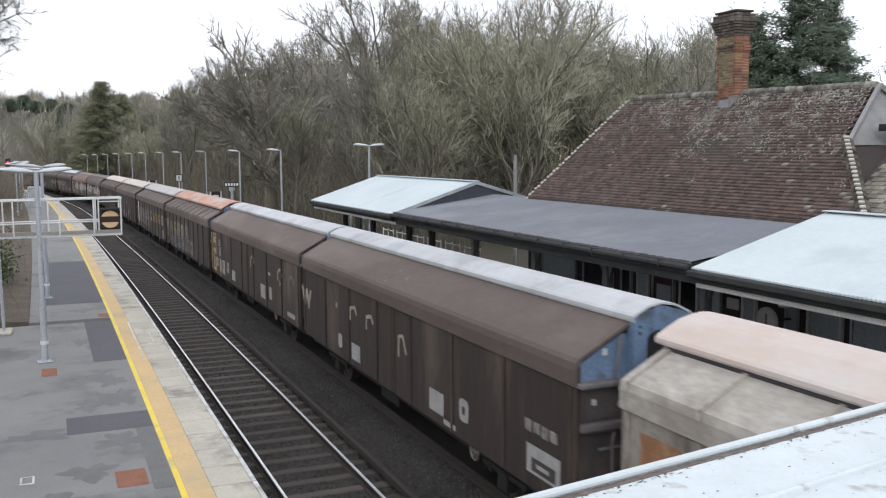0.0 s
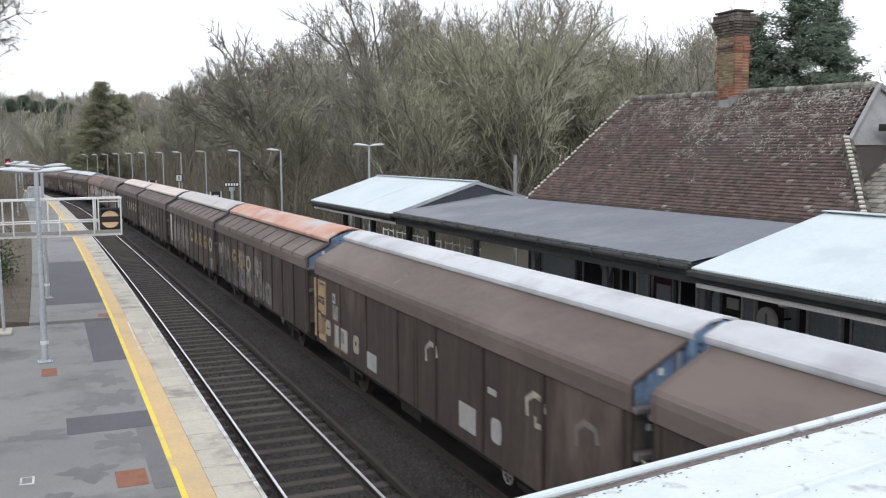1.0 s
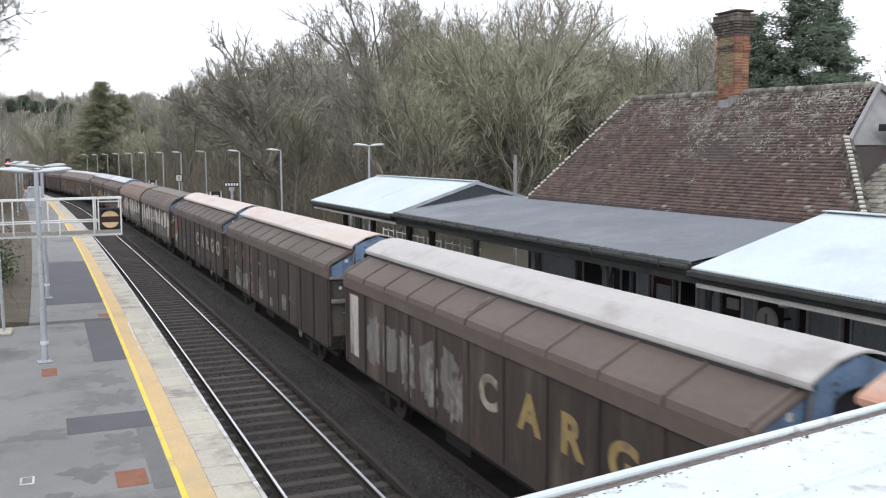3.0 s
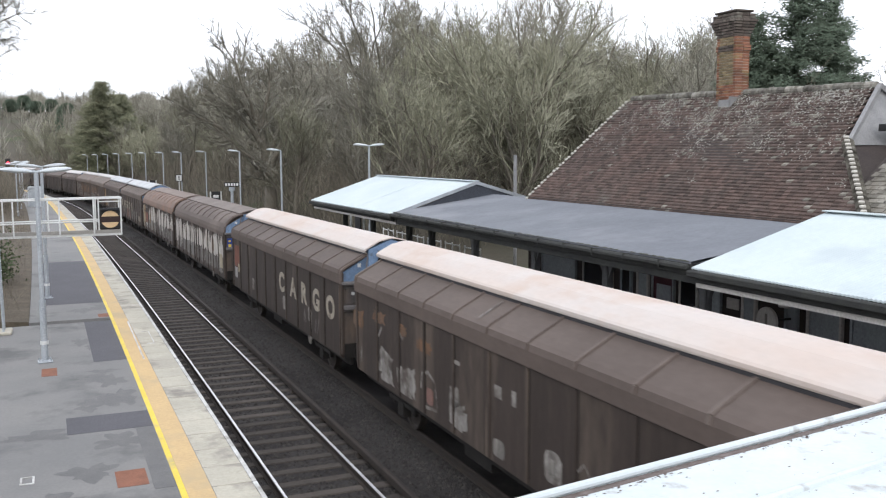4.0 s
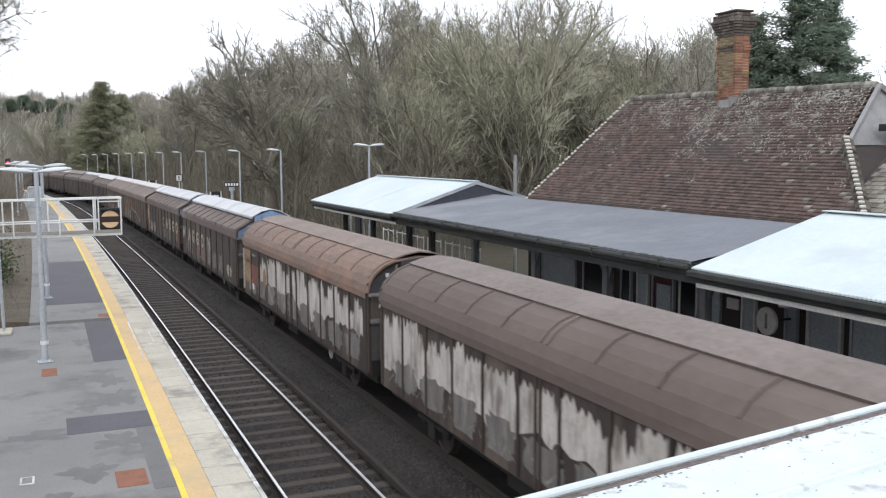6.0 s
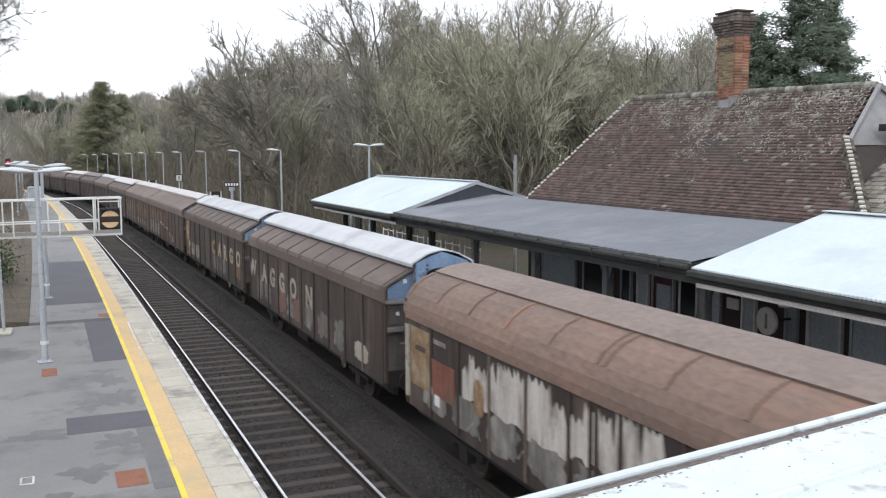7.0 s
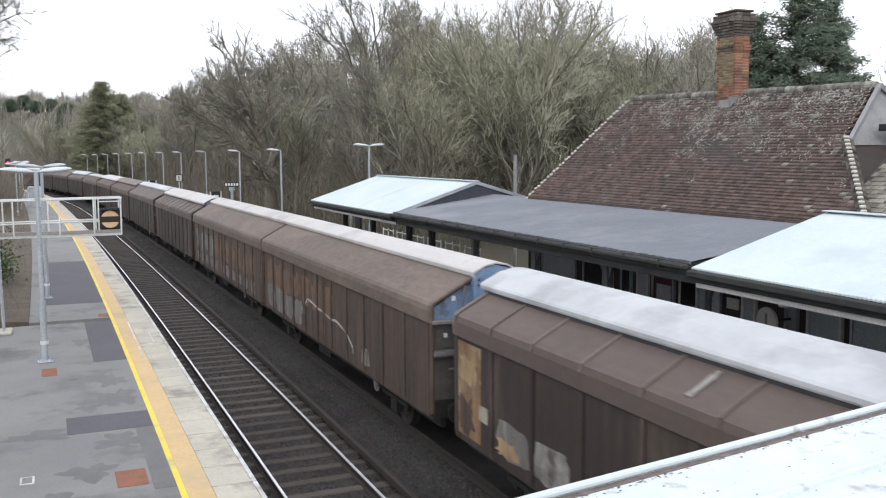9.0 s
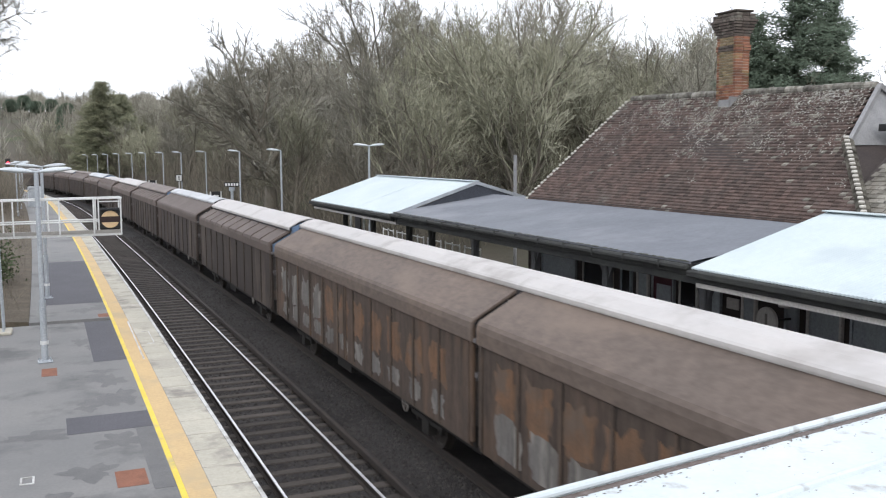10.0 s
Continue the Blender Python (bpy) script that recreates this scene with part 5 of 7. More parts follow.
    for _ in range(2600):
        x, y, th = along(rng.uniform(78, 165), -5.6 - 9 * rng.random() ** 1.4)
        p = Vector((x, y, PLAT - 0.1))
        h = rng.uniform(2.2, 5.2)
        d = turned(Vector((0, 0, 1)), rng, rng.uniform(0, 0.5), 0)
        q = p + d * h * 0.5
        brush.add(p, q, 0.02, 0.015)
        for _k in range(4):
            b = p.lerp(q, rng.uniform(0.4, 1.0))
            brush.add(b, b + turned(d, rng, rng.uniform(0.2, 0.8), 0.1) * h * rng.uniform(0.25, 0.5), 0.013, 0.006)
    # low stems on the verge behind the near platform
    for _ in range(1500):
        x, y, th = along(rng.uniform(30, 80), -5.1 - 3 * rng.random())
        p = Vector((x, y, PLAT))
        d = turned(Vector((0, 0, 1)), rng, rng.uniform(0.1, 1.1), 0)
        brush.add(p, p + d * rng.uniform(0.2, 0.8), 0.008, 0.004)
    tagged(link("undergrowth", brush.mesh("undergrowth", 2, M_UNDERWOOD), None), "tangled leafless brown undergrowth on the bank", "undergrowth", kind="stuff")
    # far woods on the hills: many small bare crowns
    far = Segs()
    for _ in range(2600):
        a, r = radians(rng.uniform(-32, 34)), rng.uniform(260, 640)
        x, y = r * math.sin(a), r * math.cos(a)
        z = ground_z(x, y)
        h = rng.uniform(6, 12) * (1.6 if rng.random() < 0.12 else 1)
        far.add((x, y, z), (x, y, z + h * 0.6), 0.2, 0.1)
        for _k in range(9):
            b = Vector((x, y, z + h * rng.uniform(0.1, 0.6)))
            far.add(b, b + turned(Vector((0, 0, 1)), rng, rng.uniform(0.2, 1.1), 0.2) * h * rng.uniform(0.25, 0.42), 0.12, 0.05)
    # rounder crowns along the skyline
    for _ in range(1500):
        a, r = radians(rng.uniform(-8, 14)), rng.uniform(470, 640)
        x, y = r * math.sin(a), r * math.cos(a)
        z = ground_z(x, y)
        h = rng.uniform(7, 11) * (1 + 0.9 * noise.noise(Vector((a * 60, r * 0.01, 3)))) * (1.4 if rng.random() < 0.08 else 1)
        far.add((x, y, z), (x, y, z + h * 0.6), 0.2, 0.1)
        for _k in range(26):
            b = Vector((x, y, z + h * rng.uniform(0.3, 0.6)))
            d = turned(Vector((0, 0, 1)), rng, rng.uniform(0.1, 1.5), 0.1)
            e = b + d * h * rng.uniform(0.2, 0.42)
            far.add(b, e, 0.10, 0.06)
            far.add(e, e + turned(d, rng, 0.7, 0.1) * h * 0.12, 0.07, 0.04)
    tagged(link("far_woods", far.mesh("far_woods", 2, M_TWIG), None), "leafless woods on the distant hills", "woods", kind="stuff")
    # low ivy by the gantry
    verts, faces = [], []
    for _ in range(2600):
        c = Vector((-6.7 + rng.gauss(0, 0.4), 38 + rng.gauss(0, 1.5), 1.2 + abs(rng.gauss(0, 0.7))))
        u = Vector((rng.gauss(0, 1), rng.gauss(0, 1), rng.gauss(0, 1))).normalized() * 0.07
        w = u.orthogonal().normalized() * 0.045
        k = len(verts)
        verts += [tuple(c - u), tuple(c + w), tuple(c + u), tuple(c - w)]
        faces.append((k, k + 1, k + 2, k + 3))
    tagged(link("ivy_bush", raw("ivy_bush", verts, faces), M_IVY), "dark green ivy bush behind the platform", "bush", kind="stuff")


make_woods()


# ---- the goods train ----
BODY_L = 13.7
WHEEL_R = 0.46
SIDE = -1.262  # the plane of the side panels


def profile_angular():
    h = [(1.20, 0.79), (1.262, 0.83), (1.262, 2.60), (1.295, 2.62), (1.300, 2.86), (1.275, 2.96), (1.20, 3.015), (0.60, 3.335), (0.0, 3.42)]
    return h + [(-x, z) for x, z in h[-2::-1]]


def profile_smooth():
    h = [(1.20, 0.79), (1.262, 0.83), (1.262, 2.60), (1.295, 2.62), (1.302, 2.84), (1.285, 2.94), (1.24, 3.00), (1.18, 3.035), (0.42, 3.455), (0.0, 3.50)]
    return h + [(-x, z) for x, z in h[-2::-1]]


def profile_round():
    h = [(1.20, 0.79), (1.262, 0.83), (1.262, 2.52), (1.295, 2.54), (1.298, 2.68), (1.27, 2.84), (1.19, 3.01), (1.06, 3.16), (0.89, 3.28), (0.66, 3.37), (0.0, 3.43)]
    return h + [(-x, z) for x, z in h[-2::-1]]


def roof_curve(prof):
    """The roof's points on the left half, from the eave to the cap."""
    return [(x, z) for x, z in prof if x <= -0.59 and z > 2.84]


def make_wagon_meshes():
    out = {}
    for key, prof, ribs in (("smooth", profile_smooth(), 0), ("ribbed", profile_angular(), 10), ("round", profile_round(), 10)):
        v, f = extrude(prof, [-BODY_L / 2, 0.0, BODY_L / 2])
        me = raw("body", v, f)
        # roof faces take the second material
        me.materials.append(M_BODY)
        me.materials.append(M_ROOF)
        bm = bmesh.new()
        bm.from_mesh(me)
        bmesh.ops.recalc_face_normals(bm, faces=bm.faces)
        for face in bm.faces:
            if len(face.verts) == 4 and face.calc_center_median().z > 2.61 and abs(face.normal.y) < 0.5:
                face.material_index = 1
        bm.to_mesh(me)
        bm.free()
        # side ribs, one mesh for a rib, and the roof ribs
        rib = bpy.data.meshes.new("side_rib")
        bm = boxes((SIDE - 0.032, SIDE + 0.01, -0.035, 0.035, 0.85, 2.60), bevel=0.01)
        bm.to_mesh(rib)
        bm.free()
        rib.materials.append(M_BODY)
        # dark strips beside a rib: panel joint with the rib's shade painted in
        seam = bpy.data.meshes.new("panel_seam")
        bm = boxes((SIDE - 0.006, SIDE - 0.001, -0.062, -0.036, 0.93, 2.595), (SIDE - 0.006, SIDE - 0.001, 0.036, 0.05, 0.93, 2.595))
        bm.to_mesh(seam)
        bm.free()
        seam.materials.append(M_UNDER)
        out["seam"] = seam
        rr = None
        if ribs:
            bm = bmesh.new()
            curve = roof_curve(prof)[::-1]
            for (xa, za), (xb, zb) in zip(curve, curve[1:]):
                nx, nz = -(zb - za), (xb - xa)
                ln = math.hypot(nx, nz)
                nx, nz = nx / ln * 0.022, nz / ln * 0.022
                if nz < 0 or (nz == 0 and nx > 0):
                    nx, nz = -nx, -nz
                vs = [bm.verts.new((x + dx, y, z + dz)) for y in (-0.03, 0.03) for x, z, dx, dz in ((xa, za, 0, 0), (xb, zb, 0, 0), (xb, zb, nx, nz), (xa, za, nx, nz))]
                for q in ((0, 1, 2, 3), (7, 6, 5, 4), (2, 6, 7, 3), (0, 3, 7, 4), (1, 5, 6, 2)):
                    bm.faces.new([vs[i] for i in q])
            bmesh.ops.recalc_face_normals(bm, faces=bm.faces)
            rr = bpy.data.meshes.new("roof_rib")
            bm.to_mesh(rr)
            bm.free()
            rr.materials.append(M_ROOF)
        out[key] = (me, rib, rr, ribs)
    # raised roof cap, its edges turned down
    for key, h in (("cap", [(0.69, 3.375), (0.715, 3.375), (0.715, 3.43), (0.68, 3.462), (0.35, 3.635), (0.12, 3.69), (0.0, 3.70)]),
                   ("cap_narrow", [(0.45, 3.475), (0.475, 3.475), (0.475, 3.53), (0.44, 3.56), (0.22, 3.665), (0.0, 3.70)]),
                   ("cap_low", [(0.62, 3.37), (0.64, 3.41), (0.35, 3.50), (0.0, 3.55)])):
        pr = h + [(-x, z) for x, z in h[-2::-1]]
        # a bent sheet, open at its ends
        low = [(x * 0.965, z - 0.028) for x, z in pr]
        n = len(pr)
        v, f = extrude(pr + low[::-1], [-BODY_L / 2, BODY_L / 2])
        f = [q for q in f if len(q) == 4]
        f += [(o + i, o + i + 1, o + 2 * n - 2 - i, o + 2 * n - 1 - i) for o in (0, 2 * n) for i in range(n - 1)]
        me = raw("roof_cap", v, f)
        bm = bmesh.new()
        bm.from_mesh(me)
        bmesh.ops.recalc_face_normals(bm, faces=bm.faces)
        bm.to_mesh(me)
        bm.free()
        out[key] = me
    # dark strip under each lip of the cap, painting the shadow gap there
    for key, x, z0, z1 in (("seal", 0.64, 3.28, 3.374), ("lip_shade_narrow", 0.40, 3.42, 3.474)):
        bm = boxes((x, x + 0.04, -BODY_L / 2, BODY_L / 2, z0, z1), (-x - 0.04, -x, -BODY_L / 2, BODY_L / 2, z0, z1))
        out[key] = bpy.data.meshes.new("cap_seal")
        bm.to_mesh(out[key])
        bm.free()
        out[key].materials.append(M_ENDGREY)
    # the roof's rim, standing out beyond the end wall
    for key, pr in (("smooth", profile_smooth()), ("ribbed", profile_angular()), ("round", profile_round())):
        arch = [q for q in pr if q[1] > 2.6]
        low = [(x * 0.965, 2.6 + (z - 2.6) * 0.945) for x, z in arch]
        v, f = extrude(arch + low[::-1], [-0.11, -0.004])
        n = len(arch)
        f = [q for q in f if len(q) == 4]
        f += [(i, i + 1, 2 * n - 2 - i, 2 * n - 1 - i) for i in range(n - 1)]
        me = raw("roof_rim", v, f)
        bm = bmesh.new()
        bm.from_mesh(me)
        bmesh.ops.recalc_face_normals(bm, faces=bm.faces)
        bm.to_mesh(me)
        bm.free()
        me.materials.append(M_ROOF)
        out["rim_" + key] = me
    # end wall at y = 0, looking to -y
    v, f = extrude([(1.20, 2.64), (1.20, 2.90), (0.55, 3.27), (-0.55, 3.27), (-1.20, 2.90), (-1.20, 2.64)], [-0.03, -0.002])
    out["end_top"] = raw("end_panel", v, f)

    def keep(key, name, bm, material):
        me = bpy.data.meshes.new(name)
        bm.to_mesh(me)
        bm.free()
        me.materials.append(material)
        out[key] = me

    out["end_top"].materials.append(M_BLUE)
    bm = boxes((-1.2, 1.2, -0.03, -0.002, 0.95, 2.60))
    for x in (-0.42, 0.42):
        box(bm, x - 0.06, x + 0.06, -0.12, -0.03, 0.95, 2.60)
    for x0, x1 in ((-1.12, -0.54), (-0.30, 0.30), (0.54, 1.12)):
        box(bm, x0, x1, -0.045, -0.03, 2.13, 2.50, bevel=0.006)
    keep("end_low", "end_wall", bm, M_ENDLOW)
    keep("mid_beam", "end_beam", boxes((-1.22, 1.22, -0.17, -0.03, 2.00, 2.09), (-1.22, 1.22, -0.05, -0.03, 1.93, 2.00), bevel=0.008), M_ENDBEAM)
    keep("corner", "corner_post", boxes((-1.27, -1.205, -0.10, -0.002, 0.9, 2.9), bevel=0.012), M_BODY)
    keep("beam", "end_beam", boxes((-1.26, 1.26, -0.20, -0.035, 2.60, 2.67), (-1.24, 1.24, -0.06, -0.035, 2.50, 2.60), bevel=0.01), M_ENDBEAM)
    # portal under the cap: two legs and a head with a rounded opening
    for key, hw, top, ridge in (("portal", 0.45, 3.54, 3.655), ("portal_wide", 0.60, 3.44, 3.655), ("portal_low", 0.50, 3.36, 3.43)):
        iw, spring, n = hw - 0.22, 3.18, 8
        inner = [(iw * math.cos(math.pi * k / n), spring + (0.14 if key != "portal_low" else 0.08) * math.sin(math.pi * k / n)) for k in range(n + 1)]
        v, f = [], []
        for y in (-0.20, -0.035):
            v += [(hw, y, 2.675), (hw, y, top), (0.0, y, ridge), (-hw, y, top), (-hw, y, 2.675), (-iw, y, 2.675)] + [(x, y, z) for x, z in inner[::-1]] + [(iw, y, 2.675)]
        m = len(v) // 2
        # the front is cut into convex pieces: legs and head
        mid = 6 + n // 2
        f += [(3, 4, 5, 6), (0, 1, m - 2, m - 1), tuple([2, 3] + list(range(6, mid + 1))), tuple([1, 2] + list(range(mid, m - 1)))]
        f += [tuple(m + i for i in q[::-1]) for q in f]
        f += [(i, (i + 1) % m, m + (i + 1) % m, m + i) for i in range(m)]
        me = raw("end_frame", v, f)
        bm = bmesh.new()
        bm.from_mesh(me)
        bmesh.ops.recalc_face_normals(bm, faces=bm.faces)
        bm.to_mesh(me)
        bm.free()
        me.materials.append(M_BLUE)
        out[key] = me
    # thin dark sheet behind the portal, the recess's shade put in as colour
    keep("opening", "end_opening", boxes((-0.40, 0.40, -0.034, -0.031, 2.68, 3.30)), M_ENDGREY)
    for s in (-1, 1):
        keep(("brace", s), "brace", rods(((s * 0.60, -0.13, 3.28), (s * 0.70, -0.15, 2.68), 0.022), sides=6), M_ENDBEAM)
        keep(("hose", s), "brake_hose", rods(((s * 0.35, -0.12, 1.15), (s * 0.36, -0.3, 1.0), 0.025), ((s * 0.36, -0.3, 1.0), (s * 0.30, -0.4, 0.7), 0.025), sides=6), M_UNDER)
    keep(("plate", -1), "notice_plate", boxes((-0.83, -0.75, -0.036, -0.031, 3.00, 3.09)), M_WHITE_RAIL)
    keep(("plate", 1), "notice_plate", boxes((-1.0, -0.93, -0.052, -0.046, 2.33, 2.41)), M_WHITE_RAIL)
    keep(("bolt", -1), "bolt", boxes((-0.37, -0.33, -0.206, -0.2, 3.36, 3.40)), M_ENDGREY)
    keep(("bolt", 1), "bolt", boxes((-0.37, -0.33, -0.206, -0.2, 3.27, 3.31)), M_ENDGREY)
    keep("grab_rail", "grab_rail", rods(((-0.75, -0.18, 1.0), (-0.75, -0.18, 1.85), 0.018), ((-0.95, -0.16, 1.75), (-0.5, -0.16, 1.75), 0.018), ((-0.75, -0.18, 1.85), (-0.66, -0.1, 2.0), 0.018), sides=6), M_ENDBEAM)
    # underframe
    bm = boxes((-1.05, -0.95, -BODY_L / 2, BODY_L / 2, 0.62, 0.88), (0.95, 1.05, -BODY_L / 2, BODY_L / 2, 0.62, 0.88), (-1.2, 1.2, -BODY_L / 2, BODY_L / 2, 0.80, 0.86), (-1.2, 1.2, -BODY_L / 2 - 0.1, -BODY_L / 2 + 0.1, 0.80, 1.15), (-1.2, 1.2, BODY_L / 2 - 0.1, BODY_L / 2 + 0.1, 0.80, 1.15), (-0.7, 0.2, -1.6, -0.4, 0.35, 0.8), (-1.0, -0.6, 0.4, 1.5, 0.4, 0.75), (-0.3, 0.3, 1.2, 2.6, 0.45, 0.8))
    for y in (-4.5, 4.5):
        for s in (-1, 1):
            box(bm, s * 0.93, s * 1.08, y - 0.75, y + 0.75, 0.55, 0.64)
            box(bm, s * 0.93, s * 1.10, y - 0.16, y + 0.16, 0.32, 0.62)
            box(bm, s * 0.96, s * 1.04, y - 0.62, y - 0.52, 0.45, 0.7)
            box(bm, s * 0.96, s * 1.04, y + 0.52, y + 0.62, 0.45, 0.7)
    rod(bm, (-1.0, -3.6, 0.6), (-1.0, 3.6, 0.6), 0.03, 6)
    out["under"] = bpy.data.meshes.new("underframe")
    bm.to_mesh(out["under"])
    bm.free()
    out["under"].materials.append(M_UNDER)
    bm = bmesh.new()
    rings = [(0.70, 0.0), (0.675, WHEEL_R + 0.03), (0.705, WHEEL_R + 0.03), (0.715, WHEEL_R), (0.83, WHEEL_R - 0.01), (0.825, WHEEL_R - 0.07), (0.79, WHEEL_R - 0.10), (0.79, 0.17), (0.84, 0.14), (0.85, 0.0)]
    for x, r in rings[1:-1]:
        for k in range(20):
            bm.verts.new((x, r * math.cos(k * math.pi / 10), r * math.sin(k * math.pi / 10)))
    bm.verts.ensure_lookup_table()
    vs = list(bm.verts)
    for i in range(len(rings) - 3):
        for k in range(20):
            j = (k + 1) % 20
            bm.faces.new([vs[i * 20 + k], vs[i * 20 + j], vs[i * 20 + 20 + j], vs[i * 20 + 20 + k]])
    bm.faces.new(vs[:20])
    bm.faces.new(vs[-20:])
    bmesh.ops.recalc_face_normals(bm, faces=bm.faces)
    out["wheel"] = bpy.data.meshes.new("wheel")
    bm.to_mesh(out["wheel"])
    bm.free()
    out["wheel"].materials.append(M_WHEEL)
    bm = bmesh.new()
    rod(bm, (-1.0, 0, 0), (1.0, 0, 0), 0.08, 10)
    out["wheelset"] = bpy.data.meshes.new("wheelset")
    bm.to_mesh(out["wheelset"])
    bm.free()
    out["wheelset"].materials.append(M_WHEEL)
    bm = bmesh.new()
    for k in range(14):
        a, b = 2 * math.pi * k / 14, 2 * math.pi * (k + 1) / 14
        rod(bm, (-1.16, -3.6 + 0.15 * math.cos(a), 0.70 + 0.15 * math.sin(a)), (-1.16, -3.6 + 0.15 * math.cos(b), 0.70 + 0.15 * math.sin(b)), 0.018, 5)
    for k in range(3):
        a = k * math.pi / 3
        rod(bm, (-1.16, -3.6 + 0.15 * math.cos(a), 0.70 + 0.15 * math.sin(a)), (-1.16, -3.6 - 0.15 * math.cos(a), 0.70 - 0.15 * math.sin(a)), 0.014, 5)
    rod(bm, (-1.16, -3.6, 0.7), (-1.0, -3.6, 0.7), 0.03, 6)
    out["brake"] = bpy.data.meshes.new("brake_wheel")
    bm.to_mesh(out["brake"])
    bm.free()
    out["brake"].materials.append(M_FADED)
    bm = bmesh.new()
    rod(bm, (0, 0, 0), (0, -0.38, 0), 0.085, 10)
    rod(bm, (0, -0.38, 0), (0, -0.42, 0), 0.22, 16)
    out["buffer"] = bpy.data.meshes.new("buffer")
    bm.to_mesh(out["buffer"])
    bm.free()
    out["buffer"].materials.append(M_UNDER)
    bm = rods(((0, 0, 0), (0, -0.5, -0.05), 0.04), ((0, -0.1, -0.05), (0, -0.3, -0.3), 0.03), sides=8)
    out["coupling"] = bpy.data.meshes.new("coupling")
    bm.to_mesh(out["coupling"])
    bm.free()
    out["coupling"].materials.append(M_UNDER)
    return out


WM = make_wagon_meshes()
LETTERS = {}


def letter_mesh(ch, size):
    """A letter as a thin plate, standing in the side plane and read from -x."""
    key = (ch, size)
    if key not in LETTERS:
        cu = bpy.data.curves.new("letter", "FONT")
        cu.body, cu.size, cu.extrude, cu.offset = ch, size * 1.36, 0.003, 0.032
        cu.align_x = "CENTER"
        ob = new("letter_source", cu)
        dg = bpy.context.evaluated_depsgraph_get()
        me = bpy.data.meshes.new_from_object(ob.evaluated_get(dg))
        bpy.data.objects.remove(ob)
        me.transform(Matrix(((0, 0, -1, 0), (-1.22, 0, 0, 0), (0, 1, 0, 0), (0, 0, 0, 1))))
        me.materials.clear()
        LETTERS[key] = me
    return LETTERS[key]


def side_plate(name, w, y0, y1, z0, z1, material, depth=0.004, label=""):
    return part(name, boxes((SIDE - 0.003 - depth, SIDE - 0.002, min(y0, y1), max(y0, y1), z0, z1)), material, w, label)


def roof_streak(w, y, width, a=0.05, b=0.95, material=None):
    """A pale scrape running down the roof's slope from cap to eave."""
    def on(k, dy):
        x, z = -0.72 - 0.48 * k, 3.285 - 0.267 * k
        return (x - 0.003, y + dy, z + 0.008)
    n = 8
    rng = random.Random(int(abs(y) * 100))
    v, f = [], []
    for i in range(n + 1):
        k = a + (b - a) * i / n
        h = width / 2 * rng.uniform(0.5, 1.2)
        v += [on(k, -h), on(k, h)]
        if i:
            f.append((2 * i - 2, 2 * i - 1, 2 * i + 1, 2 * i))
    return link("roof_scrape", raw("roof_scrape", v, f), material or M_FADED, w)


def blot(w, y, z, ry, rz, material, seed, depth=0.004, jag=0.35, name="paint_patch", n=26):
    """An uneven flat patch of sprayed paint on the side."""
    rng = random.Random(seed)
    ph = [rng.uniform(0, 6.28) for _ in range(4)]
    pts = []
    for i in range(n):
        a = 2 * math.pi * i / n
        k = 1 + jag * 0.7 * (0.3 * math.sin(2 * a + ph[0]) + 0.25 * math.sin(5 * a + ph[1]) + 0.3 * math.sin(9 * a + ph[2]) + 0.5 * rng.uniform(-1, 1))
        c, s = math.cos(a), math.sin(a)
        pts.append((y + ry * k * math.copysign(abs(c) ** 0.55, c), min(max(z + rz * k * math.copysign(abs(s) ** 0.55, s), 0.95), 2.58)))
    v = [(SIDE - 0.003 - depth, a, b) for a, b in pts] + [(SIDE - 0.001, a, b) for a, b in pts]
    f = [tuple(range(n))] + [(i, (i + 1) % n, n + (i + 1) % n, n + i) for i in range(n)]
    return from_lists(name, v, f, material, w)


def stroke(w, pts, width, material, depth=0.008, name="paint_stroke"):
    """A sprayed line on the side along points (y, z)."""
    v, f = [], []
    for i, (y, z) in enumerate(pts):
        a, b = pts[max(i - 1, 0)], pts[min(i + 1, len(pts) - 1)]
        dy, dz = b[0] - a[0], b[1] - a[1]
        ln = math.hypot(dy, dz) or 1
        ny, nz = -dz / ln * width / 2, dy / ln * width / 2
        v += [(SIDE - 0.003 - depth, y + ny, z + nz), (SIDE - 0.003 - depth, y - ny, z - nz)]
        if i:
            f.append((2 * i - 2, 2 * i - 1, 2 * i + 1, 2 * i))
    return from_lists(name, v, f, material, w)


def word(w, text, y_first, pitch, z, size, material, skip=()):
    for i, ch in enumerate(text):
        if i in skip:
            continue
        o = link("letter", letter_mesh(ch, size), None, w)
        o.data = o.data.copy()
        o.data.materials.append(material)
        o.location = (SIDE - 0.008, y_first - i * pitch, z)


def lettering(w, text, ys, z, size, materials):
    """Letters at their own places along the side, counted from the near end."""
    for ch, y, m in zip(text, ys, materials):
        word(w, ch, -BODY_L / 2 + y, 1, z, size, m)


CARGO_Y, WAGGON_Y = (6.0, 4.62, 3.44, 2.18, 0.86), (13.25, 11.48, 10.33, 9.08, 7.72, 5.98)


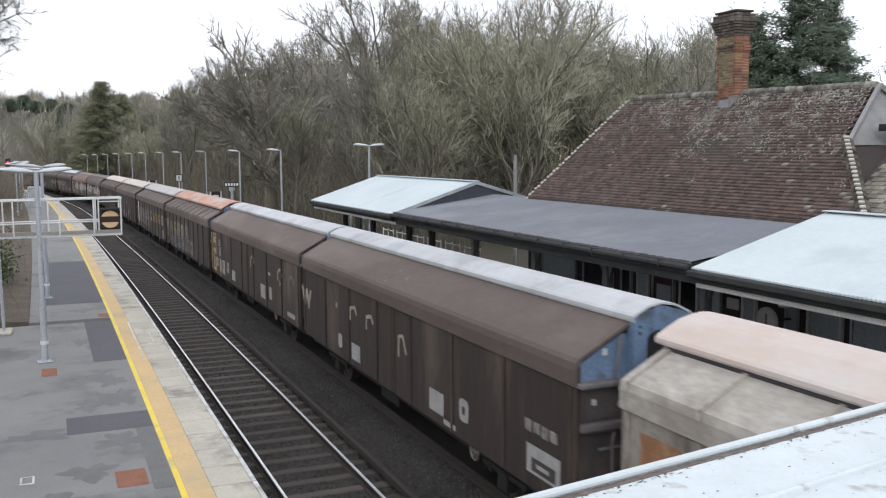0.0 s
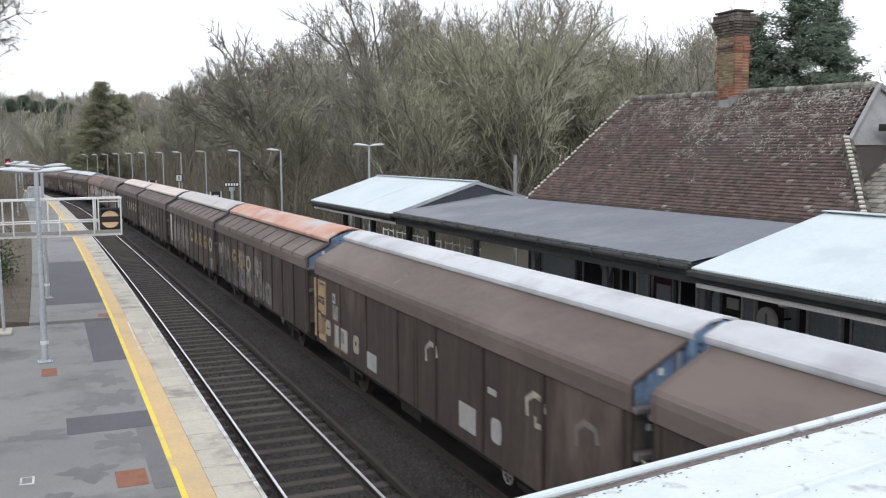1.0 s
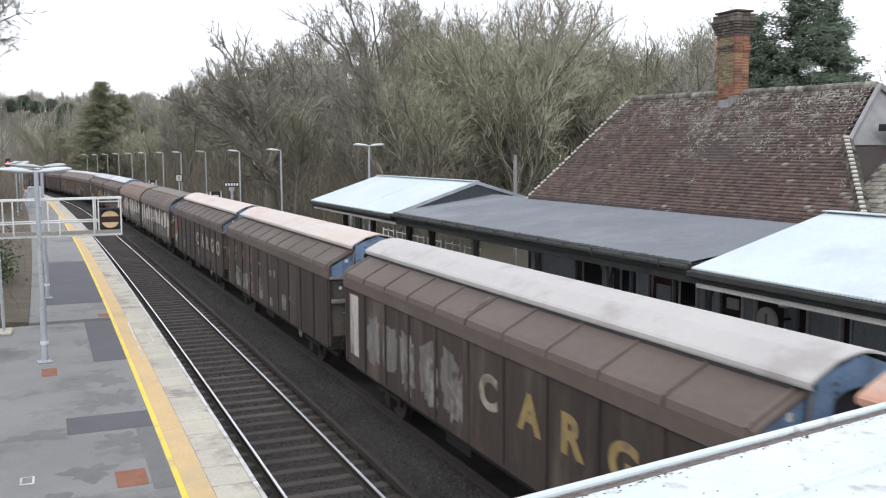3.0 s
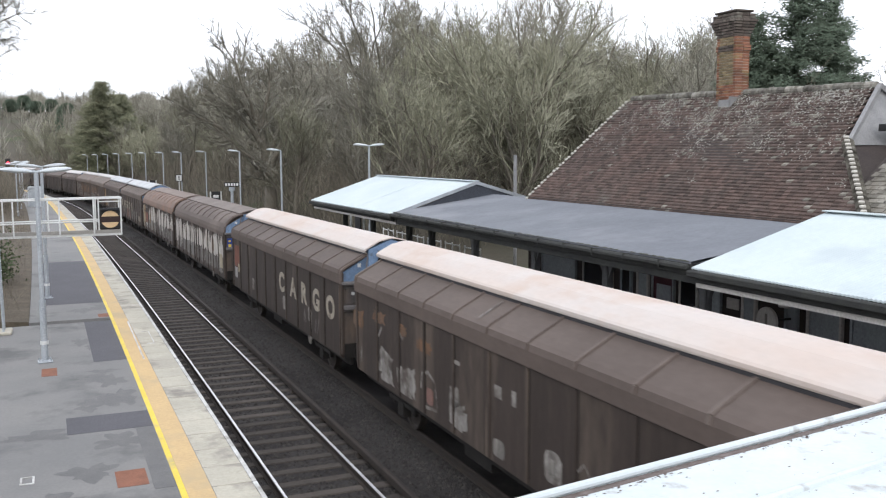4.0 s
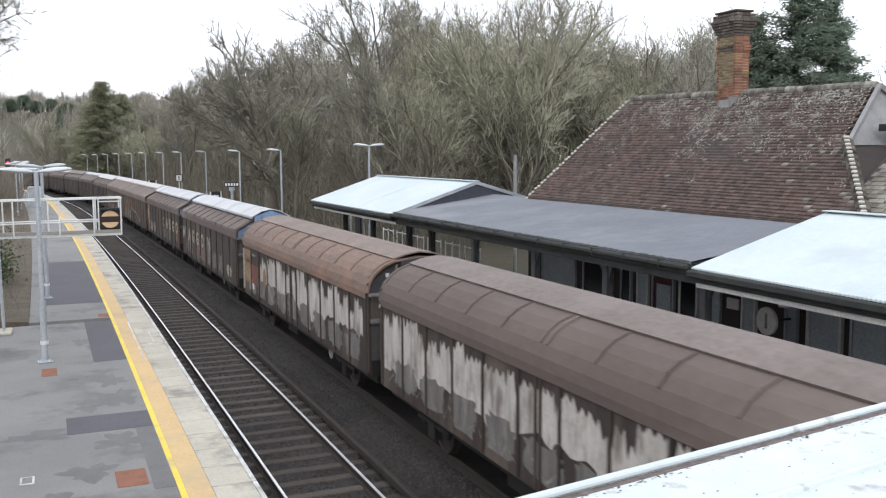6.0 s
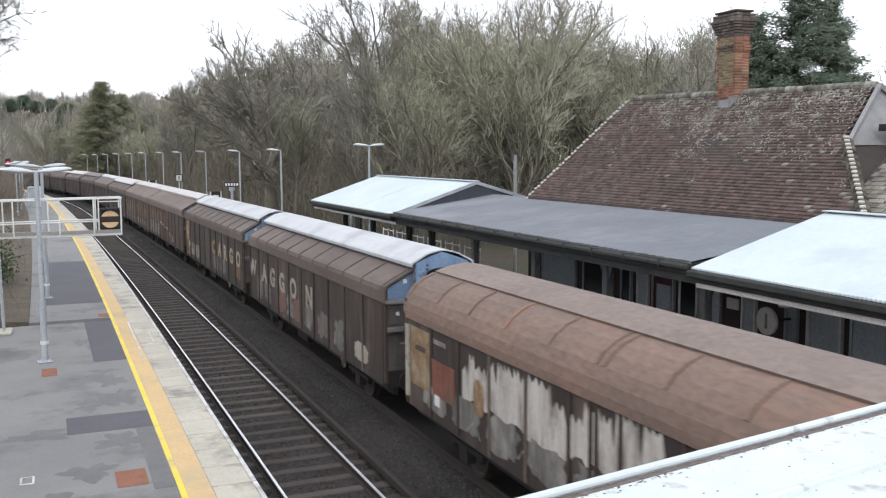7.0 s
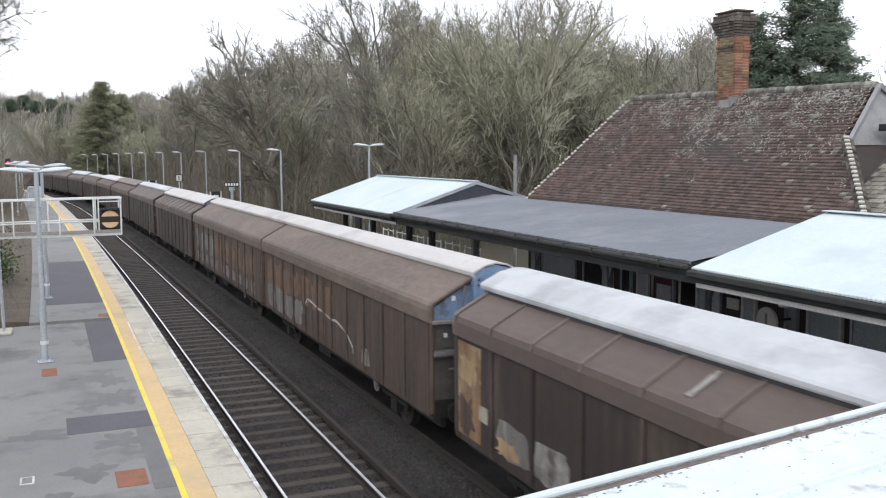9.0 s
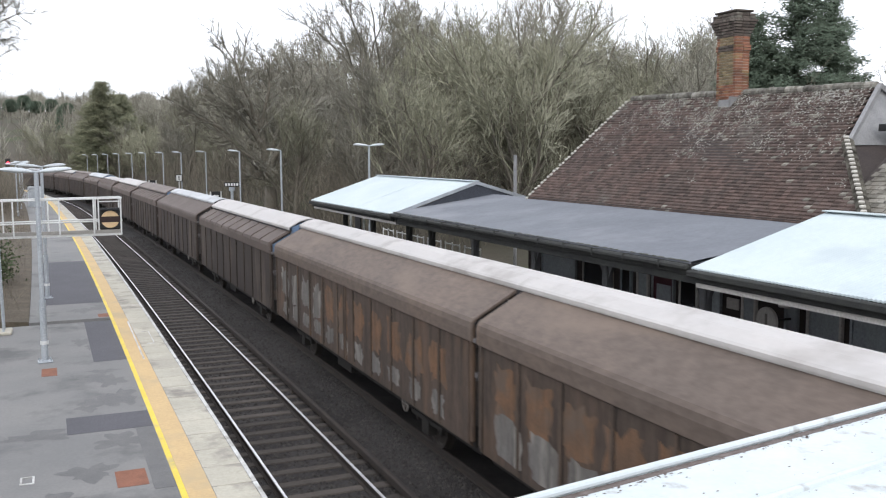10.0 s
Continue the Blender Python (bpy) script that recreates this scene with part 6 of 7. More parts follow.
def drips(w, y0, y1, seed, top=(2.1, 2.58), low=(1.25, 1.7), material=None):
    """White paint with jagged upper edge and a ragged lower edge, in tall uneven strips."""
    rng = random.Random(seed)
    y = y0
    v, f = [], []
    hi, lo = rng.uniform(*top), rng.uniform(*low)
    while y < y1:
        k = rng.uniform(0.10, 0.24)
        nhi = rng.uniform(*top) if rng.random() < 0.75 else hi
        nlo = lo + rng.uniform(-0.16, 0.16)
        nlo = min(max(nlo, low[0]), low[1])
        i = len(v)
        v += [(SIDE - 0.007, y, lo), (SIDE - 0.007, y + k, nlo), (SIDE - 0.007, y + k, nhi - 0.12), (SIDE - 0.007, y + k * rng.uniform(0.3, 0.7), max(hi, nhi)), (SIDE - 0.007, y, hi - 0.12)]
        f.append((i, i + 1, i + 2, i + 3, i + 4))
        y += k
        hi, lo = nhi, nlo
    o = from_lists("paint_patch", v, f, material or M_WHITEPAINT, w, "jagged patch of white paint")
    o["kind"] = "stuff"
    return o


def tag_scrawl(w, y0, y1, z0, z1, seed, material, width=0.05, count=10):
    """Unreadable sprayed tags: crooked strokes side by side."""
    rng = random.Random(seed)
    for k in range(count):
        y = y1 - (k + 0.5) * (y1 - y0) / count
        ry = (y1 - y0) / count * 0.42
        h = (z1 - z0) * rng.uniform(0.55, 0.95)
        zb = z0 + (z1 - z0 - h) * rng.random()
        n = rng.choice((3, 4, 5))
        pts = [(y + ry * (1 - 2 * i / (n - 1)) * rng.uniform(0.3, 1.1), zb + h * ((i + k) % 2) * rng.uniform(0.6, 1.0)) for i in range(n)]
        stroke(w, pts, width * rng.uniform(0.6, 1.1), material)


def build_wagon(shape, cap, label, ribs=11, roof_mat=None, body_mat=None, inner=0):
    body, rib, rr, nr = WM[shape]
    w = thing("goods_wagon", label, "railway wagon", group="goods train")
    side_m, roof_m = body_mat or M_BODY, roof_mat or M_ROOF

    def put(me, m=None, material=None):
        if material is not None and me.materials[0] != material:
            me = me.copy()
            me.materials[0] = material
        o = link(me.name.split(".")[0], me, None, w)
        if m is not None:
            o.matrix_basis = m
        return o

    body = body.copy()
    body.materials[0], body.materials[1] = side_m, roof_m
    link("body", body, None, w)
    rib_own = rib.copy()
    rib_own.materials[0] = side_m
    for i in range(ribs):
        y = -BODY_L / 2 + 0.04 + i * (BODY_L - 0.08) / (ribs - 1)
        put(rib_own, pose(0, y, 0))
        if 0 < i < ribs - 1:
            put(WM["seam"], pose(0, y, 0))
    for y in (-0.07, 0.07):
        link("door_edge", rib_own, None, w).location.y = y
    if rr:
        rr = rr.copy()
        rr.materials[0] = roof_m
        for i in range(nr + 1):
            y = -BODY_L / 2 + 0.04 + i * (BODY_L - 0.08) / nr
            for d in ((-0.09, 0.09) if shape == "round" and i == nr // 2 else (0.0,)):
                put(rr, pose(0, y + d, 0))
    over = 0.02 if shape == "round" else 0.22
    me = WM[{"round": "cap_low", "smooth": "cap_narrow", "ribbed": "cap"}[shape]].copy()
    me.materials.clear()
    link("roof_cap", me, cap, w).scale.y = 1 + 2 * over / BODY_L
    if shape != "round":
        put(WM["lip_shade_narrow" if shape == "smooth" else "seal"])
    portal = WM[{"round": "portal_low", "smooth": "portal", "ribbed": "portal_wide"}[shape]]
    for sgn in (-1, 1):
        m = pose(0, sgn * BODY_L / 2, 0, 0, 0, 0 if sgn < 0 else 180)
        # ends inside a close pair swap blue for dark grey, painting the gap's shade
        end_m = M_ENDGREY if sgn == inner else M_BLUE
        for k in ["end_low", "mid_beam", "beam", "grab_rail", "opening"] + [(q, s) for q in ("hose", "brace", "plate", "bolt") for s in (-1, 1)]:
            put(WM[k], m)
        put(WM["end_top"], m, end_m)
        put(portal, m, end_m)
        put(WM["rim_" + shape], m, roof_m)
        for x in (0.0, 2.475):
            put(WM["corner"], pose(x, sgn * BODY_L / 2 + (0.102 if sgn > 0 else 0), 0), side_m)
        for x in (-0.87, 0.87):
            o = link("buffer", WM["buffer"], None, w)
            o.matrix_basis = pose(x, sgn * (BODY_L / 2 + 0.05), 1.0, 0, 0, 0 if sgn < 0 else 180)
        o = link("coupling", WM["coupling"], None, w)
        o.matrix_basis = pose(0, sgn * (BODY_L / 2 + 0.05), 0.98, 0, 0, 0 if sgn < 0 else 180)
    link("underframe", WM["under"], None, w)
    link("brake_wheel", WM["brake"], None, w)
    axles = []
    for y in (-4.5, 4.5):
        a = link("wheelset", WM["wheelset"], None, w)
        a.location = (0, y, WHEEL_R)
        link("wheel", WM["wheel"], None, a)
        link("wheel", WM["wheel"], None, a).rotation_euler = (0, 0, math.pi)
        axles.append(a)
    return w, axles


# each wagon: distance of its near end at the start, shape, roof cap, ribs, label, roof and side materials
WAGONS = (
    (-4.40, "ribbed", M_CAP_PEACH, 11, "pale grey-roofed sliding-wall goods wagon", M_ROOF_PALE, M_BODY_PALE),
    (10.55, "smooth", M_CAP_WHITE, 8, "brown sliding-wall goods wagon with white cap and blue end", None, None),
    (25.30, "smooth", M_CAP_WHITE, 8, "brown sliding-wall goods wagon with faded lettering", None, None),
    (40.48, "ribbed", M_CAP_ORANGE, 11, "brown ribbed goods wagon with an orange rusted roof cap", None, None),
    (55.17, "ribbed", M_CAP_GREY, 11, "brown ribbed goods wagon with yellow and cream lettering", None, None),
    (70.39, "ribbed", M_CAP_PEACH, 11, "brown ribbed goods wagon with a pale roof cap", None, None),
    (85.39, "ribbed", M_CAP_PEACH, 11, "brown ribbed goods wagon with cream lettering", None, None),
    (100.89, "round", M_CAP_BROWN, 12, "brown round-roofed goods wagon daubed with white paint", None, None),
    (115.56, "round", M_CAP_TAN, 12, "rust-brown round-roofed goods wagon daubed with white paint", M_ROOF_TAN, None),
    (130.62, "ribbed", M_CAP_WHITE, 11, "brown ribbed goods wagon lettered in cream", None, None),
    (145.60, "ribbed", M_CAP_WHITE, 11, "brown ribbed goods wagon with cream lettering and an orange panel", None, None),
    (160.53, "smooth", M_CAP_GREY, 12, "brown smooth-roofed goods wagon with orange paint and a pale crooked line", M_ROOF_DULL, M_BODY_RUST),
    (175.07, "smooth", M_CAP_GREY, 12, "rusty brown smooth-roofed goods wagon with orange patches", M_ROOF_DULL, M_BODY_RUST),
) + tuple((175.07 + 14.95 * (i + 1), ("ribbed", "smooth", "ribbed", "ribbed", "round")[i % 5], (M_CAP_GREY, M_CAP_WHITE, M_CAP_BROWN, M_CAP_GREY)[i % 4], 11, "brown grimed sliding-wall goods wagon far down the train", None, None) for i in range(10))

SPEED, GAIN = 16.0, 0.0012


def travelled(s):
    """How far the train has rolled after s seconds; it gathers a little speed."""
    return SPEED * s + GAIN * s ** 3


TRAIN = []


def make_train():
    for i, (s, shape, cap, ribs, label, roof_m, body_m) in enumerate(WAGONS):
        w, axles = build_wagon(shape, cap, label, ribs, roof_m, body_m, 0 if shape == "ribbed" or i in (1, 2) else 1 if i % 2 else -1)
        w.scale.y = 1.03 if shape == "smooth" else 1.0  # the smooth-roofed kind is a little longer
        TRAIN.append((s, w, axles))
    W = [t[1] for t in TRAIN]
    near, far_ = -BODY_L / 2, BODY_L / 2
    # 0 the pale wagon: an orange panel at its far end
    side_plate("paint_panel", W[0], far_ - 0.30, far_ - 1.28, 1.2, 2.42, M_REDBUFF, label="orange painted panel")
    side_plate("paint_mark", W[0], far_ - 0.5, far_ - 1.0, 1.5, 1.75, M_PLATE)
    # 1 white cap, lettering mostly worn away, plates
    word(W[1], "W", near + 13.5, 1.9, 1.60, 0.5, M_LETTER)
    side_plate("worn_letter", W[1], near + 10.83, near + 10.70, 2.0, 2.12, M_LETTER)
    for y, z, a in ((9.45, 2.0, 1), (8.3, 1.98, 1), (6.3, 1.88, 0)):
        y += near
        pts = [(y + 0.22, z - 0.12), (y + 0.2, z + 0.16), (y - 0.12, z + 0.22), (y - 0.24, z + 0.06)] if a else [(y + 0.24, z - 0.22), (y + 0.2, z + 0.2), (y, z + 0.24), (y - 0.2, z - 0.1)]
        stroke(W[1], pts, 0.09, M_LETTER, name="worn_letter")
    side_plate("notice_plate", W[1], near + 9.6, near + 9.0, 0.98, 1.36, M_PLATE)
    side_plate("notice_plate", W[1], near + 4.95, near + 4.3, 1.02, 1.42, M_PLATE)
    blot(W[1], near + 10.5, 1.23, 0.15, 0.17, M_PLATE, 3, jag=0.05, name="painted_disc")
    blot(W[1], near + 3.45, 1.36, 0.18, 0.2, M_PLATE, 4, jag=0.05, name="painted_disc")
    blot(W[1], near + 3.45, 1.36, 0.06, 0.07, M_DARKINK, 4, 0.007, 0.05, "painted_disc")
    side_plate("number_bar", W[1], near + 4.3, near + 3.8, 0.90, 0.99, M_PLATE)
    for k in range(4):
        side_plate("number_bar", W[1], near + 1.3 - k * 0.24, near + 1.12 - k * 0.24, 1.66 + 0.02 * (k % 2), 1.84, M_FADED)
    side_plate("notice_plate", W[1], near + 1.25, near + 0.3, 1.05, 1.48, M_PLATE)
    side_plate("number_bar", W[1], near + 1.1, near + 0.42, 1.1, 1.3, M_DARKINK, 0.008)
    side_plate("number_bar", W[1], near + 0.95, near + 0.6, 1.17, 1.23, M_PLATE, 0.011)
    # 2 the same in the other half
    for y, z in ((6.05, 2.0), (2.2, 2.0), (0.85, 1.95)):
        y += near
        stroke(W[2], [(y - 0.26, z + 0.04), (y - 0.2, z + 0.22), (y + 0.05, z + 0.25), (y + 0.26, z + 0.12), (y + 0.24, z - 0.12)], 0.1, M_LETTER if y > 1.5 + near else M_GREYPAINT, name="worn_letter")
    stroke(W[2], [(near + 1.95, 1.82), (near + 2.2, 1.80), (near + 2.2, 1.93)], 0.09, M_LETTER, name="worn_letter")
    side_plate("number_bar", W[2], near + 3.75, near + 3.45, 1.9, 2.0, M_PLATE)
    side_plate("notice_plate", W[2], near + 9.75, near + 9.1, 1.0, 1.38, M_PLATE)
    side_plate("notice_plate", W[2], near + 4.85, near + 4.2, 1.05, 1.5, M_PLATE)
    blot(W[2], near + 3.45, 1.35, 0.18, 0.2, M_PLATE, 6, jag=0.05, name="painted_disc")
    side_plate("notice_plate", W[2], near + 1.35, near + 0.5, 0.98, 1.12, M_PLATE)
    side_plate("paint_panel", W[2], near + 13.98, near + 12.92, 0.95, 2.5, M_SAND, label="sandy buff painted panel")
    blot(W[2], near + 13.3, 1.35, 0.3, 0.3, M_ORANGEBOX, 7, 0.006, 0.5)
    for k, (y, z, w_, h_) in enumerate(((13.45, 2.38, 0.45, 0.05), (13.55, 2.02, 0.5, 0.06), (13.6, 1.90, 0.28, 0.09), (13.25, 1.88, 0.2, 0.12), (13.65, 1.62, 0.3, 0.07), (13.35, 1.55, 0.55, 0.09), (13.05, 1.48, 0.2, 0.05))):
        side_plate("ink_bar", W[2], near + y, near + y - w_, z, z + h_, M_DARKINK, 0.009)
    blot(W[2], near + 12.72, 1.36, 0.2, 0.2, M_LETTER, 8, 0.012, 0.03, name="painted_disc")
    side_plate("number_bar", W[2], near + 12.8, near + 12.62, 1.33, 1.37, M_DARKINK, 0.015)
    side_plate("dark_panel", W[2], near + 12.86, near + 12.62, 0.98, 1.12, M_DARKINK)
    side_plate("notice_plate", W[2], near + 12.32, near + 12.1, 2.06, 2.30, M_PLATE)
    side_plate("number_bar", W[2], near + 12.24, near + 12.18, 2.12, 2.24, M_DARKINK, 0.008)
    side_plate("notice_plate", W[2], near + 12.32, near + 11.9, 1.66, 2.02, M_FADED)
    side_plate("paint_panel", W[2], near + 12.2, near + 11.15, 1.0, 1.55, M_PLATE, label="framed cream panel")
    side_plate("grey_square", W[2], near + 11.85, near + 11.42, 1.2, 1.48, M_GREYPAINT, 0.008)
    side_plate("worn_lining", W[2], near + 12.2, near + 12.12, 1.0, 1.55, M_SAND, 0.009)
    side_plate("worn_lining", W[2], near + 12.11, near + 11.15, 1.0, 1.05, M_SAND, 0.009)
    blot(W[2], near + 10.5, 1.36, 0.2, 0.21, M_LETTER, 9, 0.006, 0.05, name="painted_disc")
    side_plate("number_bar", W[2], near + 10.54, near + 10.45, 1.33, 1.44, M_DARKINK, 0.010)
    roof_streak(W[1], near + 7.6, 0.07)
    roof_streak(W[1], near + 6.9, 0.10, 0.25, 0.5)
    roof_streak(W[2], near + 8.3, 0.07)
    roof_streak(W[10], near + 7.5, 0.12)
    roof_streak(W[10], near + 5.6, 0.05, 0.0, 0.3)
    roof_streak(W[4], near + 7.0, 0.06)
    # 3 heavy white and grey tags, traces of lettering
    lettering(W[3], "WAGGON", WAGGON_Y, 1.66, 0.56, (M_FADED, M_FADED, M_LETTER_Y, M_LETTER_Y, M_LETTER, M_FADED))
    # large sprayed letters over the lower half, filled grey inside pale outlines
    for ch, y in zip("PAND", (13.15, 11.95, 10.85, 9.75)):
        for size, m, d, z in ((0.98, M_FADED, 0.006, 0.88), (0.86, M_GREYPAINT, 0.012, 0.93)):
            word(W[3], ch, near + y, 1, z, size, m)
            W[3].children[-1].location.x = SIDE - 0.008 - d
    for k, y in enumerate((8.7, 7.7, 6.7, 5.7, 4.6)):
        blot(W[3], near + y, 1.3, 0.42, 0.36, M_FADED, 300 + k, 0.008, 0.25)
        blot(W[3], near + y, 1.3, 0.34, 0.29, M_GREYPAINT, 300 + k, 0.014, 0.25)
        blot(W[3], near + y + 0.05, 1.35, 0.09, 0.1, M_DARKINK, 320 + k, 0.018, 0.25)
    blot(W[3], near + 9.2, 1.25, 0.22, 0.2, M_BLUETAG, 331, 0.020, 0.4)
    for k, y in enumerate((12.4, 9.0, 8.4, 6.5)):
        blot(W[3], near + y, 2.0, 0.4, 0.28, M_GREYPAINT, 520 + k, 0.003, 0.6)
    # 4 CARGO at the near end, tags below
    lettering(W[4], "CARGO", CARGO_Y, 1.66, 0.56, (M_LETTER, M_LETTER_Y, M_LETTER_Y, M_LETTER_Y, M_LETTER))
    for k in range(5):
        blot(W[4], 4.9 - k * 1.05, 1.7, 0.4, 0.5, M_GREYPAINT, 50 + k, 0.003)
    side_plate("paint_panel", W[4], far_ - 0.3, far_ - 0.9, 1.1, 2.5, M_WHITEPAINT, label="pale painted panel")
    side_plate("paint_panel", W[4], near + 0.3, near + 0.95, 0.9, 1.34, M_FADED, 0.006, "pale smeared panel")
    for k, y in enumerate((9.6, 8.4, 7.3)):
        blot(W[4], near + y, 1.5, 0.3, 0.42, M_FADED, 61 + k, 0.004, 0.6)
    # 5 dark, with pale smears low on its far half and worn marks along it
    for k, (y, z, ry, rz) in enumerate(((13.6, 2.0, 0.32, 0.22), (12.2, 2.25, 0.36, 0.12), (10.8, 2.22, 0.25, 0.10), (9.6, 2.12, 0.3, 0.12))):
        blot(W[5], near + y, z, ry, rz, M_ORANGEPAINT, 400 + k, 0.003, 0.6)
    for k, (y, z, ry, rz) in enumerate(((11.75, 1.28, 0.42, 0.34), (10.55, 1.22, 0.48, 0.33), (8.05, 1.2, 0.36, 0.26), (8.2, 1.5, 0.18, 0.22))):
        blot(W[5], near + y, z, ry, rz, M_FADED, 70 + k, 0.004, 0.45)
    stroke(W[5], [(near + 9.75, 1.3), (near + 9.7, 1.6), (near + 9.4, 1.68), (near + 9.05, 1.55), (near + 8.95, 1.05), (near + 9.5, 0.99)], 0.07, M_FADED, name="paint_stroke")
    blot(W[5], near + 9.33, 1.23, 0.16, 0.16, M_PINKPAINT, 411, jag=0.05, name="painted_disc")
    tag_scrawl(W[5], near + 13.3, near + 13.75, 1.05, 1.45, 75, M_FADED, 0.05, 2)
    stroke(W[5], [(near + 12.2, 1.85), (near + 12.0, 2.08)], 0.07, M_FADED, name="paint_stroke")
    stroke(W[5], [(near + 10.95, 2.18), (near + 10.75, 2.06), (near + 10.65, 2.1)], 0.06, M_FADED, name="paint_stroke")
    side_plate("notice_plate", W[5], near + 8.2, near + 7.95, 2.1, 2.17, M_FADED)
    side_plate("notice_plate", W[5], near + 6.6, near + 6.35, 1.9, 2.1, M_FADED)
    side_plate("notice_plate", W[5], near + 6.0, near + 5.86, 1.9, 2.14, M_FADED)
    blot(W[5], near + 6.45, 1.09, 0.2, 0.15, M_GREYPAINT, 412, jag=0.1)
    blot(W[5], near + 4.74, 1.32, 0.24, 0.24, M_FADED, 410, 0.003, 0.05, name="painted_disc")
    blot(W[5], near + 4.74, 1.34, 0.09, 0.1, M_GREYPAINT, 413, 0.008, 0.1, name="painted_disc")
    tag_scrawl(W[5], near + 3.3, near + 4.1, 1.4, 1.7, 76, M_FADED, 0.04, 2)
    roof_streak(W[5], near + 7.35, 0.06)
    # 6 CARGO in cream
    lettering(W[6], "CARGO", CARGO_Y, 1.66, 0.56, [M_LETTER] * 5)
    for y, z in ((-1.1, 1.32), (-4.0, 1.42), (3.3, 1.32)):
        blot(W[6], y, z, 0.17, 0.2, M_FADED, int(80 + y), jag=0.05, name="painted_disc")
    tag_scrawl(W[6], -5.0, -3.2, 1.0, 1.7, 83, M_FADED, 0.05, 3)
    side_plate("paint_panel", W[6], far_ - 0.3, far_ - 1.15, 1.62, 2.4, M_REDBOX, label="rusty orange panel")
    side_plate("notice_plate", W[6], far_ - 0.35, far_ - 0.8, 1.2, 1.58, M_PLATE)
    side_plate("notice_plate", W[6], far_ - 0.95, far_ - 1.2, 1.45, 1.75, M_BUFFBOX, 0.006)
    # 7, 8 round-roofed pair in jagged white
    for n, (y0, y1) in ((7, (near + 0.3, far_ - 0.3)), (8, (near + 0.3, far_ - 2.75))):
        drips(W[n], y0, y1, 90 + n)
        for k in range(9):
            blot(W[n], y0 + 0.8 + k * 1.4, 1.3, 0.55, 0.3, M_GREYPAINT, 95 + 10 * n + k, 0.0065)
        tag_scrawl(W[n], y0 + 2, y1, 1.0, 1.45, 97 + n, M_FADED, 0.035, 9)
    blot(W[7], near + 2.6, 1.95, 0.22, 0.3, M_ORANGEPAINT, 120, 0.008, 0.1)
    side_plate("notice_plate", W[7], near + 0.45, near + 1.05, 1.2, 1.75, M_BUFFBOX, 0.010)
    o = part("warning_plate", boxes((-1.17, -0.98, near - 0.14, near - 0.115, 2.05, 2.45)), M_BLUEPLATE, W[7], "blue warning plate with orange flash")
    part("flash", boxes((-1.13, -1.02, near - 0.15, near - 0.142, 2.10, 2.22), (-1.11, -1.04, near - 0.15, near - 0.142, 2.3, 2.38)), M_YELLOW, W[7], "orange flash")
    side_plate("paint_panel", W[8], far_ - 0.25, far_ - 1.25, 1.3, 2.42, M_ORANGEBOX, 0.009, "rusty orange panel")
    side_plate("corner_plate", W[8], far_ - 0.005, far_ - 0.18, 1.0, 2.42, M_LETTER, 0.036)
    side_plate("number_bar", W[8], far_ - 0.5, far_ - 1.0, 2.0, 2.1, M_DARKINK, 0.012)
    side_plate("notice_plate", W[8], far_ - 1.2, far_ - 1.35, 1.3, 1.45, M_PLATE, 0.012)
    side_plate("paint_panel", W[8], near + 12.5, near + 11.35, 1.32, 1.98, M_REDBOX, 0.009, "dull red painted panel")
    side_plate("notice_plate", W[8], near + 12.3, near + 11.75, 2.28, 2.36, M_FADED, 0.009)
    side_plate("number_bar", W[8], near + 12.25, near + 12.02, 1.14, 1.34, M_WHITE_RAIL, 0.014)
    blot(W[8], near + 10.35, 1.72, 0.2, 0.3, M_ORANGEBOX, 530, 0.012, 0.08, name="painted_disc")
    # 9 WAGGON, pink and white tags
    lettering(W[9], "WAGGON", WAGGON_Y, 1.64, 0.56, [M_LETTER] * 6)
    for k, (y, m) in enumerate(((2.2, M_PINKPAINT), (1.2, M_FADED), (0.4, M_PINKPAINT), (-0.8, M_GREYPAINT), (-2.2, M_GREYPAINT), (-3.6, M_GREYPAINT), (5.4, M_GREYPAINT), (4.2, M_GREYPAINT))):
        blot(W[9], y, 1.35, 0.42, 0.33, m, 130 + k, 0.003, 0.6)
        tag_scrawl(W[9], y - 0.5, y + 0.5, 1.0, 1.75, 140 + k, M_FADED if k % 2 else M_PINKPAINT, 0.05, 3)
    blot(W[9], -5.3, 1.25, 0.5, 0.2, M_LETTER, 150, 0.005, 0.25)
    # 10 CARGO, orange panel at both ends
    lettering(W[10], "CARGO", CARGO_Y, 1.64, 0.56, (M_LETTER_Y, M_BUFFBOX, M_BUFFBOX, M_BUFFBOX, M_BUFFBOX))
    side_plate("paint_panel", W[10], near + 13.75, near + 12.72, 0.95, 2.55, M_ORANGEBOX, label="rusty orange panel")
    blot(W[10], near + 13.3, 1.3, 0.3, 0.28, M_BODY_RUST, 168, 0.007, 0.6)
    blot(W[10], near + 13.2, 2.1, 0.3, 0.25, M_SAND, 169, 0.007, 0.6)
    tag_scrawl(W[10], near + 12.8, near + 13.4, 1.6, 2.1, 159, M_FADED, 0.04, 2)
    side_plate("notice_plate", W[10], near + 12.78, near + 12.45, 1.36, 1.62, M_LETTER, 0.012)
    for k, y in enumerate((11.58, 10.4, 5.6, 4.0)):
        blot(W[10], near + y, 1.3, 0.5, 0.3, M_FADED if k == 1 else M_GREYPAINT, 160 + k, 0.003, 0.2)
    blot(W[10], near + 11.75, 1.15, 0.32, 0.14, M_SAND, 166, 0.007, 0.6)
    blot(W[10], -5.9, 1.45, 0.42, 0.3, M_ORANGEPAINT, 165)
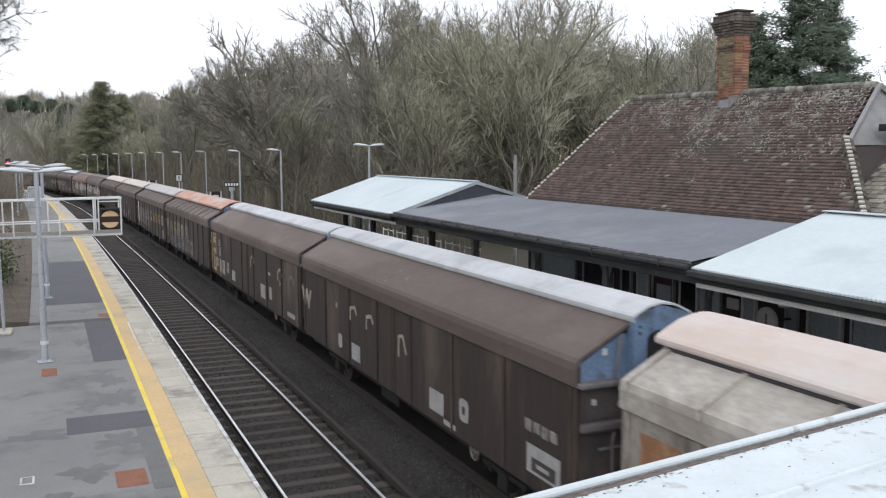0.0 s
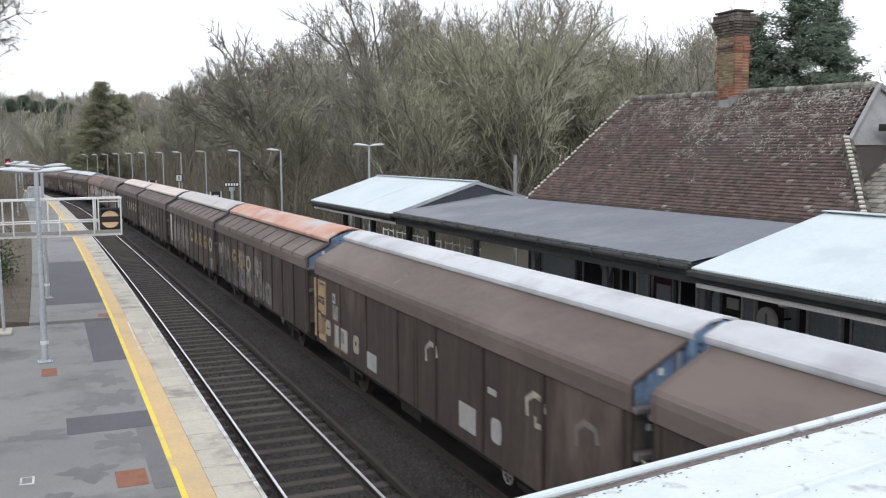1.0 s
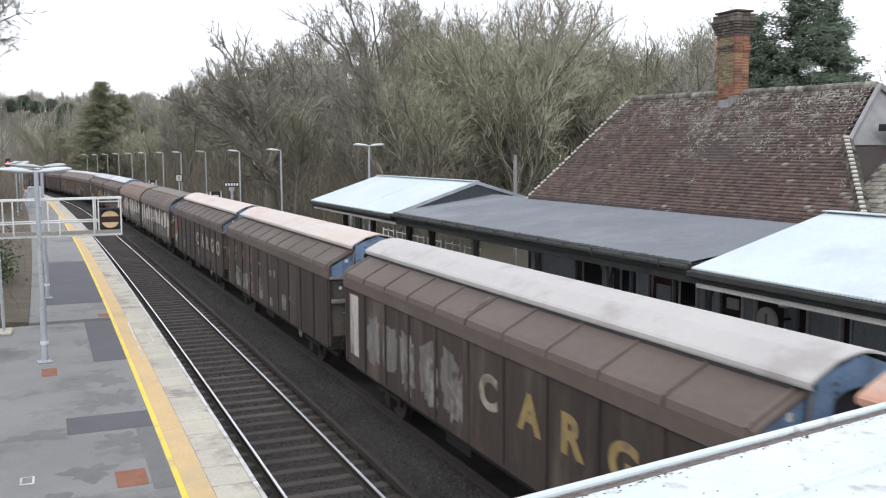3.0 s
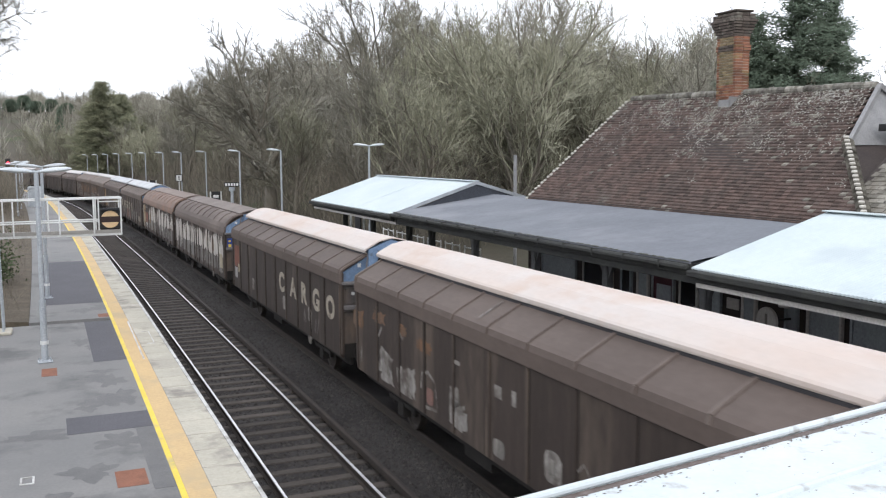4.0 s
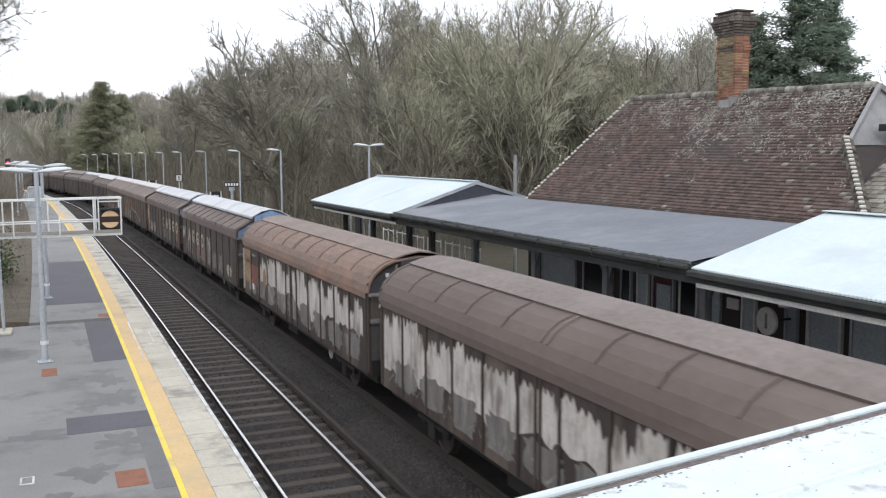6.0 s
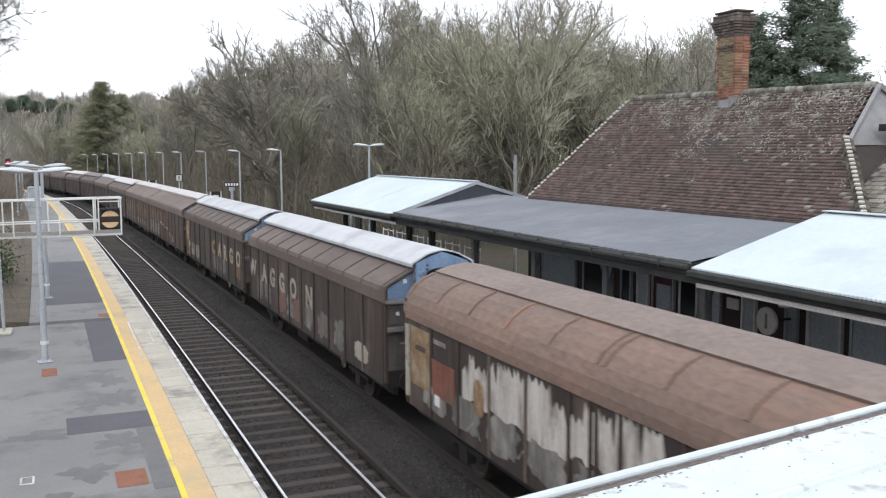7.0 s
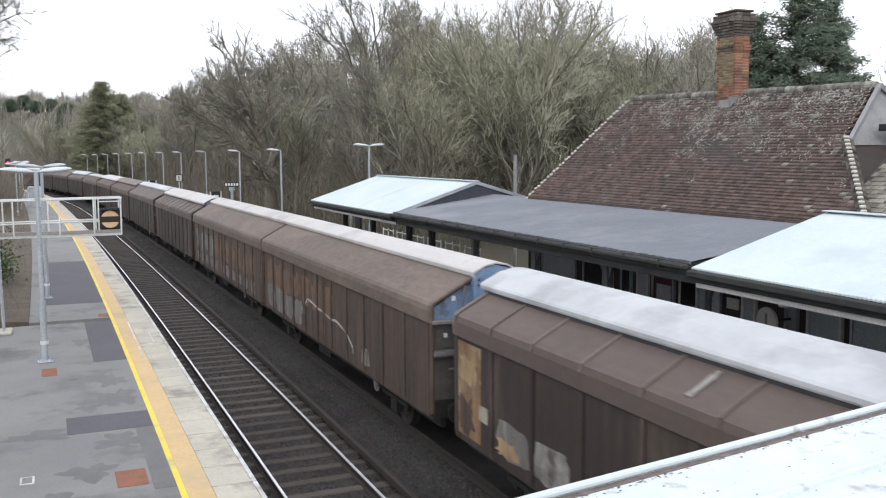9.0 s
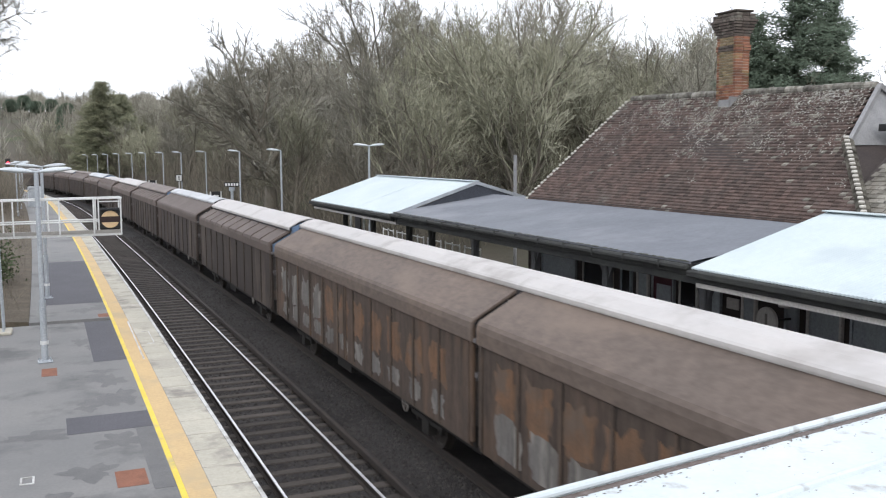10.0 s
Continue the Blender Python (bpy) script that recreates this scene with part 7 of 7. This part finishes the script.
    # 11 orange patches and a crooked pale line
    for k in range(7):
        blot(W[11], 6.0 - k * 1.05, 2.0, 0.4, 0.38, M_ORANGEPAINT, 170 + k, 0.003, 0.5)
    for k in range(4):
        blot(W[11], 5.9 - k * 1.1, 1.3, 0.45, 0.35, M_GREYPAINT, 178 + k, 0.004, 0.3)
    stroke(W[11], [(2.0, 1.35), (1.9, 1.6), (1.6, 1.82), (1.2, 1.8), (0.6, 1.72), (0.1, 1.7), (-0.6, 1.62), (-1.0, 1.66), (-1.6, 1.56), (-2.0, 1.42), (-2.3, 1.25), (-2.3, 1.12)], 0.06, M_WHITEPAINT)
    tag_scrawl(W[11], -3.5, -2.9, 1.0, 1.6, 182, M_WHITEPAINT, 0.05, 3)
    for k in range(11):
        blot(W[12], 5.8 - k * 1.13, 1.95 - 0.1 * (k % 2), 0.38, 0.4, M_ORANGEPAINT if k > 3 else M_GREYPAINT, 190 + k, 0.003, 0.5)
        blot(W[12], 5.8 - k * 1.13, 1.2, 0.3, 0.2, M_GREYPAINT, 210 + k, 0.003, 0.5)


make_train()


# ---- small pieces of the platform edge ----
def make_edge_pieces():
    rng = random.Random(6)
    holder = thing("platform_edge", "pale concrete coping and tan paving along the platform edge", "coping", kind="structure")
    cop = {}
    for name, b, m in (("coping_slab", (-0.29, 0.29, -0.44, 0.44, -0.055, 0.002), M_COPING), ("white_edge", (-0.035, 0.035, -0.44, 0.44, -0.06, 0.004), M_WHITE_EDGE)):
        bm = boxes(b, bevel=0.006)
        me = bpy.data.meshes.new(name)
        bm.to_mesh(me)
        bm.free()
        me.materials.append(m)
        cop[name] = me
    for i in range(150):
        s = 3 + i * 0.9
        for name, lat in (("white_edge", -1.575), ("coping_slab", -1.905)):
            x, y, th = along(s, lat)
            link(name, cop[name], None, holder).matrix_basis = pose(x, y, PLAT + rng.uniform(-0.002, 0.003), 0, 0, math.degrees(th) + rng.uniform(-0.15, 0.15))
    sweep("tan_strip", [(-2.2, PLAT - 0.05), (-2.2, PLAT + 0.004), (-2.558, PLAT + 0.004), (-2.558, PLAT - 0.05)], -8, 150, 1.5, M_TAN, holder, "tan painted strip")


make_edge_pieces()


# ---- motion: every wagon follows the line, its wheels roll ----
def motions():
    times = [i * 0.25 for i in range(41)]
    frames = [i / 30 for i in range(301)]
    for s0, w, axles in TRAIN:
        rows = []
        for t in times:
            mid = s0 - travelled(t) + BODY_L / 2 * w.scale.y
            xa, ya, _ = along(mid - 4.5, FAR)
            xb, yb, _ = along(mid + 4.5, FAR)
            rows.append((t, pose((xa + xb) / 2, (ya + yb) / 2, 0.0, 0, 0, math.degrees(math.atan2(-(xb - xa), yb - ya)))))
        walk(w, rows)
        if s0 - 160 > 60:
            continue
        for a in axles:
            y = a.location.y
            walk(a, [(t, pose(0, y, WHEEL_R, math.degrees(travelled(t) / WHEEL_R), 0, 0)) for t in frames])


motions()
